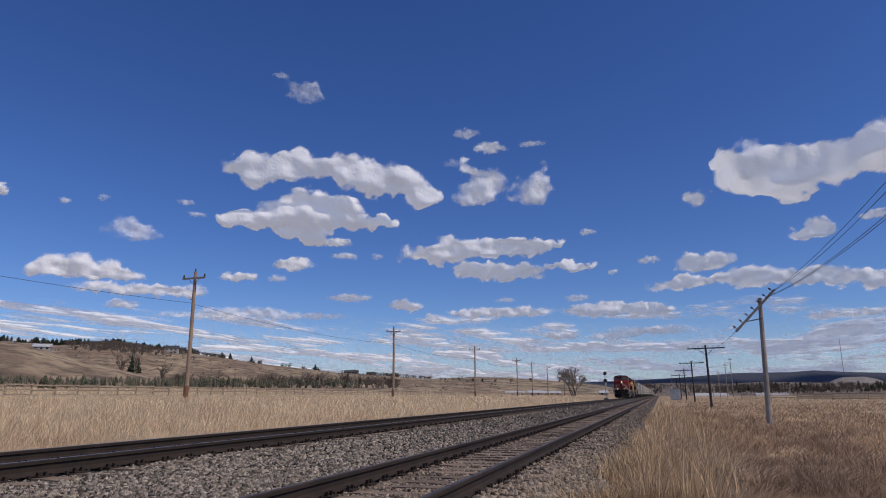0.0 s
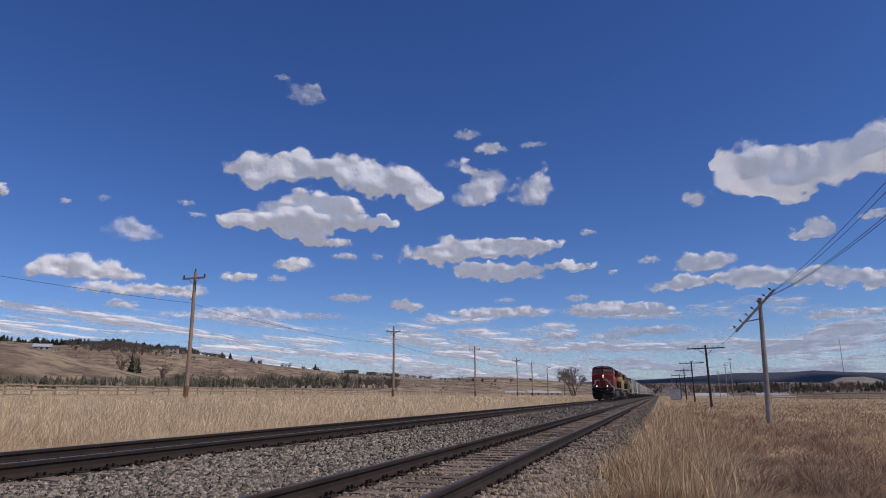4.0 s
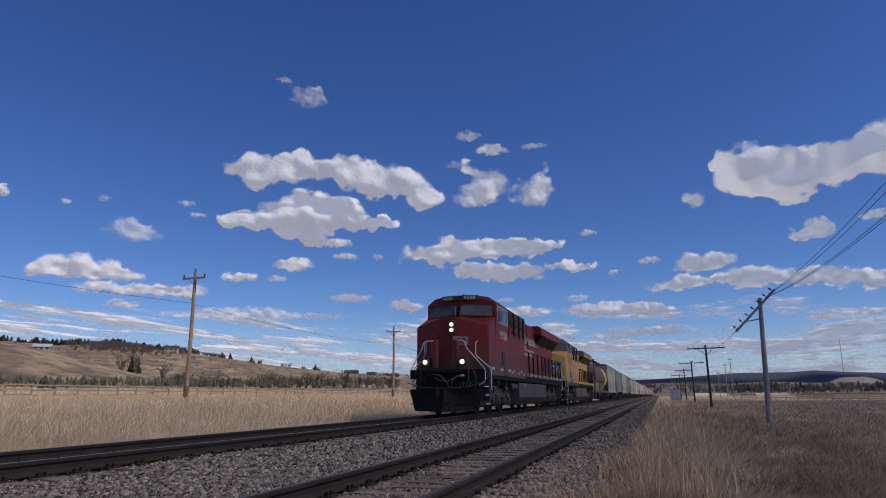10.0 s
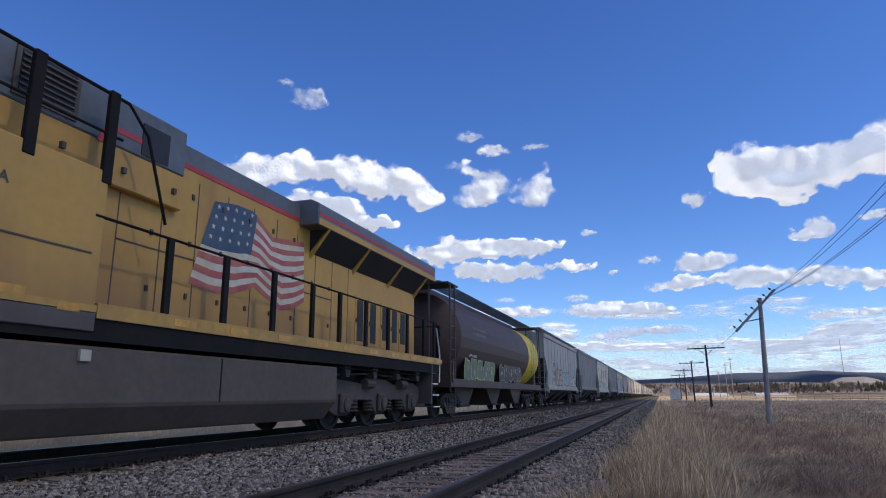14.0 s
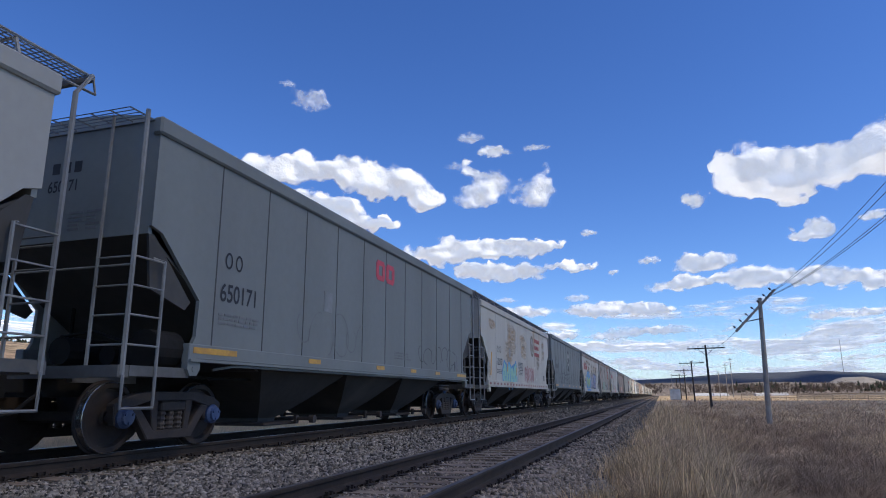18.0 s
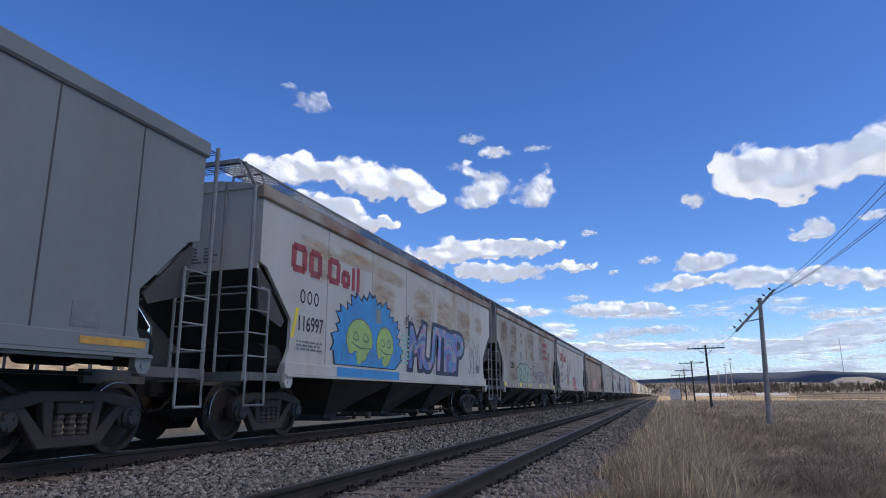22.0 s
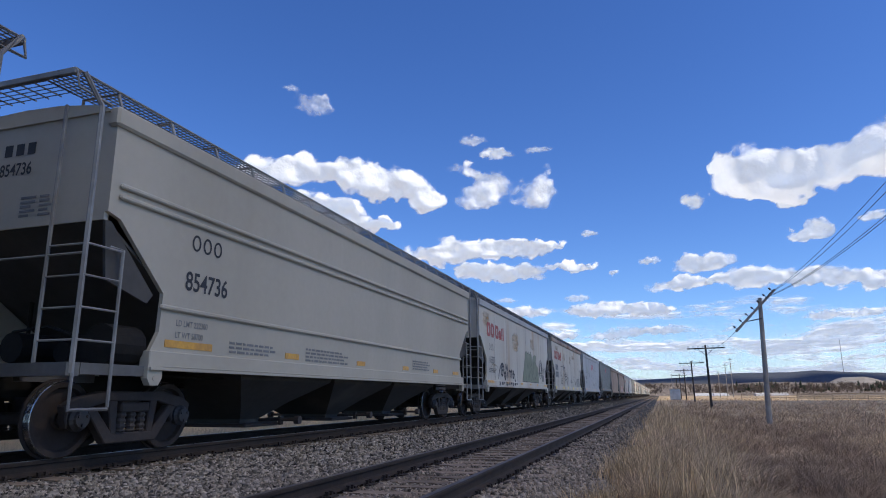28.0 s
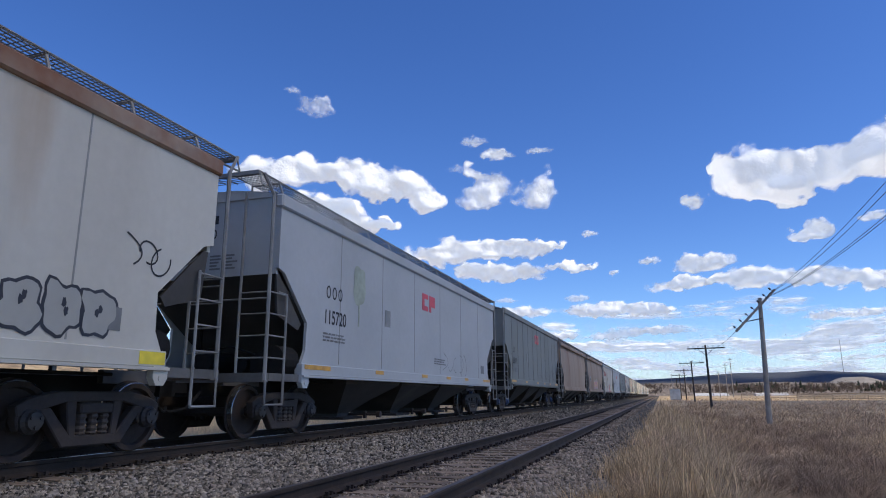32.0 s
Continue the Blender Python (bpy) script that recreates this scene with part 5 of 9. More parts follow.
    part("cabinet_shoulder", bevelled(box(B(), -1.19, 1.19, 5.12, 10.4, 3.4, 3.93), 0.02), body, root)
    up = part("upper_cabinet", bevelled(box(B(), -1.2, 1.2, 5.12, 10.4, 3.92, 4.63), 0.03), roof if stripe else body, root)
    if stripe:
        for s in (-1, 1):
            part("stripe", prism(B(), [(8.75, 3.9), (8.9, 3.9), (9.0, 4.12), (9.5, 4.12), (9.5, 4.19), (8.9, 4.19)], "x", *sorted((s * 1.195, s * 1.208))), stripe, up)
    for s in (-1, 1):
        for ya, yb in ((5.45, 6.2), (6.55, 7.25), (7.62, 8.36)):
            fr2 = part("vent_frame", box(B(), *sorted((s * 1.2, s * 1.23)), ya - 0.06, yb + 0.06, 3.99, 4.58), L_SKIRT_GREY, up)
            part("vent", box(B(), *sorted((s * 1.23, s * 1.236)), ya, yb, 4.03, 4.55), L_LOUVRE, fr2)
            for k in range(7):
                part("slat", prism(B(), [(s * 1.236, 4.05 + k * 0.072), (s * 1.262, 4.04 + k * 0.072), (s * 1.262, 4.055 + k * 0.072), (s * 1.236, 4.08 + k * 0.072)][::s], "y", ya, yb), L_GREY, fr2)
        part("side_vent", box(B(), *sorted((s * 1.2, s * 1.215)), 9.5, 10.02, 3.97, 4.43), L_LOUVRE, up)
        for k in range(6):
            part("lift_lug", box(B(), *sorted((s * 1.19, s * 1.24)), 5.4 + k * 0.95, 5.46 + k * 0.95, 3.6, 3.68), L_GREY, up)
        rail = part("roof_handrail", tube(B(), [(s * 1.48, 5.12, 4.48), (s * 1.48, 8.95, 4.42), (s * 1.5, 9.3, 4.1), (s * 1.5, 9.75, 3.0)], 0.022, 6), M_BLACK, root)
        part("middle_rail", tube(B(), [(s * 1.48, 5.2, 3.92), (s * 1.48, 8.9, 3.9)], 0.018, 6), M_BLACK, rail)
        for y in (5.16, 6.42, 7.64, 8.7):
            part("rail_post", bevelled(box(B(), s * 1.48 - 0.035, s * 1.48 + 0.035, y - 0.075, y + 0.075, 3.26, 4.47), 0.01), post or M_BLACK, rail)
        for k, y in enumerate((5.5, 6.0, 7.0, 7.5, 8.2)):
            part("reflector", box(B(), *sorted((s * 1.53, s * 1.536)), y, y + 0.3, 1.66 + 0.1 * (k % 2), 1.75 + 0.1 * (k % 2)), M_WHITE_TAPE if not stripe else M_YELLOW_TAPE, root)
        for y in (1.75, 3.3, 4.8):
            part("reflector", box(B(), *sorted((s * 1.53, s * 1.536)), y, y + (0.18 if stripe else 0.55), 1.72, 1.82), M_WHITE_TAPE, root)
    # engine hood
    hood = part("engine_hood", bevelled(box(B(), -1.06, 1.06, 8.76, 20.6, 1.76, 4.52), 0.05, 2), body, root)
    part("hood_roof", bevelled(box(B(), -0.9, 0.9, 10.4, 14.5, 4.5, 4.6), 0.04), roof, root)
    part("exhaust_stack", bevelled(box(B(), -0.35, 0.35, 12.6, 13.8, 4.58, 4.74), 0.04), M_BLACK, root)
    part("horn", tube(B(), [(0.9, 9.5, 4.70), (0.9, 9.25, 4.71)], 0.06, 8), M_BLACK, root)
    if stripe:
        for s in (-1, 1):
            part("upper_band", box(B(), *sorted((s * 1.055, s * 1.067)), 10.4, 14.2, 4.23, 4.51), roof, hood)
            part("stripe", box(B(), *sorted((s * 1.055, s * 1.070)), 10.4, 14.2, 4.15, 4.23), stripe, hood)
    for s in (-1, 1):
        seam = B()
        for y in (9.35, 10.15, 10.9, 11.65, 12.4, 13.15, 13.9, 14.65, 15.4, 16.2):
            box(seam, *sorted((s * 1.06, s * 1.0655)), y, y + 0.018, 1.85, 4.0)
        box(seam, *sorted((s * 1.06, s * 1.066)), 9.35, 15.4, 2.75, 2.775)
        part("door_joint", seam, L_GREY, hood)
        for y in (16.6, 17.35, 18.1, 18.75, 19.35):
            dr = part("hood_door", box(B(), *sorted((s * 1.06, s * 1.075)), y, y + 0.52, 1.9, 3.05), body, hood)
            part("louvre", box(B(), *sorted((s * 1.075, s * 1.085)), y + 0.1, y + 0.42, 2.1 if y > 18 else 1.98, 2.95), L_LOUVRE, dr)
            part("latch", box(B(), *sorted((s * 1.075, s * 1.10)), y + 0.02, y + 0.07, 2.4, 2.5), L_GREY, dr)
        for y in (9.95, 10.75, 11.5, 12.25, 13.0, 13.75, 14.5, 15.25):
            for z in (2.15, 2.95, 3.7):
                part("latch", box(B(), *sorted((s * 1.06, s * 1.085)), y, y + 0.05, z, z + 0.08), L_GREY, hood)
    # flared radiator housing
    prof = [(-1.5, 4.18), (-1.5, 4.52), (-1.3, 4.62), (1.3, 4.62), (1.5, 4.52), (1.5, 4.18), (1.06, 3.72), (-1.06, 3.72)]
    bm = B()
    prism(bm, [(-1.5, 4.08), (-1.5, 4.52), (-1.3, 4.62), (1.3, 4.62), (1.5, 4.52), (1.5, 4.08)], "y", 13.95, 21.22)
    rad = part("radiator_housing", bevelled(bm, 0.02), roof if stripe else body, root)
    bm = B()
    prism(bm, [(-1.48, 4.08), (1.48, 4.08), (1.05, 3.6), (-1.05, 3.6)], "y", 14.4, 20.55)
    part("radiator_intake", bm, L_LOUVRE, rad)
    for s in (-1, 1):
        for y in (14.4, 16.4, 18.5, 20.45):
            part("brace", prism(B(), [(s * 1.06, 3.5), (s * 1.5, 4.08), (s * 1.42, 4.08), (s * 1.06, 3.62)], "y", y, y + 0.08), body, rad)
        if stripe:
            part("stripe", box(B(), *sorted((s * 1.498, s * 1.508)), 13.97, 21.03, 4.27, 4.34), stripe, rad)
            part("lower_band", box(B(), *sorted((s * 1.498, s * 1.506)), 13.97, 21.2, 4.09, 4.22), body, rad)
    part("radiator_grille", box(B(), -1.2, 1.2, 14.6, 20.6, 4.62, 4.66), L_LOUVRE, rad)
    # walkway handrails
    for s in (-1, 1):
        r1 = part("walkway_rail", tube(B(), [(s * 1.49, 8.6, 2.84), (s * 1.49, 21.3, 2.84), (s * 1.49, 21.7, 2.5)], 0.02, 6), M_BLACK, root)
        for y in (9.9, 11.15, 12.5, 13.85, 15.0, 16.3, 17.6, 18.9, 20.2, 21.1):
            part("rail_post", bevelled(box(B(), s * 1.49 - 0.03, s * 1.49 + 0.03, y - 0.06, y + 0.06, 1.78, 2.85), 0.008), post or M_BLACK, r1)
            part("reflector", box(B(), *sorted((s * 1.537, s * 1.542)), y + 0.14, y + 0.6, 1.66, 1.76), M_WHITE_TAPE if not stripe else M_YELLOW_TAPE, root)
        part("handrail", tube(B(), [(s * 1.5, 21.3, 2.7), (s * 1.5, 21.6, 1.9), (s * 1.52, 21.5, 1.1)], 0.022, 6), M_RAILING, root)
    part("end_rail", tube(B(), [(-1.45, 21.75, 2.8), (1.45, 21.75, 2.8)], 0.02, 6), M_BLACK, root)
    for x in (-1.4, -0.5, 0.5, 1.4):
        part("end_post", box(B(), x - 0.06, x + 0.06, 21.7, 21.78, 1.7, 2.82), post or M_BLACK, root)
    # fuel tank and air reservoirs
    tk = part("fuel_tank", bevelled(prism(B(), [(-1.48, 1.30), (-1.48, 0.62), (-1.2, 0.27), (1.2, 0.27), (1.48, 0.62), (1.48, 1.30)], "y", 7.35, 15.0), 0.03), tank, root)
    part("tank_joint", box(B(), 1.478, 1.486, 11.2, 11.23, 0.64, 1.28), M_BLACK, tk)
    part("fuel_filler", box(B(), 1.47, 1.52, 8.6, 8.75, 1.12, 1.25), M_WHITE_TAPE, tk)
    for s in (-1, 1):
        part("air_reservoir", tube(B(), [(s * 1.25, 6.1, 1.12), (s * 1.25, 7.3, 1.12)], 0.17, 12), L_GREY, root)
        pipe = B()
        for k in range(3):
            tube(pipe, [(s * (1.3 + 0.03 * k), 2.0 + k, 1.42 - 0.05 * k), (s * (1.32 + 0.03 * k), 7.0, 1.40 - 0.05 * k)], 0.018, 5)
            tube(pipe, [(s * (1.3 + 0.03 * k), 15.1, 1.42 - 0.06 * k), (s * (1.3 + 0.03 * k), 20.5, 1.40 - 0.06 * k)], 0.018, 5)
        part("piping", pipe, M_BLACK, root)
    # dark frame webs over the trucks
    for ya, yb in ((1.55, 7.3), (15.05, 20.9)):
        part("frame_web", box(B(), -1.0, 1.0, ya, yb, 0.96, 1.37), M_BLACK, root)
        for s in (-1, 1):
            for k in range(4):
                y = ya + 0.5 + k * 1.45
                part("hanger", prism(B(), [(y, 1.4), (y + 0.34, 1.4), (y + 0.26, 1.12), (y + 0.1, 1.12)], "x", *sorted((s * 1.1, s * 1.36))), M_TRUCK_L, root)
            part("sand_pipe", tube(B(), [(s * 1.3, ya + 0.1, 1.4), (s * 1.28, ya - 0.02, 0.9), (s * 1.0, ya - 0.12, 0.3), (s * 0.8, ya - 0.05, 0.14)], 0.022, 5), M_BLACK, root)
    # three-axle trucks
    for y0 in (2.05, 15.95):
        # motors as one black block, deepened to fill in shade between the wheels
        t = part("truck", box(B(), -0.62, 0.62, -0.3, 4.4, 0.24, 0.95), M_BLACK, root)
        t.location = (0, y0, 0)
        for s in (-1, 1):
            bm = B()
            out = [(-0.75, 0.95), (-0.75, 0.62), (-0.55, 0.38), (-0.25, 0.30), (0.25, 0.30), (0.45, 0.52), (0.75, 0.62), (1.25, 0.62), (1.55, 0.5), (1.78, 0.30), (2.28, 0.30), (2.5, 0.5), (2.8, 0.62),
                   (3.3, 0.62), (3.6, 0.5), (3.8, 0.30), (4.3, 0.30), (4.55, 0.38), (4.8, 0.62), (4.8, 0.95), (4.3, 1.08), (2.9, 1.0), (2.4, 1.12), (1.6, 1.12), (1.1, 1.0), (-0.3, 1.08)]
            prism(bm, out, "x", *sorted((s * 0.98, s * 1.14)))
            sf = part("truck_frame", bevelled(bm, 0.02), M_TRUCK_L, t)
            for y in (0.0, 2.03, 4.05):
                part("journal_box", bevelled(box(B(), *sorted((s * 1.12, s * 1.24)), y - 0.22, y + 0.22, 0.34, 0.78), 0.04), M_TRUCK_L, sf)
                part("axle_cap", turned(B(), [(0.15, 0), (0.15, 0.03), (0.10, 0.05)] if s > 0 else [(0.10, -0.05), (0.15, -0.03), (0.15, 0)], (s * 1.24, y, 0.533), "x", 14), M_TRUCK_L, sf)
            for y in (0.62, 1.42, 2.62, 3.45):
                bm = turned(B(), [(0.13, 0.0), (0.15, 0.03), (0.11, 0.06), (0.15, 0.1), (0.11, 0.14), (0.15, 0.18), (0.11, 0.22), (0.15, 0.26), (0.12, 0.29)], (s * 1.06, y, 0.36), "z", 10)
                part("spring", bm, M_TRUCK, sf)
            for y in (0.95, 3.1):
                part("brake_cylinder", tube(B(), [(s * 1.2, y, 1.0), (s * 1.2, y + 0.45, 1.0)], 0.12, 10), M_TRUCK_L, sf)
            part("brake_pipe", tube(B(), [(s * 1.2, -0.5, 1.16), (s * 1.22, 1.0, 1.22), (s * 1.22, 2.6, 1.2), (s * 1.2, 4.5, 1.14)], 0.022, 6), M_TRUCK_L, sf)
        for y in (0.0, 2.03, 4.05):
            wheel_pair("wheelset", 0.533, t, y, LOCO_WHEELS)
    return root


RED = loco("9358", "dark red diesel locomotive with lit headlamps and grimy skirts", L_RED, L_RED_SKIRT, L_RED, L_TANK_RED, True)
letters("9358", 0.34, (1.51, 3.45, 3.07), L_CREAM, RED, width=1.36)
# the name on the hood, as plain blocks, wedges and pairs of bars of its letters' sizes
def mark_shape(kind, y, z, w, h):
    t = 0.12
    bm = B()
    if kind == "wedge":
        prism(bm, [(y, z), (y + t, z), (y + w / 2, z + h * 0.72), (y + w - t, z), (y + w, z), (y + w / 2 + t * 0.5, z + h), (y + w / 2 - t * 0.5, z + h)], "x", 1.062, 1.068)
    elif kind == "pair":
        for a in (0, w - t):
            box(bm, 1.062, 1.068, y + a, y + a + t, z, z + h)
    elif kind == "bar":
        box(bm, 1.062, 1.068, y, y + w, z, z + h)
    else:
        hollow(bm, y, z, w, h, t, 1.062, 1.068)
    return part("painted_block", bm, L_CREAM, RED)


for z, row in ((3.42, ("block", "wedge", "pair", "wedge", "block", "bar", "wedge", "pair")), (2.78, ("block", "wedge", "block", "bar", "pair", "bar", "block"))):
    y = 10.86
    for k, kind in enumerate(row):
        w, h = (0.46, 0.5) if k == 0 else (0.13 if kind == "bar" else 0.43, 0.37)
        mark_shape(kind, y, z, w, h)
        y += w + 0.085
# the painted mark on the nose, half worn off
def on(u, zz, off=0.0):
    """A point of the nose's slanting facet, a little proud of it."""
    return (0.3 + 1.192 * u + off * 0.45, 0.98 + 0.5 * u - off, zz)


bm = B()
for u0, u1, za, zb in ((-0.08, 0.38, 2.66, 2.72), (0.29, 0.38, 2.72, 2.94), (-0.08, 0.38, 2.90, 2.98), (-0.08, 0.03, 2.44, 2.9), (0.12, 0.2, 2.76, 2.88)):
    bm.faces.new([bm.verts.new(on(u, zz, 0.008)) for u, zz in ((u0, za), (u1, za), (u1, zb), (u0, zb))])
part("nose_mark", bm, mat("worn_grey_mark", (0.27, 0.25, 0.23), (0.16, 0.10, 0.09), rough=0.7, stain=6, bump=0), RED)
RED.location = (0, LEAD, 0)
MOVING.append((RED, 0.0))

YEL = loco("8055", "yellow and grey diesel locomotive with a waving flag mural", L_YEL, L_YEL_SKIRT, L_ROOF_GREY, L_TANK_TAN, False, stripe=L_STRIPE)
letters("8055", 0.52, (1.512, 3.17, 2.93), L_NUM_RED, YEL, width=0.9)
letters("BUILDING AMERICA", 0.13, (1.508, 5.78, 2.88), L_GREY, YEL, width=1.05, name="slogan")


def shield(parent, y, z, w, h, x):
    """A plain shield: blue field above red and white stripes."""
    bm = B()
    flat_shape(bm, [(y - w, z + h * 0.15), (y - w * 0.9, z + h), (y, z + h * 0.86), (y + w * 0.9, z + h), (y + w, z + h * 0.15)], x)
    s = part("shield", bm, L_BLUE, parent)
    for k in range(7):
        a, b = y - w + 2 * w * k / 7, y - w + 2 * w * (k + 1) / 7
        low = z - h * (1 - 0.35 * abs((k - 3) / 3) ** 2)
        bm = B()
        flat_shape(bm, [(a, low), (b, low), (b, z + h * 0.15), (a, z + h * 0.15)], x)
        part("stripe", bm, L_STRIPE if k % 2 == 0 else L_SILVER, s)
    return s


shield(YEL, 5.33, 3.0, 0.28, 0.34, 1.509)
M_MURAL_RED = mat("faded_mural_red", (0.40, 0.085, 0.075), (0.42, 0.15, 0.10), rough=0.6, bump=0, stain=2)
M_MURAL_WHITE = mat("faded_mural_white", (0.60, 0.56, 0.48), (0.54, 0.44, 0.28), rough=0.6, bump=0, stain=2)
# flag mural: a starred blue canton and waving stripes
def cloth(u, v):
    """A point of the painted flag, waving."""
    top = float(np.interp(u, [0, 0.2, 0.38, 0.6, 0.8, 1], [3.83, 3.93, 3.95, 3.62, 3.70, 3.77]))
    low = float(np.interp(u, [0, 0.15, 0.3, 0.5, 0.75, 0.9, 1], [2.40, 2.32, 2.37, 2.60, 2.28, 2.40, 2.57]))
    return 11.3 - 0.48 * v * (1 - u) + 2.85 * u + 0.1 * u * v, top + (low - top) * v


def cloth_patch(u0, u1, v0, v1, x, n):
    bm = B()
    prev = None
    for j in range(n + 1):
        u = u0 + (u1 - u0) * j / n
        cur = [bm.verts.new((x, *cloth(u, v))) for v in (v0, v1)]
        if prev:
            bm.faces.new((prev[0], cur[0], cur[1], prev[1])[::-1])
        prev = cur
    bmesh.ops.recalc_face_normals(bm, faces=bm.faces[:])
    return bm


mural = part("flag_mural", cloth_patch(0, 0.42, 0, 7 / 13, 1.0665, 8), mat("faded_blue_canton", (0.04, 0.07, 0.12), (0.07, 0.10, 0.14), rough=0.6, bump=0), YEL, "faded flag mural with waving stripes")
for k in range(13):
    part("stripe", cloth_patch(0.42 if k < 7 else 0, 1, k / 13, (k + 1) / 13, 1.0665, 16), M_MURAL_WHITE if k % 2 else M_MURAL_RED, mural)
for k in range(20):
    y, z = cloth(0.05 + 0.08 * (k % 5), 0.06 + 0.12 * (k // 5))
    bm = B()
    flat_shape(bm, [(y + 0.05 * math.cos(a * 1.2566 + 1.57) * (1 if a % 1 == 0 else 0.45), z + 0.05 * math.sin(a * 1.2566 + 1.57) * (1 if a % 1 == 0 else 0.45)) for a in (0, 0.5, 1, 1.5, 2, 2.5, 3, 3.5, 4, 4.5)], 1.069)
    part("star", bm, M_MURAL_WHITE, mural)
# winged mark on the nose, right-hand facet
def facet(pts, off):
    bm = B()
    bm.faces.new([bm.verts.new(on(u, zz, off)) for u, zz in pts])
    return bm


rim = [(0.0, 3.03), (0.97, 3.03), (0.93, 2.87), (0.82, 2.80), (0.74, 2.68), (0.55, 2.62), (0.48, 2.50), (0.36, 2.45), (0.24, 2.40), (0.12, 2.46), (0.0, 2.52)]
wing = part("nose_wing", facet(rim, 0.006), L_SILVER, YEL, "blue winged mark with silver feather lines")
part("wing_field", facet([(0.02, 3.0), (0.93, 3.0), (0.89, 2.89), (0.79, 2.83), (0.71, 2.71), (0.52, 2.65), (0.45, 2.53), (0.34, 2.48), (0.24, 2.44), (0.12, 2.49), (0.02, 2.55)], 0.011), L_BLUE, wing)
for zz, u0, u1 in ((2.92, 0.30, 0.90), (2.82, 0.26, 0.78), (2.72, 0.24, 0.70), (2.62, 0.22, 0.50)):
    part("feather", facet([(u0 + 0.03, zz), (u1, zz), (u1 - 0.02, zz - 0.026), (u0, zz - 0.026)], 0.016), L_SILVER, wing)
part("shield_field", box(B(), -0.24, 0.3, 0.952, 0.962, 2.66, 3.05), L_BLUE, wing)
for k in range(7):
    x = -0.24 + k * 0.54 / 7
    part("stripe", box(B(), x, x + 0.54 / 7, 0.952, 0.962, 2.24 + 0.03 * abs(k - 3), 2.66), L_STRIPE if k % 2 == 0 else L_SILVER, wing)
bm = B()
bm.faces.new([bm.verts.new(on(u, zz, 0.008)) for u, zz in ((0, 1.67), (1.0, 1.67), (1.0, 1.80), (0, 1.80))])
part("sill_line", bm, L_YEL_LINE, YEL)
YEL.location = (0, LEAD + 22.4, 0)
MOVING.append((YEL, 22.4))

# ---- the cars behind the locomotives ----
G_BLUE = mat("spray_blue", (0.04, 0.27, 0.55), (0.05, 0.20, 0.45), rough=0.5, bump=0)
G_GREEN = mat("spray_green", (0.38, 0.50, 0.10), (0.30, 0.42, 0.12), rough=0.5, bump=0)
G_TEAL = mat("spray_teal", (0.22, 0.46, 0.42), (0.28, 0.48, 0.30), rough=0.5, bump=0)
G_PURPLE = mat("spray_purple", (0.15, 0.13, 0.36), (0.12, 0.28, 0.42), rough=0.5, bump=0, stain=2.5)
G_PINK = mat("spray_pink", (0.46, 0.14, 0.18), (0.50, 0.30, 0.25), rough=0.5, bump=0, stain=3)
G_RED = mat("spray_red", (0.60, 0.05, 0.07), rough=0.5, bump=0)
G_SKY = mat("spray_pale_blue", (0.26, 0.35, 0.40), (0.30, 0.36, 0.38), rough=0.5, bump=0)
G_DARK = mat("spray_black", (0.03, 0.03, 0.04), rough=0.6, bump=0)
G_MOSS = mat("spray_moss", (0.16, 0.18, 0.11), rough=0.6, bump=0)
G_LILAC = mat("spray_grey_green", (0.34, 0.37, 0.29), rough=0.6, bump=0)
G_YELLOW = mat("spray_yellow", (0.80, 0.60, 0.03), (0.60, 0.45, 0.04), rough=0.5, bump=0, stain=1)
G_WHITE = mat("spray_white", (0.62, 0.61, 0.60), rough=0.5, bump=0)
G_SAND = mat("spray_sand", (0.44, 0.36, 0.25), (0.30, 0.17, 0.13), rough=0.5, bump=0, stain=1.1)
G_SMOKE = mat("spray_smoky_brown", (0.05, 0.04, 0.04), (0.09, 0.06, 0.055), rough=0.6, bump=0)
G_MINT = mat("spray_mint", (0.33, 0.40, 0.30), (0.28, 0.36, 0.27), rough=0.6, bump=0, stain=2)
G_FOREST = mat("spray_forest_green", (0.02, 0.075, 0.05), rough=0.6, bump=0)
G_BRICK = mat("faded_red_lettering", (0.33, 0.035, 0.03), (0.27, 0.05, 0.04), rough=0.55, bump=0)
G_BRONZE = mat("bronze_badge", (0.20, 0.16, 0.11), rough=0.6, bump=0)


def stain_material(name, c1, c2):
    m = mat(name, c1, c2, rough=0.8, stain=1.5, grain=4)
    N, K = m.node_tree.nodes, m.node_tree.links
    at, n, sm, rg, co = (N.new("ShaderNode" + k) for k in ("Attribute", "TexNoise", "Math", "MapRange", "TexCoord"))
    at.attribute_name = "stain"
    mp = N.new("ShaderNodeMapping")
    mp.inputs["Scale"].default_value = (1, 0.42, 1.9)
    K.new(co.outputs["Object"], mp.inputs[0])
    K.new(mp.outputs[0], n.inputs["Vector"])
    n.inputs["Scale"].default_value, n.inputs["Detail"].default_value = 3.6, 10
    sm.operation = "MULTIPLY_ADD"
    K.new(n.outputs[0], sm.inputs[0])
    sm.inputs[1].default_value = 2.2
    K.new(at.outputs["Fac"], sm.inputs[2])
    rg.inputs[1].default_value, rg.inputs[2].default_value, rg.inputs[4].default_value = 1.3, 2.7, 0.62
    K.new(sm.outputs[0], rg.inputs[0])
    K.new(rg.outputs[0], N["Principled BSDF"].inputs["Alpha"])
    return m


G_RUST = stain_material("rust_stain", (0.52, 0.30, 0.12), (0.58, 0.42, 0.24))
G_RUST_DEEP = stain_material("deep_rust_stain", (0.25, 0.10, 0.04), (0.33, 0.17, 0.08))


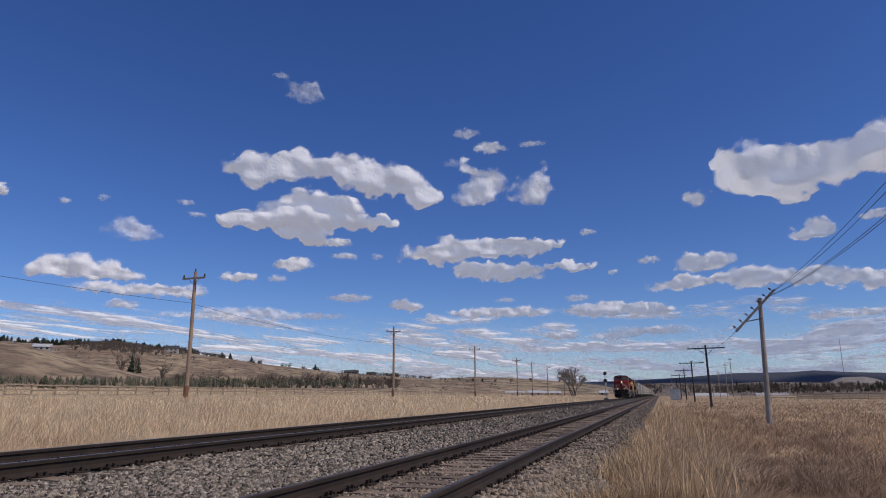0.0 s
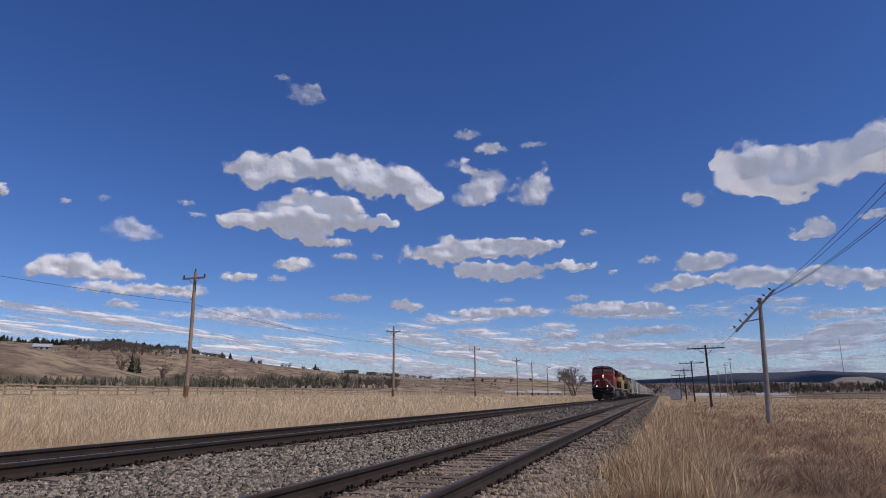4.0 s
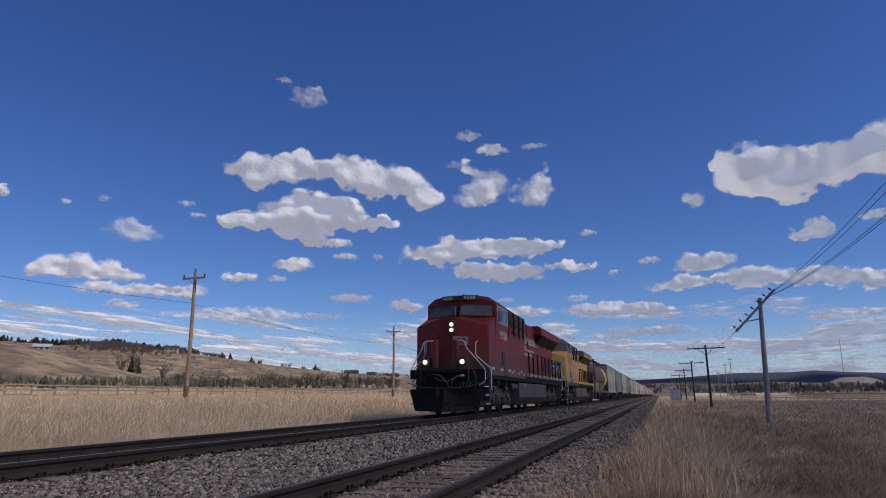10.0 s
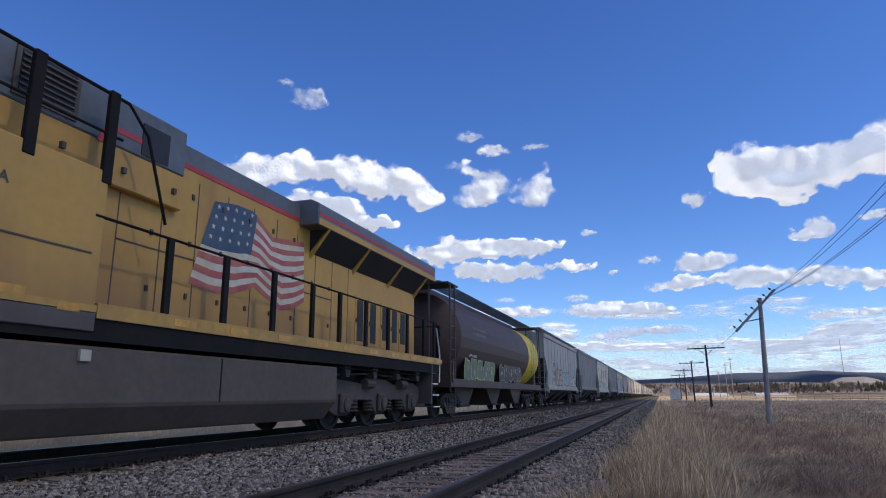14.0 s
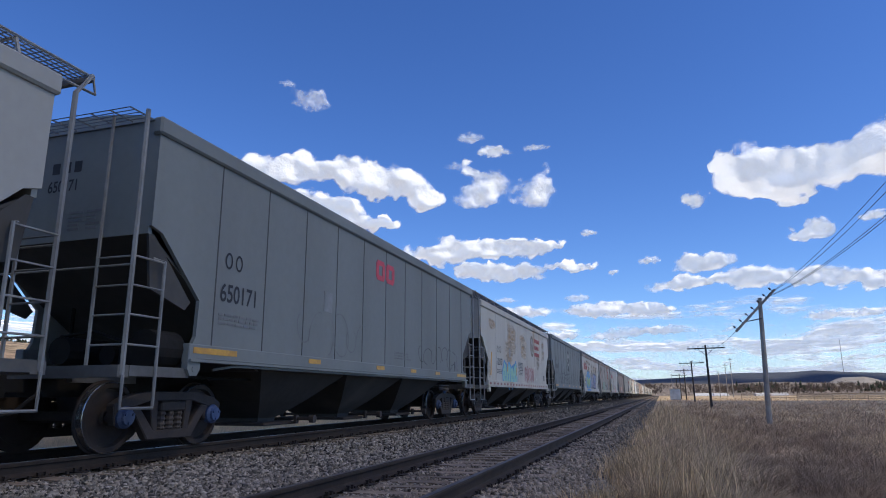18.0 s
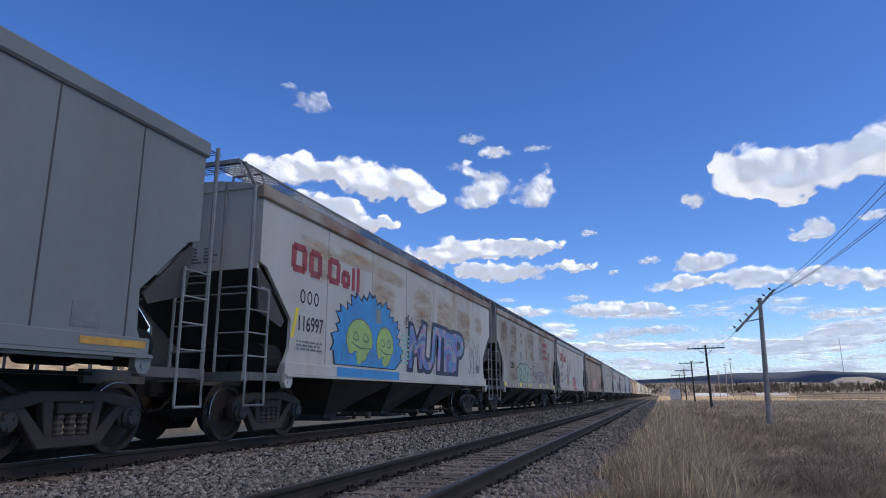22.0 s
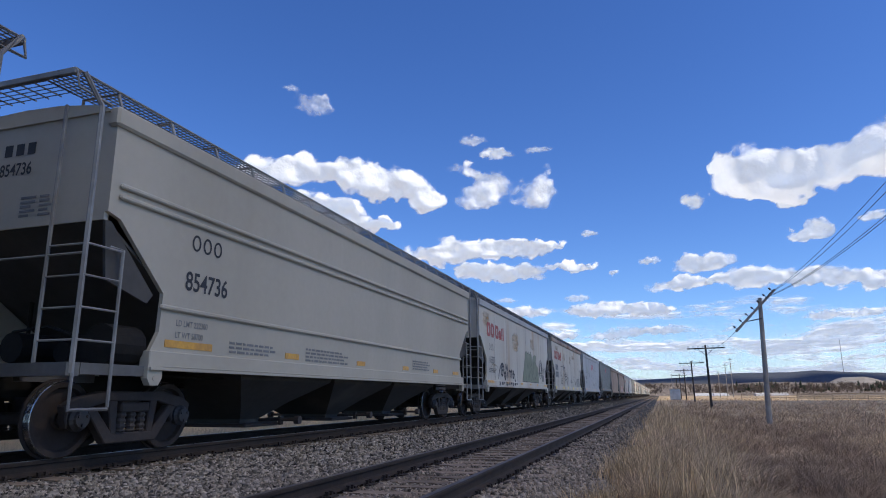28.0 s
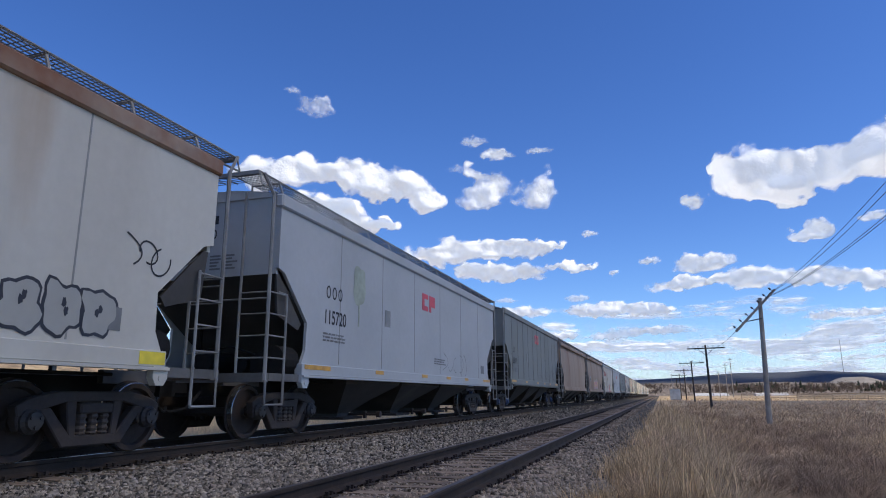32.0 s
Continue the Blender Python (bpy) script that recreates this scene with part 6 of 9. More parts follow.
def spray_blend(name, hues):
    """Sprayed colours that run into one another."""
    m = mat(name, hues[0], rough=0.5, bump=0)
    N, K = m.node_tree.nodes, m.node_tree.links
    co, n, ra = (N.new("ShaderNode" + k) for k in ("TexCoord", "TexNoise", "ValToRGB"))
    K.new(co.outputs["Object"], n.inputs["Vector"])
    n.inputs["Scale"].default_value, n.inputs["Detail"].default_value, n.inputs["Distortion"].default_value = 1.3, 2.0, 0.9
    e = ra.color_ramp.elements
    while len(e) < len(hues):
        e.new(0.5)
    for k, c in enumerate(hues):
        e[k].position, e[k].color = 0.3 + 0.4 * k / (len(hues) - 1), (*c, 1)
    K.new(n.outputs[0], ra.inputs[0])
    K.new(ra.outputs[0], N["Principled BSDF"].inputs["Base Color"])
    return m


G_BLEND = spray_blend("spray_violet_blend", [(0.30, 0.05, 0.10), (0.13, 0.10, 0.30), (0.09, 0.25, 0.37), (0.16, 0.14, 0.36), (0.42, 0.25, 0.26), (0.12, 0.34, 0.38), (0.11, 0.08, 0.25)])
G_FADED = spray_blend("spray_faded_pink", [(0.20, 0.06, 0.07), (0.46, 0.33, 0.31), (0.28, 0.11, 0.11), (0.50, 0.40, 0.36), (0.34, 0.17, 0.15), (0.47, 0.36, 0.32)])
G_NAVY = mat("spray_navy", (0.016, 0.02, 0.05), rough=0.55, bump=0)
G_PLATE = mat("grey_patch", (0.24, 0.245, 0.24), rough=0.6, bump=0)


def tape(root, ln, kind, x=1.608, up=0.0):
    """Reflective strips along the side sill."""
    if kind == "amber":
        for y, w in ((1.1, 1.0), (4.3, 0.45), (7.4, 0.45), (9.6, 0.4), (11.6, 0.4), (ln - 2.1, 1.0)):
            part("reflector", box(B(), x, x + 0.004, y, y + w, 1.20 + up, 1.285 + up), M_YELLOW_TAPE, root)
    elif kind == "yellow":
        for y, w in ((0.95, 0.45), (4.25, 0.45), (6.7, 0.4), (9.6, 0.45), (11.8, 0.4), (ln - 1.5, 0.45)):
            part("reflector", box(B(), x, x + 0.004, y if y > 1 else 1.05, y + w, 1.12, 1.28), M_BRIGHT_TAPE, root)
    elif kind == "checked":
        red, white = B(), B()
        y = 1.15
        k = 0
        while y < ln - 1.4:
            box(white if k % 2 else red, x, x + 0.004, y, y + 0.3, 1.14, 1.22)
            y += 0.3
            k += 1
        part("reflector", red, M_RED_TAPE, root)
        part("reflector", white, M_WHITE_TAPE, root)


def ovals(y, z, w, n, h, x, material, root, gap=0.07):
    """A mark drawn as plain upright rings."""
    for k in range(n):
        cy, cz = y + w / 2 + k * (w + gap), z + h / 2
        bm = B()
        out = [(x, cy + math.cos(a * math.tau / 20) * w / 2, cz + math.sin(a * math.tau / 20) * h / 2) for a in range(20)]
        inn = [(x, cy + math.cos(a * math.tau / 20) * w * 0.31, cz + math.sin(a * math.tau / 20) * h * 0.36) for a in range(20)]
        o, i = [bm.verts.new(v) for v in out], [bm.verts.new(v) for v in inn]
        for a in range(20):
            bm.faces.new((o[a], o[(a + 1) % 20], i[(a + 1) % 20], i[a]))
        part("marking", bm, material, root)


def side_words(root, y, z, size, mark, number, x=1.556, ink=None, tall=0.33):
    """Owner's mark as bars, the car number lettered under it, load data in fine print."""
    ovals(y + 0.08, z + 0.5, size * 0.62, mark, tall * 0.8, x, ink or M_INK, root)
    letters(number, tall * 0.85, (x, y, z), ink or M_INK, root)
    fine_print(y, z - 0.22, 1.1, 3, x, M_INK_GREY, root, int(number) % 97)


def red_name(root, y=1.14, z=2.95):
    """The faded red name, as plain blocks of its letters' sizes, stepping along the sheet."""
    for dy, w, h in ((0, 0.55, 0.54), (0.64, 0.50, 0.54), (1.38, 0.55, 0.54), (2.0, 0.40, 0.38), (2.49, 0.14, 0.5), (2.73, 0.14, 0.54)):
        part("painted_block", hollow(B(), y + dy, z, w, h, 0.165, 1.551, 1.557), G_BRICK, root)


def badge(root, y, z, rw, rh, material, text=True):
    bm = B()
    ring = [(y + math.cos(k * math.tau / 28) * rw, z + math.sin(k * math.tau / 28) * rh) for k in range(28)]
    flat_shape(bm, ring, 1.556)
    b = part("round_badge", bm, material, root)
    bm = B()
    flat_shape(bm, [(y + (p - y) * 0.72, z + (q - z) * 0.72) for p, q in ring], 1.559)
    part("inner_field", bm, P_PALE, b)
    bm = B()
    flat_shape(bm, lump(random.Random(4), y, z - rh * 0.12, rw * 0.4, rh * 0.35, 0.2), 1.562)
    part("emblem", bm, material, b)
    if text:
        for k, w in enumerate((1.5, 1.2, 1.35)):
            bars(y + rw + 0.15, z + 0.25 - k * 0.36, [w * 0.15] * 6, 0.2, 1.556, G_BRICK, root, name="painted_name", gap=0.05)
    return b


def rust_patches(root, spots, seed, material=None):
    """Stains with ragged soft rims: the mesh holds how deep the stain lies, the material breaks it up."""
    for y, z, w, h in spots:
        verts, faces, deep = [(1.553, y, z)], [], [1.0]
        for ring, d in ((0.78, 0.9), (1.2, 0.0)):
            for k in range(24):
                a = k * math.tau / 24
                sq = (abs(math.cos(a)) ** 4 + abs(math.sin(a)) ** 4) ** -0.25
                verts.append((1.553, y + math.cos(a) * w * ring * sq, z + math.sin(a) * h * ring * sq))
                deep.append(d)
        for k in range(24):
            n = (k + 1) % 24
            faces += [(0, 1 + k, 1 + n), (1 + k, 25 + k, 25 + n), (1 + k, 25 + n, 1 + n)]
        ob = arrays("rust_patch", verts, faces, material or G_RUST, root)
        ob.data.attributes.new("stain", "FLOAT", "POINT").data.foreach_set("value", np.array(deep, np.float32))
        ob["label"] = "rust stain bled through the paint"


def car_data(root, ln, seed):
    """Small plates and fine print near the far end."""
    part("data_plate", box(B(), 1.551, 1.558, ln - 2.2, ln - 1.8, 1.5, 1.78), M_INK_GREY, root)
    fine_print(8.6, 1.75, 1.2, 3, 1.556, M_INK_GREY, root, seed)
    bm = B()
    box(bm, 1.551, 1.556, 4.9, 5.25, 2.35, 2.75)
    box(bm, 1.556, 1.559, 4.93, 5.22, 2.38, 2.72)
    part("class_plate", bm, G_PLATE, root)


def add(root, a):
    root.location = (0, LEAD + a, 0)
    MOVING.append((root, a))
    return root


# A: oxide brown tank-like hopper, its far end sprayed yellow
def cylinder_car(ln=16.35):
    root = tagged(empty("hopper_car"), "brown cylindrical grain hopper with yellow sprayed end and graffiti", "hopper car", "covered hopper cars of the train")
    n = 28
    sect = []
    for k in range(n):
        a = k * math.tau / n
        sect.append((1.6 * math.cos(a), 2.65 + 1.55 * math.sin(a)))
    for name, y0, y1, material in (("barrel", 0.9, 12.9, P_BROWN), ("yellow_end", 12.9, ln - 0.75, G_YELLOW)):
        bm = B()
        prism(bm, sect, "y", y0, y1)
        part(name, bm, material, root, smooth=False)
    for y0, dy in ((0.9, -0.35), (ln - 0.75, 0.3)):
        bm = B()
        a = [bm.verts.new((x, y0, z)) for x, z in sect]
        b = [bm.verts.new((x * 0.7, y0 + dy, 2.65 + (z - 2.65) * 0.7)) for x, z in sect]
        for k in range(n):
            bm.faces.new((a[k], a[(k + 1) % n], b[(k + 1) % n], b[k]))
        bm.faces.new(b)
        bmesh.ops.recalc_face_normals(bm, faces=bm.faces[:])
        part("domed_end", bm, P_BROWN if dy < 0 else G_YELLOW, root, smooth=True)
    for s in (-1, 1):
        part("side_sill", bevelled(box(B(), *sorted((s * 1.42, s * 1.56)), 0.1, ln - 0.1, 0.98, 1.25), 0.015), P_BROWN, root)
        part("running_board", grating(-0.3, ln + 0.3, *sorted((s * 0.5, s * 1.25)), 4.36), M_GRATE, root)
    part("hatch_cover", bevelled(box(B(), -0.3, 0.3, 1.2, ln - 1.2, 4.15, 4.42), 0.04), P_BROWN, root)
    for e in (0, 1):
        def Y(v):
            return ln - v if e else v
        part("end_platform", box(B(), -1.55, 1.55, *sorted((Y(-0.15), Y(0.75))), 0.98, 1.12), P_BROWN, root)
        part("saddle", box(B(), -1.35, 1.35, *sorted((Y(0.75), Y(1.0))), 1.1, 1.9), P_BROWN, root)
        for s in (-1, 1):
            bm = B()
            for yy in (Y(-0.1), Y(0.42)):
                tube(bm, [(s * 1.52, yy, 1.0), (s * 1.52, yy, 4.3)], 0.03, 6)
            for k in range(8):
                tube(bm, [(s * 1.52, Y(-0.1), 1.4 + k * 0.38), (s * 1.52, Y(0.42), 1.4 + k * 0.38)], 0.014, 5)
            tube(bm, [(s * 1.52, Y(-0.1), 1.0), (s * 1.52, Y(-0.1), 0.55), (s * 1.52, Y(0.4), 0.55), (s * 1.52, Y(0.4), 1.0)], 0.02, 5)
            part("ladder", bm, P_BROWN, root)
            bm = B()
            tube(bm, [(s * 0.8, Y(-0.1), 1.0), (s * 0.8, Y(-0.1), 4.3)], 0.03, 6)
            part("end_post", bm, P_BROWN, root)
        part("roof_platform", box(B(), -1.5, 1.5, *sorted((Y(-0.2), Y(0.9))), 4.28, 4.33), P_BROWN, root)
        coupler(root, Y(-0.05), 1 if e else -1)
        truck(root, Y(1.36))
    for k in range(3):
        yc = 3.6 + k * 4.55
        bm = B()
        prism(bm, [(yc - 1.7, 1.3), (yc + 1.7, 1.3), (yc + 0.5, 0.4), (yc - 0.5, 0.4)], "x", -0.9, 0.9)
        bay = part("hopper_bay", bm, P_BROWN, root)
        part("outlet_gate", box(B(), -0.95, 0.95, yc - 0.6, yc + 0.6, 0.32, 0.4), M_TRUCK, bay)
    bubble_tag(root, 1.7, 1.62, 4.4, 0.85, 5, G_MOSS, G_GREEN, G_LILAC, 31, x=1.45, rim=0.05)
    bubble_tag(root, 6.9, 1.66, 4.6, 0.75, 5, P_BROWN, G_LILAC, G_LILAC, 32, x=1.45, rim=0.04)
    letters("391691", 0.3, (1.5, 2.2, 2.05), G_WHITE, root)
    fine_print(2.4, 3.0, 2.6, 3, 1.58, M_INK_GREY, root, 9, 0.09)
    scrawl(root, 13.0, 1.7, 2.3, 1.9, 4, G_MOSS, 33, x=1.615, thick=0.07)
    return root


add(cylinder_car(), 45.1)

CAR_B = add(hopper("hopper_car", "pale grey covered hopper with bubble graffiti along the sill", 16.1, P_PALE, seams=True), 62.9)
side_words(CAR_B, 3.22, 1.93, 0.33, 3, "124372")
tag_word(CAR_B, "URGE", 4.38, 1.36, 2.85, 0.96, G_SAND, G_SMOKE, 41, fat=0.07, rim=0.09, lean=0.1, flare=0.2)
tag_word(CAR_B, "BOSH", 7.3, 1.36, 2.95, 0.9, G_SKY, G_DARK, 43, fat=0.085, rim=0.06, flare=0.1)
tag_word(CAR_B, "FLUKE", 11.65, 1.36, 2.25, 0.62, G_WHITE, G_DARK, 44, fat=0.04, rim=0.045)
letters("URGE", 0.16, (1.612, 3.45, 1.12), G_WHITE, CAR_B, name="graffiti")
strokes(CAR_B, [[(10.55, 2.05), (10.6, 2.3), (10.7, 2.1)], [(10.75, 2.3), (10.8, 2.1), (10.95, 2.32)]], M_INK_GREY, 0.02)
tape(CAR_B, 16.1, "amber")
car_data(CAR_B, 16.1, 3)

CAR_C = add(hopper("hopper_car", "plain grey covered hopper with a small red painted mark", 15.85, P_GREY, walkway=False, seams=True, cap=M_CAP_BRIGHT), 80.3)
side_words(CAR_C, 1.66, 2.13, 0.3, 2, "650171")
bm = B()
hollow(bm, 7.4, 3.42, 0.52, 0.48, 0.15, 1.551, 1.558)
hollow(bm, 8.0, 3.42, 0.52, 0.48, 0.15, 1.551, 1.558)
part("red_mark", bm, G_RED, CAR_C)
tape(CAR_C, 15.85, "amber", up=0.11)
car_data(CAR_C, 15.85, 4)
scrawl(CAR_C, 10.3, 1.5, 3.6, 0.7, 7, M_SEAM, 45, thick=0.02)

CAR_D = add(hopper("hopper_car", "white covered hopper with tan stains, teal and red graffiti", 15.95, P_WHITE), 97.2)
side_words(CAR_D, 2.6, 1.95, 0.32, 3, "122187")
bubble_tag(CAR_D, 3.65, 1.58, 2.85, 0.88, 4, G_TEAL, G_BLUE, None, 46, rim=0.11)
for y, z, h in ((1.5, 1.48, 0.92), (4.45, 1.72, 0.32), (6.35, 1.6, 0.36)):
    part("yellow_stripe", prism(B(), [(y, z), (y + 0.1, z), (y + 0.1 + h * 0.2, z + h), (y + h * 0.2, z + h)], "x", 1.551, 1.568), M_YELLOW_TAPE, CAR_D)
bubble_tag(CAR_D, 8.35, 1.72, 2.5, 0.72, 5, G_FADED, G_FADED, None, 47, rim=0.02)
scrawl(CAR_D, 8.4, 1.5, 2.4, 0.6, 5, G_BRICK, 47, thick=0.03, x=1.5645)
part("notice_frame", hollow(B(), 7.0, 1.86, 0.95, 0.36, 0.03, 1.551, 1.556), M_INK, CAR_D)
fine_print(7.08, 2.12, 0.8, 4, 1.556, M_INK_GREY, CAR_D, 61)
fine_print(6.95, 1.78, 1.0, 3, 1.556, M_INK_GREY, CAR_D, 62)
scrawl(CAR_D, 11.0, 1.4, 0.8, 0.8, 2, G_WHITE, 147, thick=0.05)
badge(CAR_D, 10.55, 3.2, 0.48, 0.55, G_BRONZE)
rust_patches(CAR_D, [(1.9, 3.5, 0.5, 0.2), (5.6, 3.2, 0.9, 0.6), (5.0, 2.6, 0.7, 0.5), (8.2, 3.0, 0.7, 0.6), (8.0, 3.3, 0.6, 0.25), (12.2, 2.5, 0.4, 0.45), (13.9, 3.2, 0.35, 0.6), (1.4, 1.7, 0.12, 0.35)], 5)
tape(CAR_D, 15.95, "checked")
car_data(CAR_D, 15.95, 5)

CAR_E = add(hopper("hopper_car", "plain grey covered hopper with a dark round badge and scrawls", 15.85, P_GREY, walkway=False, seams=True), 114.35)
side_words(CAR_E, 1.56, 2.43, 0.3, 2, "651291")
badge(CAR_E, 7.82, 3.22, 0.62, 0.62, M_SEAM, text=False)
hooks = []
for k, y in enumerate((3.3, 4.15, 5.0, 5.75, 6.6, 7.35)):
    t = 2.28 + 0.04 * (k % 3)
    hooks.append([(y - 0.1, t - 0.16), (y + 0.35, t - 0.2), (y + 0.62, t - 0.05), (y + 0.8, t + 0.1)])
    hooks.append([(y + 0.62, t - 0.08), (y + 0.3, t - 0.42), (y + (0.62 if k % 2 else 0.3), 1.84), (y + 0.45, 1.6), (y + 0.5, 1.36)])
    hooks.append([(y + 0.05, 1.85 - 0.1 * (k % 2)), (y + 0.3, 1.9), (y + (0.1 if k % 3 else 0.5), 1.62), (y + 0.2, 1.4)])
strokes(CAR_E, hooks, M_INK, 0.045)
strokes(CAR_E, [[(c - 0.28, 1.5), (c - 0.3, 1.9), (c - 0.12, 2.25), (c + 0.12, 2.28), (c + 0.26, 2.0), (c + 0.2, 1.6), (c - 0.02, 1.45)] for c in (9.2, 9.75, 10.25, 10.8)]
        + [[(9.15, 1.8), (9.3, 2.0), (9.2, 1.7)], [(9.7, 1.75), (9.8, 2.05)], [(10.7, 1.8), (10.95, 1.85)], [(10.82, 1.7), (10.84, 1.95)]], M_INK, 0.03)
part("badge_ribbon", prism(B(), [(7.35, 2.52), (7.5, 2.40), (8.1, 2.40), (8.28, 2.54), (8.1, 2.62), (7.5, 2.60)], "x", 1.551, 1.556), M_SEAM, CAR_E)
tape(CAR_E, 15.85, "amber", up=0.11)
car_data(CAR_E, 15.85, 6)

CAR_F = add(hopper("hopper_car", "stained white covered hopper with large blue and purple graffiti", 16.0, P_WHITE, chord=P_CHORD), 131.4)
red_name(CAR_F)
side_words(CAR_F, 1.42, 1.9, 0.3, 3, "116997")
r0 = random.Random(77)
fringe = []
for k in range(78):
    a = math.pi * (1.02 - 1.04 * k / 77)
    reach = 1.0 + 0.055 * math.sin(k * 1.57) + 0.05 * math.sin(k * 0.53) + r0.uniform(-0.012, 0.012)
    fringe.append((4.68 + 1.78 * math.cos(a) * reach, 1.62 + 1.28 * max(0.0, math.sin(a)) ** 0.75 * reach))
fringe += [(6.35, 1.5), (6.1, 1.36), (2.95, 1.36)]
bm = B()
flat_shape(bm, scaled(fringe, 4.68, 1.9, 1, 0.07), 1.5545)
blob = part("graffiti", bm, G_DARK, CAR_F, "bright blue sprayed blob with two green shapes")
bm = B()
flat_shape(bm, fringe, 1.557)
part("fill", bm, G_BLUE, blob)
part("lower_fill", box(B(), 1.6065, 1.609, 2.95, 6.3, 1.1, 1.29), G_BLUE, blob)
for cy, cz, w, h in ((4.1, 1.9, 0.66, 0.46), (5.5, 1.85, 0.5, 0.46)):
    head = [(cy + w * math.cos(a), cz + h * math.sin(a) * (1 if math.sin(a) > 0 else 0.75 + 0.25 * math.cos(5 * a))) for a in (k * math.tau / 28 for k in range(28))]
    bm = B()
    flat_shape(bm, scaled(head, cy, cz, 1, 0.03), 1.5595)
    rim_part = part("shape_outline", bm, G_MOSS, blob)
    bm = B()
    flat_shape(bm, head, 1.562)
    part("shape_fill", bm, G_GREEN, rim_part)
    part("drip", prism(B(), [(cy - 0.2, cz - h * 0.6), (cy + 0.15, cz - h * 0.6), (cy + 0.05, 1.4), (cy - 0.12, 1.4)], "x", 1.5615, 1.5635), G_GREEN, rim_part)
    strokes(blob, [[(cy + d - 0.2 * w, cz + 0.1 * h), (cy + d, cz + 0.4 * h), (cy + d + 0.24 * w, cz + 0.1 * h), (cy + d, cz), (cy + d - 0.2 * w, cz + 0.1 * h)] for d in (-0.36 * w, 0.4 * w)]
            + [[(cy - 0.7 * w, cz - 0.1 * h), (cy - 0.3 * w, cz - 0.25 * h), (cy + 0.1 * w, cz - 0.35 * h), (cy + 0.8 * w, cz - 0.3 * h)]], G_MOSS, 0.028, 1.5655)
streaks = B()
for k in range(34):
    y, z = 3.2 + 3.0 * r0.random(), 1.42 + 0.2 * r0.random()
    box(streaks, 1.5605, 1.5612, y, y + 0.025, z, z + r0.uniform(0.1, 0.32))
part("spray_streaks", streaks, G_PURPLE, blob)
tag_word(CAR_F, "MUTIP", 7.15, 1.42, 4.95, 1.2, G_BLEND, G_NAVY, 51, fat=0.035, rim=0.12, lean=0.12, flare=-0.1)
strokes(CAR_F, [[(6.75, 2.55), (6.9, 2.75), (6.85, 2.5), (7.05, 2.8), (7.1, 2.5), (7.3, 2.75), (7.35, 2.55)], [(6.8, 2.45), (7.4, 2.5)]], M_INK, 0.03)
fine_print(6.55, 2.2, 0.75, 7, 1.556, G_TEAL, CAR_F, 78, 0.06)
scrawl(CAR_F, 12.7, 1.5, 1.6, 1.1, 6, M_INK, 52)
rust_patches(CAR_F, [(8.2, 3.05, 0.75, 0.62), (8.3, 2.75, 0.6, 0.25), (10.2, 3.1, 0.8, 0.55), (12.3, 2.95, 0.8, 0.6), (12.4, 3.2, 0.6, 0.3), (14.2, 3.2, 0.5, 0.3), (5.8, 3.6, 0.9, 0.16), (3.9, 3.65, 0.9, 0.16), (5.4, 3.0, 0.7, 0.35), (2.2, 3.3, 0.7, 0.4)], 7)
part("yellow_stripe", prism(B(), [(1.22, 1.75), (1.32, 1.75), (1.48, 2.3), (1.38, 2.3)], "x", 1.551, 1.556), G_YELLOW, CAR_F)
car_data(CAR_F, 16.0, 7)

CAR_G = add(hopper("hopper_car", "rust-blotched white covered hopper with outline graffiti", 15.9, P_RUSTY, chord=P_CHORD), 148.4)
side_words(CAR_G, 2.42, 1.9, 0.3, 3, "122082")
domes(CAR_G, ((4.22, 1.98), (4.72, 2.16), (5.1, 2.2), (5.5, 2.16), (5.9, 2.24), (6.42, 2.2), (6.85, 2.08)), 1.37, 0.29, G_MINT, G_FOREST, rim=0.055)
strokes(CAR_G, [[(4.4, 1.78), (4.55, 1.92), (4.85, 1.9), (4.95, 1.72), (4.7, 1.62), (4.5, 1.5), (4.75, 1.42), (5.0, 1.5)], [(5.3, 1.4), (5.32, 1.75), (5.42, 2.0)],
                [(5.5, 1.42), (5.55, 1.62), (5.7, 1.6), (5.72, 1.42)], [(5.75, 1.95), (5.9, 2.05), (5.95, 1.85), (5.75, 1.75)], [(6.2, 1.5), (6.35, 1.72), (6.6, 1.75), (6.45, 1.5), (6.25, 1.42)],
                [(6.5, 1.95), (6.55, 1.7), (6.7, 1.9)], [(4.05, 1.55), (4.2, 1.7), (4.3, 1.55), (4.15, 1.48)]], G_FOREST, 0.045, 1.571)
part("graffiti_foot", prism(B(), [(3.85, 1.28), (7.2, 1.28), (7.05, 1.1), (4.05, 1.1)], "x", 1.6065, 1.609), G_MINT, CAR_G)
for a, b in ((4.5, 4.9), (5.1, 5.5), (6.0, 6.3), (6.75, 7.1)):
    part("graffiti_foot", prism(B(), [(a, 1.12), (b, 1.12), ((a + b) / 2, 1.27)], "x", 1.610, 1.6115), G_FOREST, CAR_G)
strokes(CAR_G, [[(8.0, 2.2), (7.98, 2.45), (8.2, 2.55), (8.4, 2.42), (8.36, 2.2)], [(7.8, 1.9), (7.8, 2.15), (8.15, 2.2), (8.6, 2.15), (8.65, 1.95)], [(7.85, 1.38), (7.82, 1.75), (8.1, 1.9), (8.2, 1.6), (8.3, 1.9)],
                [(8.5, 1.4), (8.55, 1.8), (8.6, 1.95)], [(8.6, 1.95), (8.8, 1.85), (8.62, 1.72), (8.8, 1.62), (8.6, 1.5), (8.72, 1.4)], [(7.9, 1.38), (8.5, 1.38)]], M_INK, 0.04)
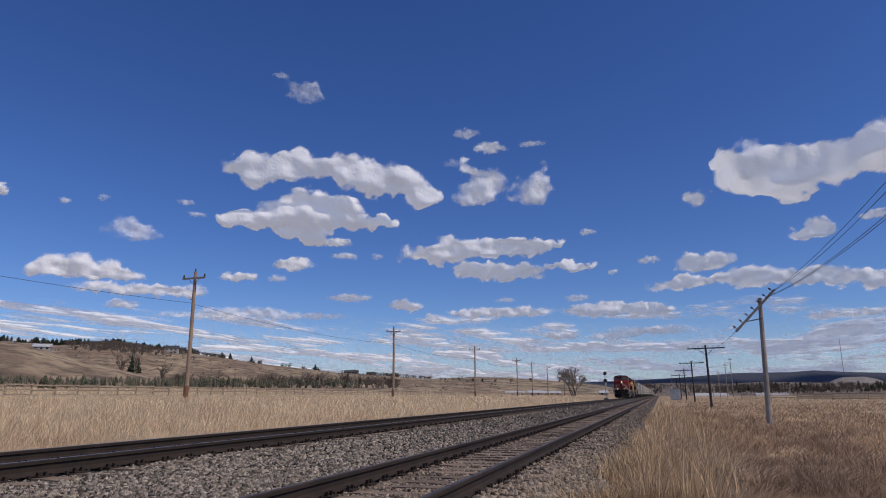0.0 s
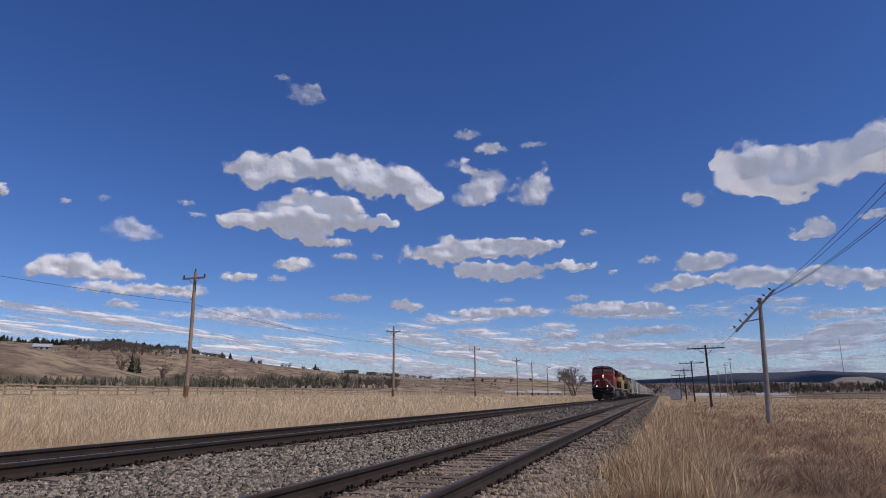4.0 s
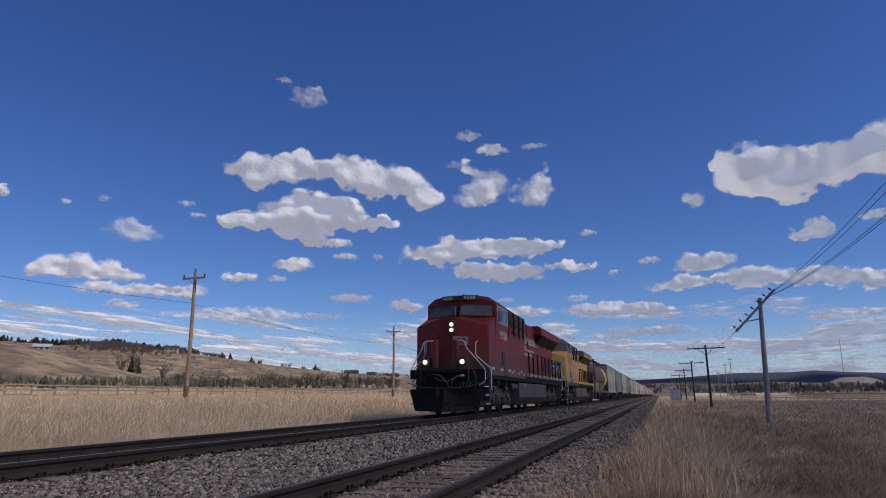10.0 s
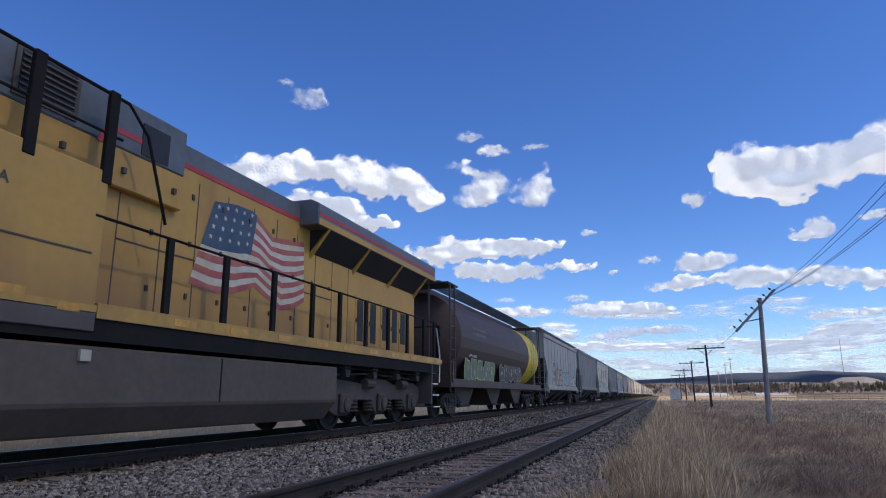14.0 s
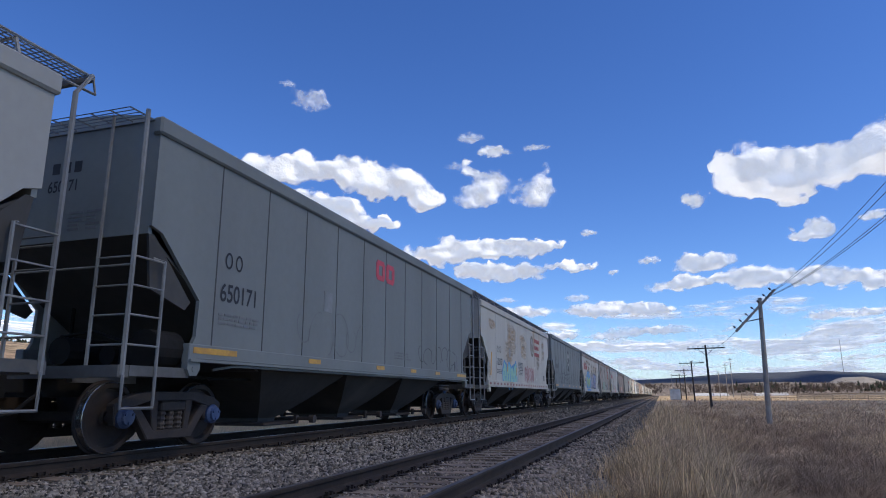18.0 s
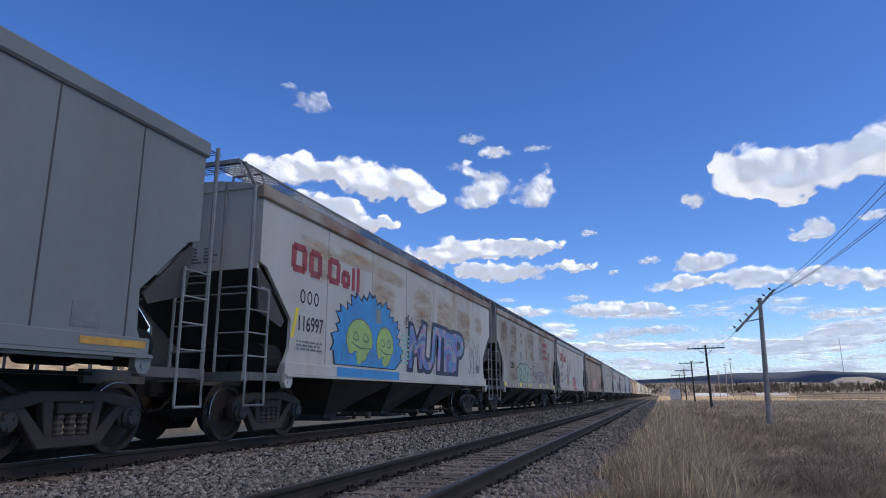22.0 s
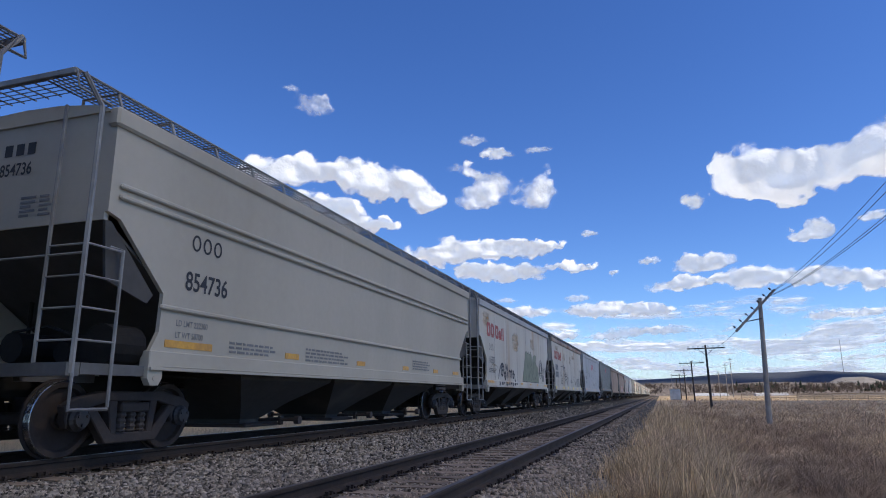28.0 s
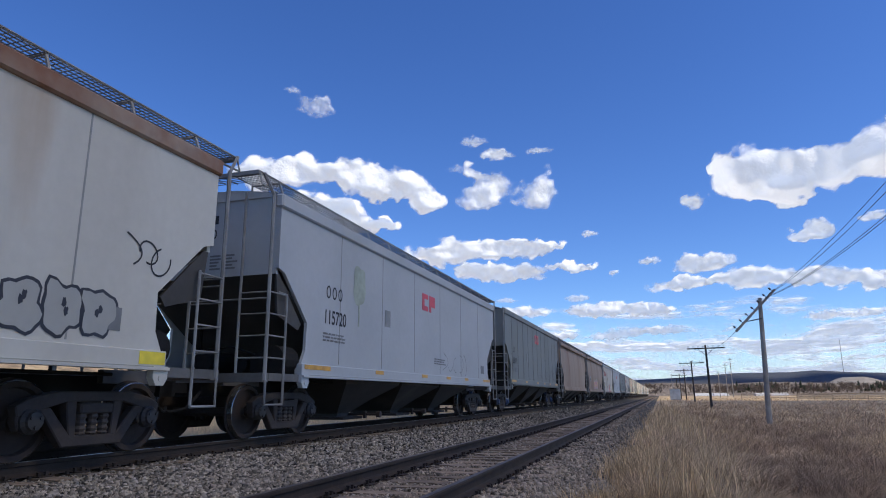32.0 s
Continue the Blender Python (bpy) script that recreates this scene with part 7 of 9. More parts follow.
part("data_plate", hollow(B(), 7.3, 1.72, 0.9, 0.34, 0.03, 1.551, 1.556), M_INK, CAR_G)
tag_word(CAR_G, "EVEC", 9.4, 1.38, 2.4, 0.55, P_PALE, G_DARK, 55, fat=0.02, rim=0.035)
scrawl(CAR_G, 9.1, 2.15, 0.9, 0.3, 5, M_INK, 56, thick=0.02)
scrawl(CAR_G, 12.3, 2.0, 1.1, 0.65, 5, M_INK, 156, thick=0.025)
badge(CAR_G, 10.5, 3.18, 0.55, 0.6, G_BRONZE)
rust_patches(CAR_G, [(3.4, 3.45, 0.72, 0.40), (7.6, 3.42, 0.80, 0.42), (1.5, 3.45, 0.7, 0.4)], 8, G_RUST_DEEP)
rust_patches(CAR_G, [(3.4, 2.9, 0.6, 0.3), (5.2, 3.55, 0.25, 0.2), (5.2, 3.2, 0.2, 0.2), (7.9, 2.75, 0.5, 0.25), (3.3, 1.5, 0.6, 0.12), (13.2, 2.9, 0.5, 0.3), (6.4, 3.0, 0.2, 0.6)], 18)
tape(CAR_G, 15.9, "checked")
tape(CAR_G, 15.9, "yellow", x=1.614)
car_data(CAR_G, 15.9, 8)

CAR_H = add(hopper("hopper_car", "white covered hopper with faded red name and red splash", 16.0, P_WHITE, chord=P_SCHORD), 165.2)
red_name(CAR_H, 1.35, 2.95)
side_words(CAR_H, 1.42, 1.95, 0.3, 3, "116493")
strokes(CAR_H, [[(4.4, 2.05), (4.55, 2.3), (5.1, 2.42), (5.3, 2.25), (5.2, 1.8), (4.75, 1.42), (4.7, 1.75), (4.85, 2.1)], [(4.45, 2.0), (4.85, 2.1), (5.05, 2.05)],
                [(5.3, 2.35), (5.25, 1.5)], [(5.85, 2.3), (5.45, 1.95), (5.95, 1.5)], [(5.55, 2.25), (5.5, 1.55)]], M_INK, 0.06)
scrawl(CAR_H, 2.9, 1.8, 0.8, 0.4, 4, M_INK, 58)
splash = [(7.98, 1.36), (8.1, 1.7), (8.18, 2.08), (8.36, 2.12), (8.5, 1.95), (8.7, 2.12), (8.95, 1.95), (9.25, 1.88), (9.38, 1.6), (9.45, 1.36)]
bm = B()
flat_shape(bm, splash, 1.557)
splat = part("graffiti", bm, G_RED, CAR_H, "red sprayed splash")
part("lower_fill", box(B(), 1.610, 1.613, 7.96, 9.48, 1.1, 1.3), G_RED, splat)
strokes(CAR_H, [[(7.2, 1.5), (7.5, 2.2), (7.55, 1.6), (7.75, 1.9)], [(8.0, 2.2), (8.15, 2.35)], [(10.1, 1.6), (9.9, 1.85), (10.15, 2.05)], [(10.5, 1.6), (10.6, 2.0), (10.8, 1.7), (11.0, 2.05), (11.1, 1.7)]], M_INK_GREY, 0.025)
part("yellow_stripe", prism(B(), [(1.23, 1.37), (1.36, 1.37), (1.62, 2.12), (1.49, 2.12)], "x", 1.551, 1.556), G_YELLOW, CAR_H)
for y in (3.85, 6.6):
    part("yellow_stripe", prism(B(), [(y, 1.37), (y + 0.13, 1.37), (y + 0.27, 1.84), (y + 0.14, 1.84)], "x", 1.551, 1.556), G_YELLOW, CAR_H)
scrawl(CAR_H, 7.2, 1.5, 4.5, 0.6, 7, M_INK_GREY, 59, thick=0.02)
tape(CAR_H, 16.0, "checked")
car_data(CAR_H, 16.0, 9)

CAR_I = add(hopper("hopper_car", "faded brown covered hopper with swelling sides and rust streaks", 16.85, P_TAN, bulge=0.07, chord=P_TAN), 182.75)
part("stencil_panel", box(B(), 1.565, 1.575, 1.7, 2.8, 2.0, 2.45), P_PALE, CAR_I)
letters("394113", 0.24, (1.578, 1.78, 2.06), M_INK, CAR_I)
bubble_tag(CAR_I, 5.4, 1.75, 4.2, 0.85, 5, G_PINK, G_TEAL, G_YELLOW, 60, x=1.585)
part("data_plate", box(B(), 1.565, 1.58, 13.0, 13.5, 1.5, 1.85), M_INK, CAR_I)
scrawl(CAR_I, 14.2, 1.6, 0.8, 0.5, 4, M_INK, 61, x=1.585)

CAR_J = add(hopper("hopper_car", "clean cream covered hopper with long horizontal side ribs", 16.2, P_CREAM, ribs=3, chord=P_CREAM), 201.1)
ovals(1.7, 2.75, 0.19, 3, 0.24, 1.556, M_INK, CAR_J, 0.05)
letters("854736", 0.27, (1.556, 1.62, 2.18), M_INK, CAR_J)
letters("LD LMT 222300", 0.085, (1.556, 1.5, 1.66), M_INK_GREY, CAR_J, name="load_data")
letters("LT WT 58700", 0.085, (1.556, 1.5, 1.5), M_INK_GREY, CAR_J, name="load_data")
for y, w in ((1.32, 0.98), (4.3, 0.46), (7.2, 0.42), (9.9, 0.4), (12.3, 0.4), (14.2, 0.6)):
    part("reflector", box(B(), 1.551, 1.558, y, y + w, 1.36, 1.46), M_YELLOW_TAPE, CAR_J)
fine_print(2.7, 1.5, 1.3, 3, 1.556, M_INK_GREY, CAR_J, 3)
fine_print(5.0, 1.55, 1.8, 4, 1.556, M_INK_GREY, CAR_J, 4)
fine_print(10.6, 1.6, 1.4, 4, 1.556, M_INK_GREY, CAR_J, 5)

CAR_K = add(hopper("hopper_car", "stained white covered hopper with faded red name and looping black graffiti", 16.0, P_WHITE, chord=P_SCHORD), 218.5)
red_name(CAR_K, 1.3, 2.98)
side_words(CAR_K, 1.5, 1.95, 0.3, 3, "115507", ink=M_INK_GREY)
coils = []
for cy, cz, q, way in ((3.75, 1.68, 0.26, 1), (4.3, 1.55, 0.2, -1), (5.95, 1.6, 0.2, 1)):
    coils.append([(cy + q * (1 - k / 14) * math.cos(way * k * 0.85), cz + q * (1 - k / 14) * math.sin(way * k * 0.85)) for k in range(13)])
strokes(CAR_K, coils + [[(3.05, 1.36), (3.3, 1.75), (3.7, 2.0), (4.05, 1.9), (4.1, 1.6)], [(4.5, 1.5), (4.45, 2.02), (4.7, 1.75), (4.85, 2.05)], [(4.8, 1.4), (4.75, 1.7)], [(5.0, 1.45), (5.05, 1.7), (5.3, 1.75), (5.35, 1.45)],
                        [(5.5, 1.45), (5.55, 1.85)], [(5.35, 1.72), (5.75, 1.78)], [(6.2, 1.65), (6.3, 1.4), (6.45, 1.36)]], G_DARK, 0.085)
for k in range(9):
    part("sprayed_block", box(B(), 1.610, 1.612, 3.0 + 0.42 * k, 3.18 + 0.42 * k + 0.1 * (k % 2), 1.12 + 0.03 * (k % 3), 1.27), G_DARK, CAR_K)
strokes(CAR_K, [[(1.8, 1.76), (2.1, 1.92), (2.5, 1.92), (2.9, 1.84)], [(1.8, 1.76), (2.1, 1.66), (2.5, 1.66), (2.9, 1.84)], [(2.3, 1.66), (2.2, 1.78), (2.35, 1.9), (2.48, 1.78), (2.3, 1.66)]], G_BRONZE, 0.03)
sprayed = [(8.06, 1.38), (8.57, 2.12), (8.98, 2.8), (9.26, 2.86), (9.38, 2.74), (9.78, 2.85), (9.98, 2.7), (10.32, 2.85), (10.53, 2.7), (10.71, 2.34), (10.86, 2.65), (11.37, 2.78), (11.9, 2.76), (11.61, 2.3), (12.25, 2.22), (12.45, 1.91), (12.45, 1.38)]
mid = (sum(p[0] for p in sprayed) / len(sprayed), sum(p[1] for p in sprayed) / len(sprayed))
bm = B()
flat_shape(bm, scaled(sprayed, *mid, 1, 0.06), 1.5555)
olive = part("graffiti", bm, G_DARK, CAR_K, "large olive sprayed graffiti with a dark outline")
bm = B()
flat_shape(bm, sprayed, 1.559)
part("fill", bm, mat("spray_olive", (0.17, 0.19, 0.125), (0.22, 0.235, 0.165), rough=0.6, bump=0, stain=2), olive)
scrawl(CAR_K, sprayed[0][0] + 0.9, 1.45, 3.3, 1.0, 8, G_DARK, 163, x=1.562, thick=0.03)
for q in (0.5, 0.36, 0.22):
    ring = [(1.556, 13.15 + q * math.cos(k * math.tau / 24), 2.1 + q * math.sin(k * math.tau / 24)) for k in range(25)]
    part("graffiti", tube(B(), ring, 0.014, 4), M_INK_GREY, CAR_K, "sprayed ring")
scrawl(CAR_K, 13.7, 1.8, 0.8, 0.5, 5, M_INK, 64)
part("data_plate", box(B(), 1.551, 1.558, 13.65, 14.2, 1.45, 1.8), M_INK_GREY, CAR_K)
tape(CAR_K, 16.0, "amber")

CAR_L = add(hopper("hopper_car", "rust-streaked white covered hopper with number on grey patches", 16.1, P_WHITE, chord=P_CHORD), 235.95)
red_name(CAR_L, 1.14, 2.98)
part("grey_patch", box(B(), 1.5505, 1.554, 1.45, 2.6, 2.28, 2.66), G_PLATE, CAR_L)
part("grey_patch", box(B(), 1.5505, 1.554, 1.35, 2.85, 1.84, 2.22), G_PLATE, CAR_L)
ovals(1.65, 2.34, 0.2, 3, 0.25, 1.556, M_INK, CAR_L, 0.09)
letters("118577", 0.27, (1.556, 1.48, 1.9), M_INK, CAR_L)
strokes(CAR_L, [[(3.46, 2.26), (3.6, 1.87), (3.96, 1.64), (3.8, 1.45), (3.6, 1.62), (3.5, 1.37)], [(3.7, 2.1), (4.1, 1.92), (4.4, 1.82), (4.75, 1.78)], [(4.3, 2.58), (4.1, 2.25), (4.15, 1.92)],
                [(3.98, 1.66), (4.5, 1.7), (4.35, 1.5), (4.05, 1.46), (4.1, 1.62)], [(3.65, 2.58), (4.2, 2.63), (4.65, 2.6)]], M_INK, 0.05)
strokes(CAR_L, [[(5.25, 2.35), (5.4, 1.9), (5.5, 1.43)], [(5.3, 2.2), (5.7, 1.97), (6.2, 1.98), (6.6, 2.05), (6.68, 2.35)], [(5.55, 1.5), (5.58, 1.68), (6.35, 1.8), (6.1, 1.5)], [(6.6, 2.3), (6.8, 1.95), (6.6, 1.85), (6.85, 1.9), (6.7, 1.5), (6.6, 1.33)],
                [(6.5, 1.42), (7.1, 1.7), (7.32, 1.95), (7.12, 1.32)], [(5.5, 2.6), (5.72, 2.35), (5.78, 2.08)], [(5.85, 2.4), (5.9, 2.1), (6.1, 2.2), (6.25, 2.05), (6.34, 2.36)], [(5.3, 2.6), (5.9, 2.56)]], M_INK, 0.06)
strokes(CAR_L, [[(10.5, 1.4), (10.55, 1.98), (10.95, 1.99), (10.9, 1.45)], [(11.2, 1.95), (11.2, 1.5), (11.55, 1.7), (11.3, 1.65), (11.75, 1.4)]], M_INK, 0.035)
bubble_tag(CAR_L, 12.2, 1.66, 2.0, 0.5, 4, P_PALE, G_DARK, None, 67, rim=0.04)
scrawl(CAR_L, 14.3, 2.3, 0.7, 0.4, 3, M_INK, 167, thick=0.025)
rust_patches(CAR_L, [(2.2, 3.7, 0.6, 0.14), (5.6, 3.3, 0.3, 0.25), (8.6, 3.2, 0.35, 0.3), (10.4, 3.5, 0.6, 0.15)], 10)
tape(CAR_L, 16.1, "yellow")
car_data(CAR_L, 16.1, 11)

CAR_M = add(hopper("hopper_car", "clean light grey covered hopper with red mark and grain emblem", 16.1, P_CLEAN, chord=P_CLEAN), 253.5)
side_words(CAR_M, 1.85, 2.13, 0.3, 3, "115720")
bm = B()
for y0, pts in ((7.55, [(0, 0), (0.5, 0), (0.5, 0.14), (0.18, 0.14), (0.18, 0.34), (0.5, 0.34), (0.5, 0.48), (0, 0.48)]),
                (8.15, [(0, 0), (0.16, 0), (0.16, 0.16), (0.5, 0.16), (0.5, 0.48), (0, 0.48)])):
    prism(bm, [(y0 + a, 3.08 + b) for a, b in pts], "x", 1.551, 1.558)
part("red_mark", bm, G_RED, CAR_M)
bm = B()
flat_shape(bm, lump(random.Random(3), 3.45, 3.1, 0.3, 0.42, 0.08), 1.556)
box(bm, 1.552, 1.557, 3.42, 3.48, 2.2, 2.75)
part("grain_emblem", bm, G_LILAC, CAR_M)
tape(CAR_M, 16.1, "amber")
car_data(CAR_M, 16.1, 12)

# number and fine print stencilled on the front end sheets
def end_marks(root, number, ink=None):
    letters(number, 0.17, (-0.35, 0.162, 3.55), ink or M_INK, root, FRONT_ON, 0.8, name="end_number")
    for k in range(3):
        part("end_mark", box(B(), -0.3 + 0.2 * k, -0.17 + 0.2 * k, 0.163, 0.168, 3.82, 3.98), ink or M_INK, root)
    r = random.Random(int(number))
    bm = B()
    for k in range(5):
        for a in (0.1, 0.42):
            box(bm, a, a + r.uniform(0.15, 0.28), 0.163, 0.168, 3.2 - k * 0.06, 3.232 - k * 0.06)
    part("fine_print", bm, M_INK_GREY, root)


for car, number in ((CAR_B, "124372"), (CAR_C, "650171"), (CAR_D, "122187"), (CAR_E, "651291"), (CAR_F, "116997"), (CAR_G, "122082"), (CAR_H, "116493"), (CAR_J, "854736"), (CAR_K, "115507"), (CAR_L, "118577"), (CAR_M, "115720")):
    end_marks(car, number)
rust_patches(CAR_H, [(0.75, 3.55, 0.5, 0.3), (2.6, 3.05, 0.4, 0.5), (3.1, 3.7, 0.5, 0.15), (6.2, 2.7, 0.4, 0.5)], 15)
rust_patches(CAR_K, [(1.2, 3.6, 0.5, 0.3), (6.6, 3.1, 0.7, 0.4), (10.8, 3.3, 0.5, 0.3)], 16)
scrawl(CAR_C, 3.9, 1.5, 3.0, 0.8, 6, M_INK_GREY, 71, thick=0.025)
scrawl(CAR_M, 9.4, 1.45, 2.6, 0.6, 5, M_INK_GREY, 72, thick=0.02)
# the rest of the train, alike in build to the cars ahead of it
CAR_O = add(hopper("hopper_car", "faded orange-brown covered hopper with rust streaks", 16.0, P_TAN, bulge=0.05, chord=P_TAN), 288.55)
TAIL = [CAR_C, CAR_O, CAR_I, CAR_H, CAR_M, CAR_E, CAR_K, CAR_G, CAR_B, CAR_C, CAR_J, CAR_D, CAR_H, CAR_F, CAR_E, CAR_K, CAR_B, CAR_O, CAR_L, CAR_M, CAR_D, CAR_J]
place = 271.4
for model in TAIL:
    if model is CAR_O and place < 300:
        place += 17.15
        continue
    c = copy_thing(model, pose(0, LEAD + place, 0))
    MOVING.append((c, place))
    for o in c.children_recursive:
        if o.name.startswith("wheelset"):
            CAR_WHEELS.append(o)
    place += 17.9 if model is CAR_I else 17.2

# ---- ties, plates and loose stones ----
def tie_mesh(seed):
    r = random.Random(seed)
    bm = B()
    box(bm, -1.3, 1.3, -0.11, 0.11, -0.17, 0)
    bmesh.ops.subdivide_edges(bm, edges=[e for e in bm.edges if abs(e.verts[0].co.x - e.verts[1].co.x) > 1], cuts=6)
    for v in bm.verts:
        v.co += Vector((r.uniform(-0.015, 0.015), r.uniform(-0.012, 0.012), r.uniform(-0.014, 0.004)))
    bmesh.ops.recalc_face_normals(bm, faces=bm.faces[:])
    me = bpy.data.meshes.new("tie")
    bm.to_mesh(me)
    bm.free()
    me.materials.append(M_TIE)
    return me


def plate_mesh():
    bm = B()
    box(bm, -0.17, 0.17, -0.095, 0.095, 0, 0.014)
    for x in (-0.1, 0.1):
        for y in (-0.05, 0.05):
            box(bm, x - 0.014, x + 0.014, y - 0.014, y + 0.014, 0.012, 0.05)
            box(bm, x - 0.02, x + 0.02, y - 0.018, y + 0.018, 0.045, 0.06)
    for y in (-0.15, 0.15):
        box(bm, -0.10, 0.10, y - 0.02, y + 0.02, -0.005, 0.03)
    me = bpy.data.meshes.new("tie_plate")
    bm.to_mesh(me)
    bm.free()
    me.materials.append(M_RAIL)
    return me


TIE_MESHES, PLATE = [tie_mesh(k) for k in range(6)], plate_mesh()
rt = random.Random(21)
for root, cx, top, y_end in ((siding, SIDING_X, SIDING_Z, 72), (main_line, 0.0, 0.0, 40)):
    y = 2.0 - 0.51 * 30
    while y < y_end:
        t = new("tie", rt.choice(TIE_MESHES))
        t.parent = root
        t.location = (cx + rt.uniform(-0.05, 0.05), y + rt.uniform(-0.03, 0.03), top - 0.186)
        t.rotation_euler = (0, 0, rt.uniform(-0.02, 0.02))
        if y < (46 if root is siding else 30):
            for s in (-0.7535, 0.7535):
                p = new("tie_plate", PLATE)
                p.parent = root
                p.location = (cx + s, y, top - 0.187)
        y += 0.51
bm = B()
y = 72.0
while y < 320:
    box(bm, SIDING_X - 1.3, SIDING_X + 1.3, y - 0.11, y + 0.11, SIDING_Z - 0.34, SIDING_Z - 0.186)
    y += 0.51
tagged(part("ties", bm, M_TIE, siding), kind="stuff")


def ray_spread(rng, n, az0, az1, r0, r1):
    """Places spread evenly over the view: many near, fewer far."""
    az = np.radians(rng.uniform(az0, az1, n))
    r = 1.0 / (rng.uniform(0, 1, n) * (1 / r0 - 1 / r1) + 1 / r1)
    return EYE.x + np.sin(az) * r, np.cos(az) * r, r


def stones(name, n, x0, x1, seed, az0, az1, size, material, parent, near=5.0, far=90, from_y=1.5):
    rng = np.random.default_rng(seed)
    x, y, r = ray_spread(rng, n, az0, az1, near, far)
    ok = (x > x0) & (x < x1) & (y > from_y)
    for cx in (0.0, SIDING_X):
        for s in (-0.7535, 0.7535):
            ok &= np.abs(x - cx - s) > 0.1
    tie = (np.abs(((y - 2.0 + 0.255) % 0.51) - 0.255) < 0.13) & (np.abs(x - SIDING_X) < 1.25)
    ok &= ~(tie & (rng.uniform(0, 1, n) > 0.06))
    x, y, r = x[ok], y[ok], r[ok]
    m = len(x)
    z = bed_height(x) + (fbm(8, x * 2.2, y * 2.2, 3) - 0.5) * 0.06
    s = size * rng.uniform(0.55, 1.35, m) * (1 + r * 0.012)
    base = np.array([(1, 0, 0), (-1, 0, 0), (0, 1, 0), (0, -1, 0), (0, 0, 1), (0, 0, -1)], float)
    jag = base[None] * rng.uniform(0.6, 1.25, (m, 6, 1)) + rng.uniform(-0.35, 0.35, (m, 6, 3))
    jag *= s[:, None, None] * 0.5
    q = rng.normal(size=(m, 4))
    q /= np.linalg.norm(q, axis=1)[:, None]
    w, a, b, c = q.T
    rot = np.stack([np.stack([1 - 2 * (b * b + c * c), 2 * (a * b - c * w), 2 * (a * c + b * w)], 1),
                    np.stack([2 * (a * b + c * w), 1 - 2 * (a * a + c * c), 2 * (b * c - a * w)], 1),
                    np.stack([2 * (a * c - b * w), 2 * (b * c + a * w), 1 - 2 * (a * a + b * b)], 1)], 1)
    pts = np.einsum("mij,mkj->mki", rot, jag) + np.stack([x, y, z + s * 0.18], 1)[:, None]
    tri = np.array([(0, 2, 4), (2, 1, 4), (1, 3, 4), (3, 0, 4), (2, 0, 5), (1, 2, 5), (3, 1, 5), (0, 3, 5)])
    f = (np.arange(m)[:, None, None] * 6 + tri[None]).reshape(-1, 3)
    return tagged(arrays(name, pts.reshape(-1, 3), f, material, parent), "loose grey crushed stone", "ballast", kind="stuff")


stones("ballast_stones", 190000, 0.85, 4.15, 5, -54, 2, 0.060, M_STONE, None)
stones("ballast_stones", 26000, -0.66, 0.66, 6, -54, -4, 0.065, M_STONE, None)
M_STONE_B = mat("brown_stone", (0.29, 0.24, 0.185), (0.17, 0.13, 0.097), rough=0.9, per_island=0.65, grain=60, stain=9, bump=0.3)
stones("siding_stones", 70000, 4.3, 5.66, 7, -34, 0, 0.052, M_STONE_B, None)
stones("shoulder_stones", 80000, 5.8, 7.45, 8, -24, 2, 0.055, M_STONE_B, None)

stones("ballast_stones", 34000, -2.4, 7.1, 9, -180, -54, 0.075, M_STONE_B, None, 1.2, 16, -13)

# ---- grass ----
def grass(name, n, az0, az1, r0, r1, keep, tall, seed, material, label, width=1.0, lean=0.35, heads=0.0):
    """Dry blades, each a bent tapering strip, many near and fewer but broader far off."""
    rng = np.random.default_rng(seed)
    x, y, r = ray_spread(rng, n, az0, az1, r0, r1)
    clump = fbm(seed, x * 0.9, y * 0.9, 3)
    ok = keep(x, y, clump, rng.uniform(0, 1, n))
    x, y, r, clump = x[ok], y[ok], r[ok], clump[ok]
    m = len(x)
    h = rng.uniform(tall[0], tall[1], m) * (0.55 + 0.9 * clump)
    wd = (0.0035 + 0.00055 * r) * rng.uniform(0.7, 1.4, m) * width
    a = rng.uniform(0, math.tau, m)
    bend = rng.uniform(0.05, lean, m) * h
    dirx, diry = np.cos(a), np.sin(a) * 0.6
    dirx = dirx + 0.35                                # the wind has laid it over a little
    z = land(x, y) - 0.03
    sx, sy = np.cos(rng.normal(0.25, 0.6, m)) * wd, np.sin(rng.normal(0.25, 0.6, m)) * wd
    P0, P1 = np.stack([x - sx, y - sy, z], 1), np.stack([x + sx, y + sy, z], 1)
    mx, my, mz = x + dirx * bend * 0.4, y + diry * bend * 0.4, z + h * 0.6
    P2, P3 = np.stack([mx - sx * 0.75, my - sy * 0.75, mz], 1), np.stack([mx + sx * 0.75, my + sy * 0.75, mz], 1)
    P4 = np.stack([x + dirx * bend, y + diry * bend, z + h], 1)
    v = np.stack([P0, P1, P2, P3, P4], 1).reshape(-1, 3)
    i = np.arange(m)[:, None, None] * 5
    f = (i + np.array([(0, 1, 3), (0, 3, 2), (2, 3, 4)])[None]).reshape(-1, 3)
    return tagged(arrays(name, v, f, material), label, "grass", kind="stuff")


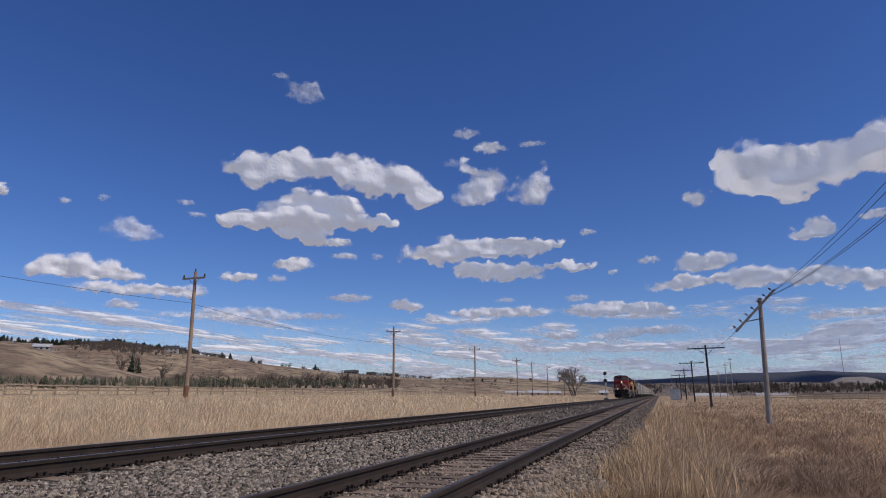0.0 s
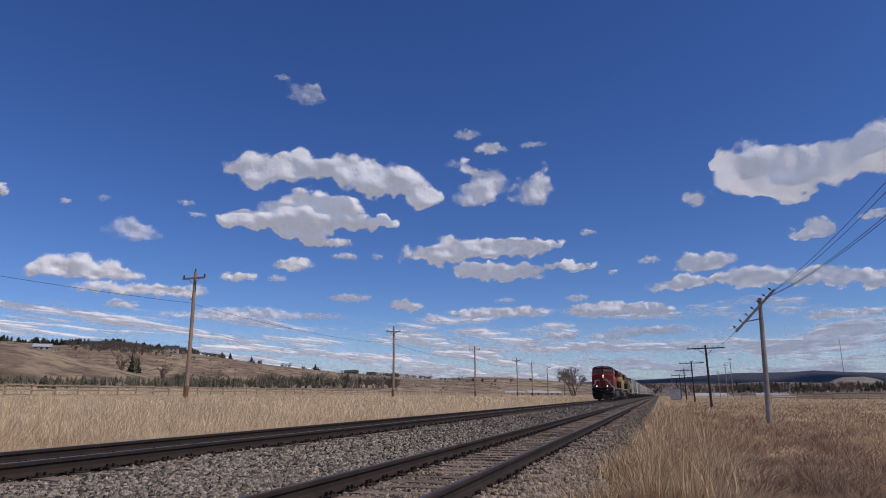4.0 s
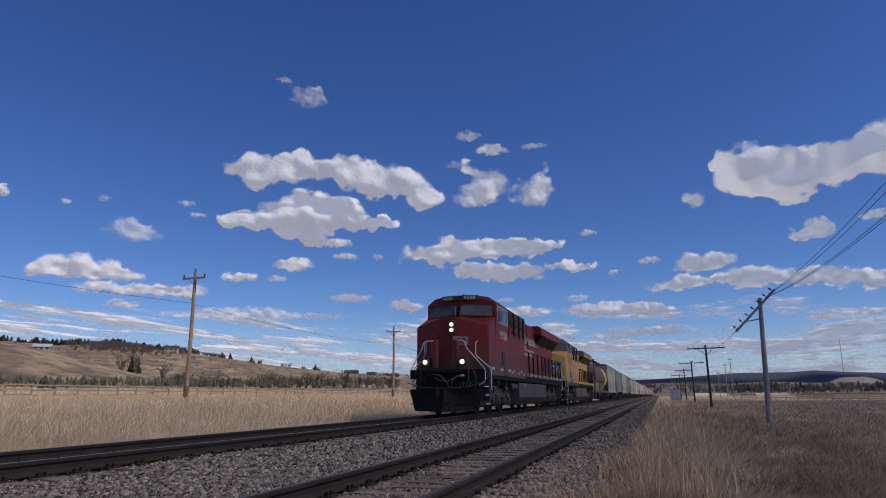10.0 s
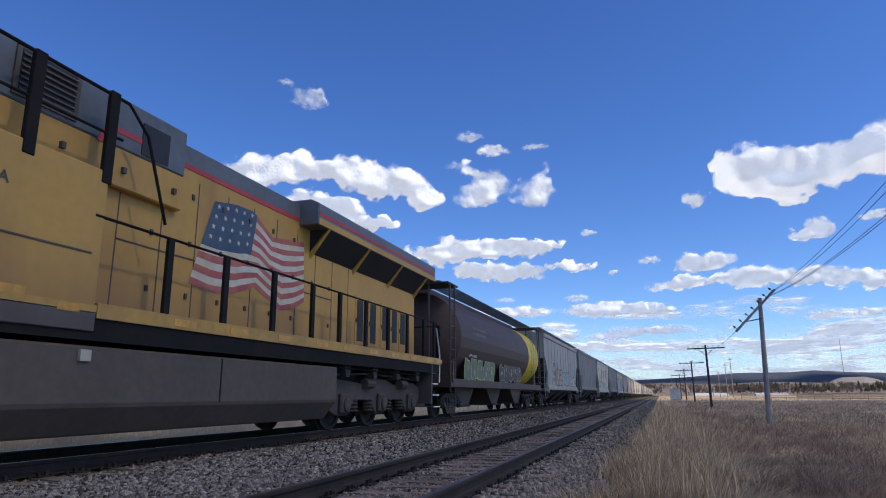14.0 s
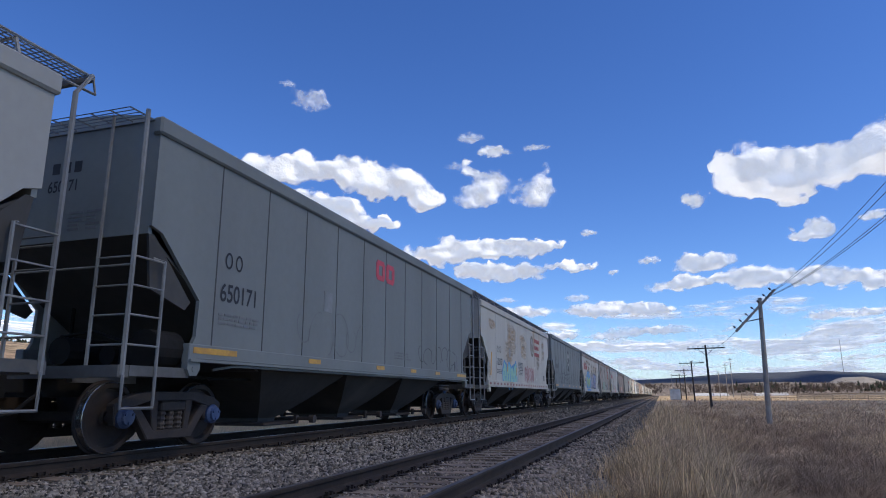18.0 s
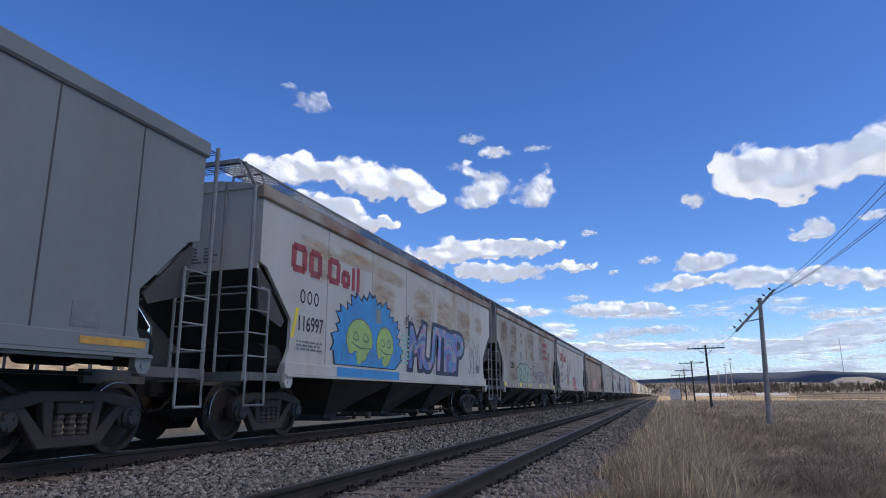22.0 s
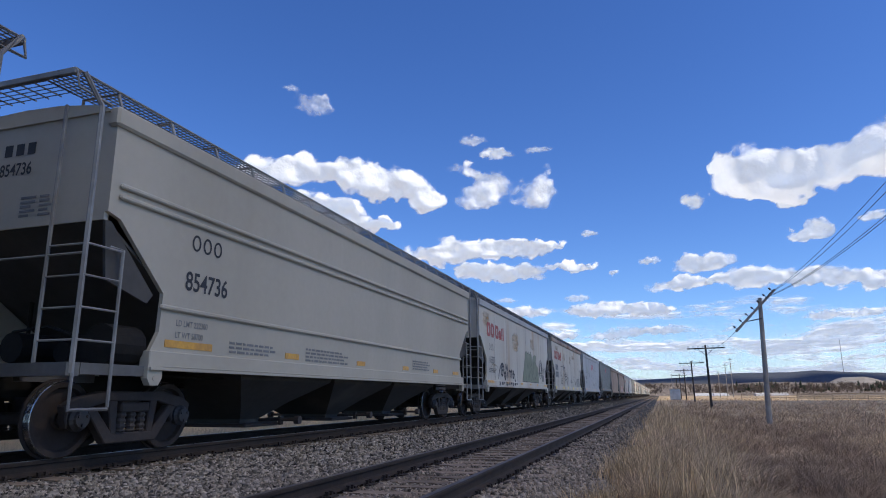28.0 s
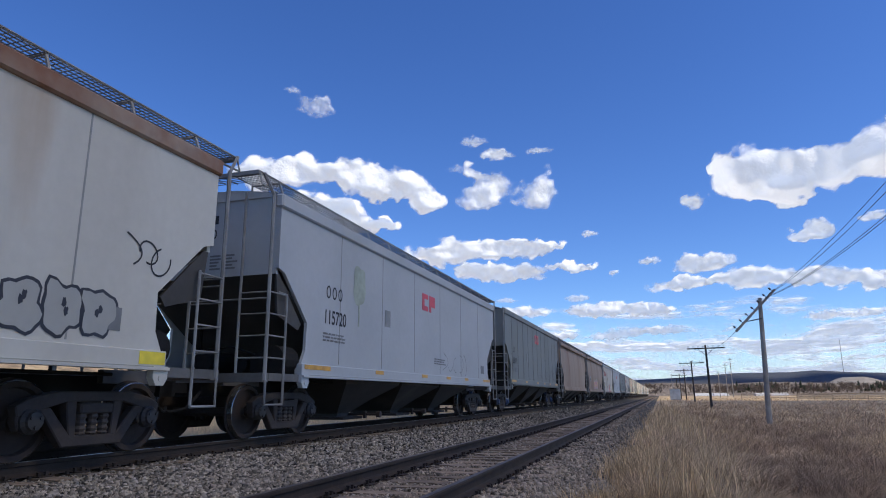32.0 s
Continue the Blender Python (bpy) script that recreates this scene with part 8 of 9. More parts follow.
grass("field_grass", 400000, -58, -3, 8.5, 150, lambda x, y, c, u: (x < -3.4) & (x > -43) & (y > 2) & (u < 0.5 + c), (0.2, 0.5), 31, M_GRASS,
      "dry tan meadow grass beyond the main line", 0.42, 0.9)
grass("field_grass", 60000, -58, -3, 35, 420, lambda x, y, c, u: (x < -14) & (y > 2), (0.2, 0.4), 36, M_GRASS, "dry tan meadow grass beyond the main line", 1.1, 1.0)
grass("verge_straw", 52000, -9, 17, 7.5, 120, lambda x, y, c, u: (x > 7.4 + 0.4 * u) & (x < 7.95 + 0.9 * c + y * 0.013) & (u < 0.015 + 0.95 * np.clip(c - 0.42, 0, 1) + 0.3 * (y > 20)),
      (0.25, 0.98), 32, M_STRAW, "tall pale straw along the siding", 0.42, 0.7)
grass("verge_thatch", 110000, -9, 17, 7.5, 90, lambda x, y, c, u: (x > 7.2 + 0.4 * u) & (x < 9.0 + y * 0.012) & (u < 0.4 + c), (0.12, 0.5), 37, M_GRASS_R, "matted dead grass along the siding", 0.5, 1.6)
grass("meadow_grass", 300000, 0, 24, 8, 260, lambda x, y, c, u: (x > 8.6 + 0.5 * u) & (u < 2.2 * (c - 0.32)), (0.08, 0.27), 33, M_GRASS_R,
      "short brown winter grass of the meadow", 0.45, 2.2)
grass("meadow_stalks", 120000, 2, 24, 9, 120, lambda x, y, c, u: (x > 9.0) & (u < 3.2 * (c - 0.45)), (0.16, 0.42), 39, M_STALK, "dark brown dead stalks in patches of the meadow", 0.4, 1.5)
grass("meadow_tufts", 80000, 2, 24, 9, 300, lambda x, y, c, u: (x > 9.2) & (c > 0.5) & (y > 18 + 10 * u), (0.14, 0.30), 34, M_STRAW, "tan tufts in the brown meadow", 0.36, 1.4)
grass("shoulder_weeds", 26000, -16, 6, 7.5, 90, lambda x, y, c, u: (x > 6.5 + 0.6 * u) & (x < 7.6) & (c > 0.5), (0.15, 0.45), 35, M_STRAW, "thin dry weeds on the ballast shoulder", 0.6, 1.0)

grass("meadow_grass", 42000, 24, 184, 1.6, 40, lambda x, y, c, u: (x > 8.2) & (u < 0.35 + 1.2 * c), (0.08, 0.27), 38, M_GRASS_R, "short brown winter grass of the meadow", 0.9, 2.0)

# ---- far hills ----
M_HILL = blend("hill_grass", [(0.40, 0.315, 0.20), (0.50, 0.40, 0.26), (0.27, 0.19, 0.13), (0.14, 0.108, 0.075)], (0.3, 0.022, 0.09), bump=0.8, dist=2.0)
M_HILL2 = blend("mound_grass", [(0.42, 0.335, 0.21), (0.50, 0.40, 0.26), (0.21, 0.15, 0.105), (0.12, 0.095, 0.065)], (0.2, 0.03, 0.06), bump=0.5, dist=2.0)
# ridge forest kept blue: the air's haze is mixed into its colour
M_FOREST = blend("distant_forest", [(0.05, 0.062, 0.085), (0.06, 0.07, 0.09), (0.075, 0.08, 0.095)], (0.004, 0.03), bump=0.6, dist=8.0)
M_SCARP = blend("wooded_scarp", [(0.24, 0.20, 0.16), (0.34, 0.29, 0.235), (0.11, 0.09, 0.078)], (0.03, 0.2), bump=1.0, dist=3.0)
M_GRAVEL = blend("gravel_heap", [(0.27, 0.245, 0.21), (0.22, 0.20, 0.175), (0.30, 0.27, 0.235)], (0.02, 0.1), bump=0.4, dist=1.0)


def hill(name, dist, crest, material, label, foot=0.55, seed=1, rough=0.05):
    """A hillside: its crest's outline by azimuth and elevation, falling towards the camera and behind."""
    az = np.arange(crest[0][0], crest[-1][0], 0.12)
    el = np.interp(az, [c[0] for c in crest], [c[1] for c in crest])
    top = np.tan(np.radians(el)) * dist + EYE.z
    fr = np.array([foot, foot + 0.1, foot + 0.18, foot + 0.25, 0.8, 0.86, 0.91, 0.95, 0.98, 1.0, 1.04, 1.1, 1.25, 1.5])
    A, Fr = np.meshgrid(np.radians(az), fr)
    s = np.clip((Fr - foot) / (1 - foot), 0, 1)
    s = s * s * (3 - 2 * s)
    back = np.clip((Fr - 1) / 0.5, 0, 1)
    Z = -0.5 + (top[None] + 0.5) * s * (1 - 0.55 * back)
    Z = Z + (fbm(seed, A * 120, Fr * 14, 5) - 0.5) * rough * np.maximum(top[None], 1) * 4 * s * (1 - s * 0.86)
    R = Fr * dist
    v = np.stack([(EYE.x + np.sin(A) * R).ravel(), (np.cos(A) * R).ravel(), Z.ravel()], 1)
    nx, ny = len(az), len(fr)
    i = (np.arange(ny - 1)[:, None] * nx + np.arange(nx - 1)[None]).ravel()
    return tagged(arrays(name, v, np.stack([i, i + 1, i + nx + 1, i + nx], 1), material, smooth=True), label, "hill", kind="structure")


hill("hillside_spur", 380, [(-66, 4.4), (-56.80, 4.35), (-54.26, 4.17), (-52.22, 3.86), (-50.82, 3.75), (-48.97, 3.27), (-46.67, 2.65), (-43.88, 2.01), (-40.97, 1.33), (-38.81, 0.67), (-37.05, 0.1)],
     M_HILL, "tan grassy hill spur with brown scrub", seed=2)
hill("hillside_ridge", 720, [(-66, 4.3), (-56.80, 4.35), (-52.23, 3.94), (-48.66, 3.78), (-44.86, 3.95), (-40.73, 3.52), (-37.25, 3.17), (-34.09, 2.69), (-30.84, 2.34), (-27.03, 1.92), (-23.16, 1.68),
                             (-19.26, 1.38), (-14.86, 1.17), (-10.99, 0.67), (-8, 0.1)], M_HILL, "long tan hillside with brown scrub gullies", seed=4, foot=0.45)
hill("hillside_mounds", 1100, [(-25.08, 0.54), (-22.19, 1.20), (-18.28, 1.47), (-15.34, 1.55), (-12.42, 1.49), (-9.53, 1.27), (-7.63, 1.12), (-4.83, 0.80), (-2.6, 0.35), (-1.4, 0.02)],
     M_HILL2, "low rounded tan hills", seed=6)
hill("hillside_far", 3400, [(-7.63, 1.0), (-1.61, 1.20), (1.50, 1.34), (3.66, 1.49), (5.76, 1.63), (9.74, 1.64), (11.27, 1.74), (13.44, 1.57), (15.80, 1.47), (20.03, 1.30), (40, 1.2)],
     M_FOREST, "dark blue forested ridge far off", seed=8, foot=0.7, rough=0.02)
hill("hillside_scarp", 1000, [(-5.0, 0.25), (-2.6, 0.75), (0.4, 0.95), (3.16, 0.85), (5.66, 0.84), (7.69, 0.95), (10.39, 0.86), (13.32, 0.80), (15.68, 0.78), (19.91, 0.7), (40, 0.6)],
     M_SCARP, "brown wooded river bank", seed=10, foot=0.8)
hill("gravel_heap", 1400, [(11.5, 0.3), (11.69, 0.56), (12.48, 1.01), (13.04, 1.20), (14.46, 1.22), (15.30, 1.00), (15.94, 0.71), (16.9, 0.40)],
     M_GRAVEL, "grey heap of pit gravel", seed=12, foot=0.85, rough=0.01)


# ---- trees ----
M_BARK = mat("grey_bark", (0.16, 0.13, 0.105), (0.10, 0.08, 0.065), rough=0.9, bump=0.2)
M_NEEDLE = mat("spruce_needles", (0.028, 0.042, 0.024), (0.045, 0.058, 0.03), rough=0.9, bump=0, per_object=0.3, stain=1)
M_SAPLING = mat("pine_sapling_needles", (0.10, 0.115, 0.07), (0.15, 0.14, 0.09), rough=0.9, bump=0, per_object=0.35, stain=1)
M_YOUNG = mat("young_pine_needles", (0.20, 0.205, 0.14), (0.26, 0.24, 0.17), rough=0.9, bump=0, stain=0.2)
M_CREST = mat("crest_spruce_needles", (0.035, 0.05, 0.03), (0.055, 0.066, 0.038), rough=0.9, bump=0, stain=0.05)
M_TWIG = mat("bare_twigs", (0.17, 0.135, 0.11), (0.12, 0.095, 0.08), rough=0.95, bump=0, per_object=0.3)


def conifer(seed, material, label):
    """A spruce one metre tall, to be scaled: trunk and tiers of drooping sprays."""
    r = random.Random(seed)
    trunk = part("conifer", tube(B(), [(0, 0, 0), (0, 0, 1)], 0.022, 5, 0.004), M_BARK)
    bm = B()
    for k in range(13):
        z = 0.1 + 0.88 * k / 13
        reach = (0.24 if k else 0.2) * (1 - z) ** 0.8 + 0.015
        for j in range(7):
            a = r.uniform(0, math.tau)
            q = reach * r.uniform(0.65, 1.25)
            c, s = math.cos(a), math.sin(a)
            tip = Vector((c * q, s * q, z - q * r.uniform(0.05, 0.5)))
            w = q * 0.38
            a1, a2 = Vector((c * q * 0.5 - s * w, s * q * 0.5 + c * w, z - q * 0.12)), Vector((c * q * 0.5 + s * w, s * q * 0.5 - c * w, z - q * 0.12))
            top = bm.verts.new((0, 0, z + 0.06))
            v1, v2, v3, lowv = bm.verts.new(a1), bm.verts.new(tip), bm.verts.new(a2), bm.verts.new((c * q * 0.4, s * q * 0.4, z - q * 0.35))
            for f in ((top, v1, v2), (top, v2, v3), (lowv, v2, v1), (lowv, v3, v2)):
                bm.faces.new(f)
    part("crown", bm, material, trunk)
    return tagged(trunk, label, "conifer")


def bare_tree(seed, label, levels=4, spread_=0.5, twigs=3):
    """A leafless tree one metre tall, to be scaled."""
    r = random.Random(seed)
    stem, crown = B(), B()

    def grow(bm, p, d, ln, rad, lev):
        q = p + d * ln
        if lev < 2:
            tube(bm, [p, (p + q) / 2 + Vector((r.uniform(-1, 1), r.uniform(-1, 1), 0)) * ln * 0.06, q], rad, 4 if lev else 6, rad * 0.6, cap=False)
        else:
            tube(bm, [p, q], rad * 1.1, 3, rad * 0.6, cap=False)
        if lev >= levels:
            return
        for _ in range(r.choice((twigs, twigs, twigs + 1))):
            nd = (d + Vector((r.uniform(-1, 1), r.uniform(-1, 1), r.uniform(-0.2, 0.7))) * spread_ * 1.4).normalized()
            grow(crown, p + d * ln * r.uniform(0.2, 1), nd, ln * r.uniform(0.5, 0.75), max(rad * 0.55, 0.0022), lev + 1)
    for k in range(5):
        grow(stem, Vector((r.uniform(-0.05, 0.05), r.uniform(-0.05, 0.05), 0)), Vector((r.uniform(-0.4, 0.4), r.uniform(-0.4, 0.4), 1)).normalized(), r.uniform(0.3, 0.42), 0.014, 0)
    t = part("bare_tree", stem, M_BARK)
    part("crown", crown, M_TWIG, t)
    return tagged(t, label, "tree")


def at_sky(az, el, d):
    return Vector((EYE.x + math.sin(radians(az)) * d, math.cos(radians(az)) * d, EYE.z + math.tan(radians(el)) * d))


def plant(model, p, h, r, wide=1.0):
    c = copy_thing(model, Matrix.Identity(4))
    c.matrix_basis = Matrix.LocRotScale(p, Euler((0, 0, r.uniform(0, 6.28))), (h * wide, h * wide, h))
    return c


rt = random.Random(50)
SPRUCE = [conifer(k, M_NEEDLE, "dark green spruce on the hill crest") for k in range(3)]
SAPLING = [conifer(k + 5, M_SAPLING, "small dull green pine in the plantation") for k in range(3)]
BARE = [bare_tree(k + 9, "leafless grey-brown tree on the hillside") for k in range(3)]
for ob in SPRUCE + SAPLING + BARE:
    ob["group"] = {"conifer": "rows of conifers", "tree": "leafless trees"}[ob["category"]]
CREST = [(-58, 4.3), (-52.23, 3.90), (-48.66, 3.74), (-44.86, 3.91), (-40.73, 3.48), (-37.25, 3.13), (-34.09, 2.65), (-30.84, 2.30), (-27.03, 1.88), (-23.16, 1.64), (-19.26, 1.34), (-14.86, 1.13)]


def crest_el(az):
    return float(np.interp(az, [c[0] for c in CREST], [c[1] for c in CREST]))


for _ in range(26):
    az = rt.choice((rt.uniform(-52, -38), rt.uniform(-35, -29), rt.uniform(-20, -8)))
    plant(rt.choice(BARE), at_sky(az, crest_el(az) - 0.05, 705), rt.uniform(5, 9), rt, 1.3)
for az, el, d, h in ((-43.4, 2.0, 400, 11), (-42.9, 2.0, 410, 9), (-44.2, 1.95, 400, 16), (-43.2, 2.2, 420, 15), (-41.0, 1.4, 380, 13)):
    plant(SPRUCE[0] if h < 12 else BARE[1], at_sky(az, el - 0.2, d), h, rt)
# leafless thickets below the crest, too dense to count
def thicket(name, model, spots, label, material):
    meshes = (model.children[0].data,) if model.name.startswith("conifer") else (model.data, model.children[0].data)
    src = [np.empty(len(m.vertices) * 3) for m in meshes]
    vs, fs, n = [], [], 0
    for m, a in zip(meshes, src):
        m.vertices.foreach_get("co", a)
        vs.append(a.reshape(-1, 3))
        fs += [[k + n for k in p.vertices] for p in m.polygons]
        n += len(m.vertices)
    base = np.concatenate(vs)
    quads = np.array([f for f in fs if len(f) == len(fs[0])])
    pts, faces = [], []
    for k, (p, h, turn, wide) in enumerate(spots):
        c, s = math.cos(turn), math.sin(turn)
        q = base @ np.array([[c * wide, s * wide, 0], [-s * wide, c * wide, 0], [0, 0, 1]]) * h
        pts.append(q + np.array(p))
        faces.append(quads + k * n)
    return tagged(arrays(name, np.concatenate(pts), np.concatenate(faces), material), label, "trees", kind="stuff")


def on_ridge(az, fr):
    """A place on the long hillside, at a part of the way up to its crest."""
    top = math.tan(radians(crest_el(az) + 0.04)) * 720 + EYE.z
    s = (fr - 0.45) / 0.55
    s = s * s * (3 - 2 * s)
    return Vector((EYE.x + math.sin(radians(az)) * fr * 720, math.cos(radians(az)) * fr * 720, -0.5 + (top + 0.5) * s - 0.4))


SHRUB = bare_tree(60, "leafless shrub", levels=2, spread_=0.55, twigs=3)
spots = []
for _ in range(330):
    az = rt.gauss(-44.3, 1.8)
    spots.append((on_ridge(az, 0.80 + 0.195 * rt.random()), rt.uniform(5, 8), rt.uniform(0, 6.28), 1.5))
for _ in range(120):
    az = rt.choice((rt.uniform(-39.5, -36.5), rt.uniform(-24.5, -19)))
    spots.append((on_ridge(az, 0.9 + 0.09 * rt.random()), rt.uniform(4, 7), rt.uniform(0, 6.28), 1.6))
for _ in range(420):
    az = -53 + 40 * rt.random()
    spots.append((on_ridge(az, 0.62 + 0.34 * rt.random()), rt.uniform(1.2, 3.0), rt.uniform(0, 6.28), 1.9))
for _ in range(160):
    az = rt.uniform(-42, -22)
    spots.append((at_sky(az, 0.6 + 0.5 * rt.random(), rt.uniform(205, 300)), rt.uniform(2, 4), rt.uniform(0, 6.28), 1.5))
thicket("bare_thicket", SHRUB, spots, "brown leafless thicket below the hill crest", M_TWIG)
SHRUB.matrix_basis = Matrix.LocRotScale(at_sky(-42, 0.75, 220), None, (4, 4, 4))
SHRUB["label"] = "leafless brown shrub at the hill's foot"
# spruces along the crest, a far row of woods
spruces = [[], [], []]
for lo, hi, n in ((-54, -46.5, 110), (-49, -47.4, 40), (-45.5, -44, 30), (-42.6, -40.8, 34), (-47.5, -38.6, 80), (-37, -35.6, 5), (-34.6, -33.6, 3), (-29.5, -28.2, 3), (-18.5, -14.5, 14)):
    for _ in range(n):
        az = rt.uniform(lo, hi)
        spruces[rt.randrange(3)].append((at_sky(az, crest_el(az) - 0.05, 712), (2.6 + 6.5 * rt.random() ** 0.8) * (0.6 if az > -20 else 1), rt.uniform(0, 6.28), rt.uniform(1.2, 2.7)))
for model, spots in zip(SPRUCE, spruces):
    thicket("crest_spruces", model, spots, "row of dark green spruces on the hill crest", M_CREST)
# plantation of young pines behind the fence, thinning out along the line
spots = []
for _ in range(480):
    az = -53.5 + 28 * rt.random() ** 1.1
    d = rt.uniform(150, 225)
    spots.append((at_sky(az, 0.72 + (d - 150) / 75 * 0.55, d), rt.uniform(0.7, 1.9), rt.uniform(0, 6.28), rt.uniform(1.0, 1.7)))
for k in range(3):
    thicket("pine_plantation", SAPLING[k], spots[k::3], "dense rows of small grey-green pines", M_YOUNG)
for _ in range(110):
    az = -53.5 + 27 * rt.random() ** 1.1
    d = rt.uniform(140, 205)
    plant(rt.choice(SAPLING), at_sky(az, 0.70 + (d - 140) / 65 * 0.5, d), rt.uniform(1.1, 2.5), rt, rt.uniform(0.9, 1.5))
for _ in range(50):
    az = rt.uniform(-40, -22)
    plant(rt.choice(BARE), at_sky(az, 0.7, rt.uniform(190, 260)), rt.uniform(4, 7), rt, 1.3)
# the large bare cottonwood by the line
BIG = bare_tree(40, "large leafless cottonwood beside the line", levels=6, spread_=0.40, twigs=3)
BIG.children[0].data.materials[0] = mat("pale_twigs", (0.40, 0.36, 0.31), (0.31, 0.275, 0.235), rough=0.95, bump=0)
BIG.matrix_basis = Matrix.LocRotScale(at_sky(-6.95, -0.1, 245), None, (15.0, 15.0, 13.2))
# woods along the river bank
spots = [(at_sky(rt.uniform(-4.0, 18.5), rt.uniform(0.0, 0.6), rt.uniform(640, 800)), rt.uniform(4, 9), rt.uniform(0, 6.28), rt.uniform(1.2, 1.9)) for _ in range(420)]
thicket("river_woods", SHRUB, spots, "brown leafless woods along the river bank", M_TWIG)
spots = [(at_sky(rt.choice((rt.uniform(5.8, 9), rt.uniform(10, 12.5), rt.uniform(14, 18))), rt.uniform(0.1, 0.5), rt.uniform(700, 830)), rt.uniform(4, 8), rt.uniform(0, 6.28), 1.4) for _ in range(110)]
thicket("river_spruces", SPRUCE[1], spots, "dark spruces among the river woods", M_CREST)
for _ in range(70):
    az = rt.uniform(4.2, 17.5)
    plant(rt.choice(BARE), at_sky(az, rt.uniform(0.05, 0.35), rt.uniform(650, 800)), rt.uniform(6, 10), rt, 1.4)
for _ in range(20):
    az = rt.uniform(6.0, 12)
    plant(rt.choice(SPRUCE), at_sky(az, rt.uniform(0.25, 0.4), rt.uniform(760, 800)), rt.uniform(5, 9), rt)
for ob in SPRUCE + SAPLING + BARE:
    ob.matrix_basis = Matrix.LocRotScale(at_sky(-50 + 3 * rt.random(), 0.4, 210), None, (3.4, 3.4, 3.4))

# ---- poles, wires, fences ----
def ground_at(x, y):
    return float(land(np.array([x]), np.array([y]))[0])


def power_pole(x, y, h, base, arm=2.0):
    """A tall pale pole with one short crossarm and three insulators."""
    root = part("utility_pole", tube(B(), [(0, 0, -0.5), (0.04, 0, h * 0.5), (0, 0, h)], 0.17, 10, 0.11), M_POLE)
    root.location = (x, y, base)
    part("sleeve", tube(B(), [(0, 0, -0.4), (0, 0, 1.1)], 0.18, 10), mat("rusty_sleeve", (0.22, 0.11, 0.06), rough=0.9) if "rusty_sleeve" not in bpy.data.materials else bpy.data.materials["rusty_sleeve"], root)
    a = part("crossarm", box(B(), -arm / 2, arm / 2, -0.16, -0.05, h - 0.55, h - 0.43), M_POLE_GREY, root)
    part("arm_brace", tube(B(), [(-arm * 0.25, -0.1, h - 0.5), (0, -0.12, h - 1.0), (arm * 0.25, -0.1, h - 0.5)], 0.018, 4), M_WIRE, a)
    for k in (-arm / 2 + 0.1, 0, arm / 2 - 0.1):
        z = h if k == 0 else h - 0.43
        part("insulator", turned(B(), [(0.02, 0), (0.07, 0.06), (0.05, 0.1), (0.07, 0.13), (0.04, 0.22)], (k, -0.1 if k else 0, z), "z", 8), M_WIRE, a)
    part("bracket", tube(B(), [(0, 0, h - 2.05), (-0.3, 0, h - 2.0)], 0.03, 5), M_WIRE, root)
    return tagged(root, "pale wooden utility pole with a short crossarm", "utility pole", "power poles along the line")


LEFT_POLES = [(-24.3, -3), (-24.05, 38.9), (-24.6, 78.5), (-24.0, 116), (-24.3, 155), (-24.3, 174.5), (-24.3, 200), (-24.3, 237)]
for x, y in LEFT_POLES:
    power_pole(x, y, 9.0 + (0.3 if y < 50 else 0), ground_at(x, y))


def sag(p, q, drop, n=16):
    p, q = Vector(p), Vector(q)
    return [p.lerp(q, k / n) - Vector((0, 0, 4 * drop * (k / n) * (1 - k / n))) for k in range(n + 1)]


def wire(points, r, label):
    return tagged(part("wire", tube(B(), points, r, 4), M_WIRE), label, "wire", "overhead wires")


for (xa, ya), (xb, yb) in zip(LEFT_POLES[:4], LEFT_POLES[1:5]):
    wire(sag((xa - 0.3, ya, 7.4), (xb - 0.3, yb, 7.4), 0.55), 0.012 if ya < 60 else 0.018, "thin black wire between utility poles")


def telegraph_pole(x, y, base, h, tilt=0.0, arm=4.2, wood=None, pins=8, droop=0.0):
    """An old line pole with one long crossarm of pins and glass insulators; the arm may hang askew."""
    root = part("telegraph_pole", tube(B(), [(0, 0, -0.5), (0, 0, h)], 0.16, 10, 0.11), wood or M_POLE_DARK)
    root.matrix_basis = pose(x, y, base, 0, tilt, 0)
    a = part("crossarm", box(B(), -arm / 2, arm / 2, -0.06, 0.06, -0.07, 0.07), wood or M_POLE_DARK, root)
    a.matrix_basis = pose(-0.3 if droop else 0, -0.18, h - 0.4 if not droop else h - 0.75, 0, droop, 0)
    for k in range(pins):
        q = -arm / 2 + 0.15 + (arm - 0.3) * k / (pins - 1)
        part("insulator", turned(B(), [(0.015, 0), (0.018, 0.1), (0.055, 0.1), (0.05, 0.18), (0.03, 0.24)], (q, 0, 0.07), "z", 7), M_GLASSY if not droop else M_WIRE, a)
    for s in (-1, 1):
        part("arm_brace", tube(B(), [(s * 0.9, -0.2, h - 0.45), (0, -0.15, h - 1.25)], 0.02, 4), M_WIRE, root) if not droop else None
    return tagged(root, "old dark telegraph pole with a long crossarm" if not droop else "leaning grey telegraph pole with a hanging broken crossarm", "telegraph pole", "telegraph poles along the line")


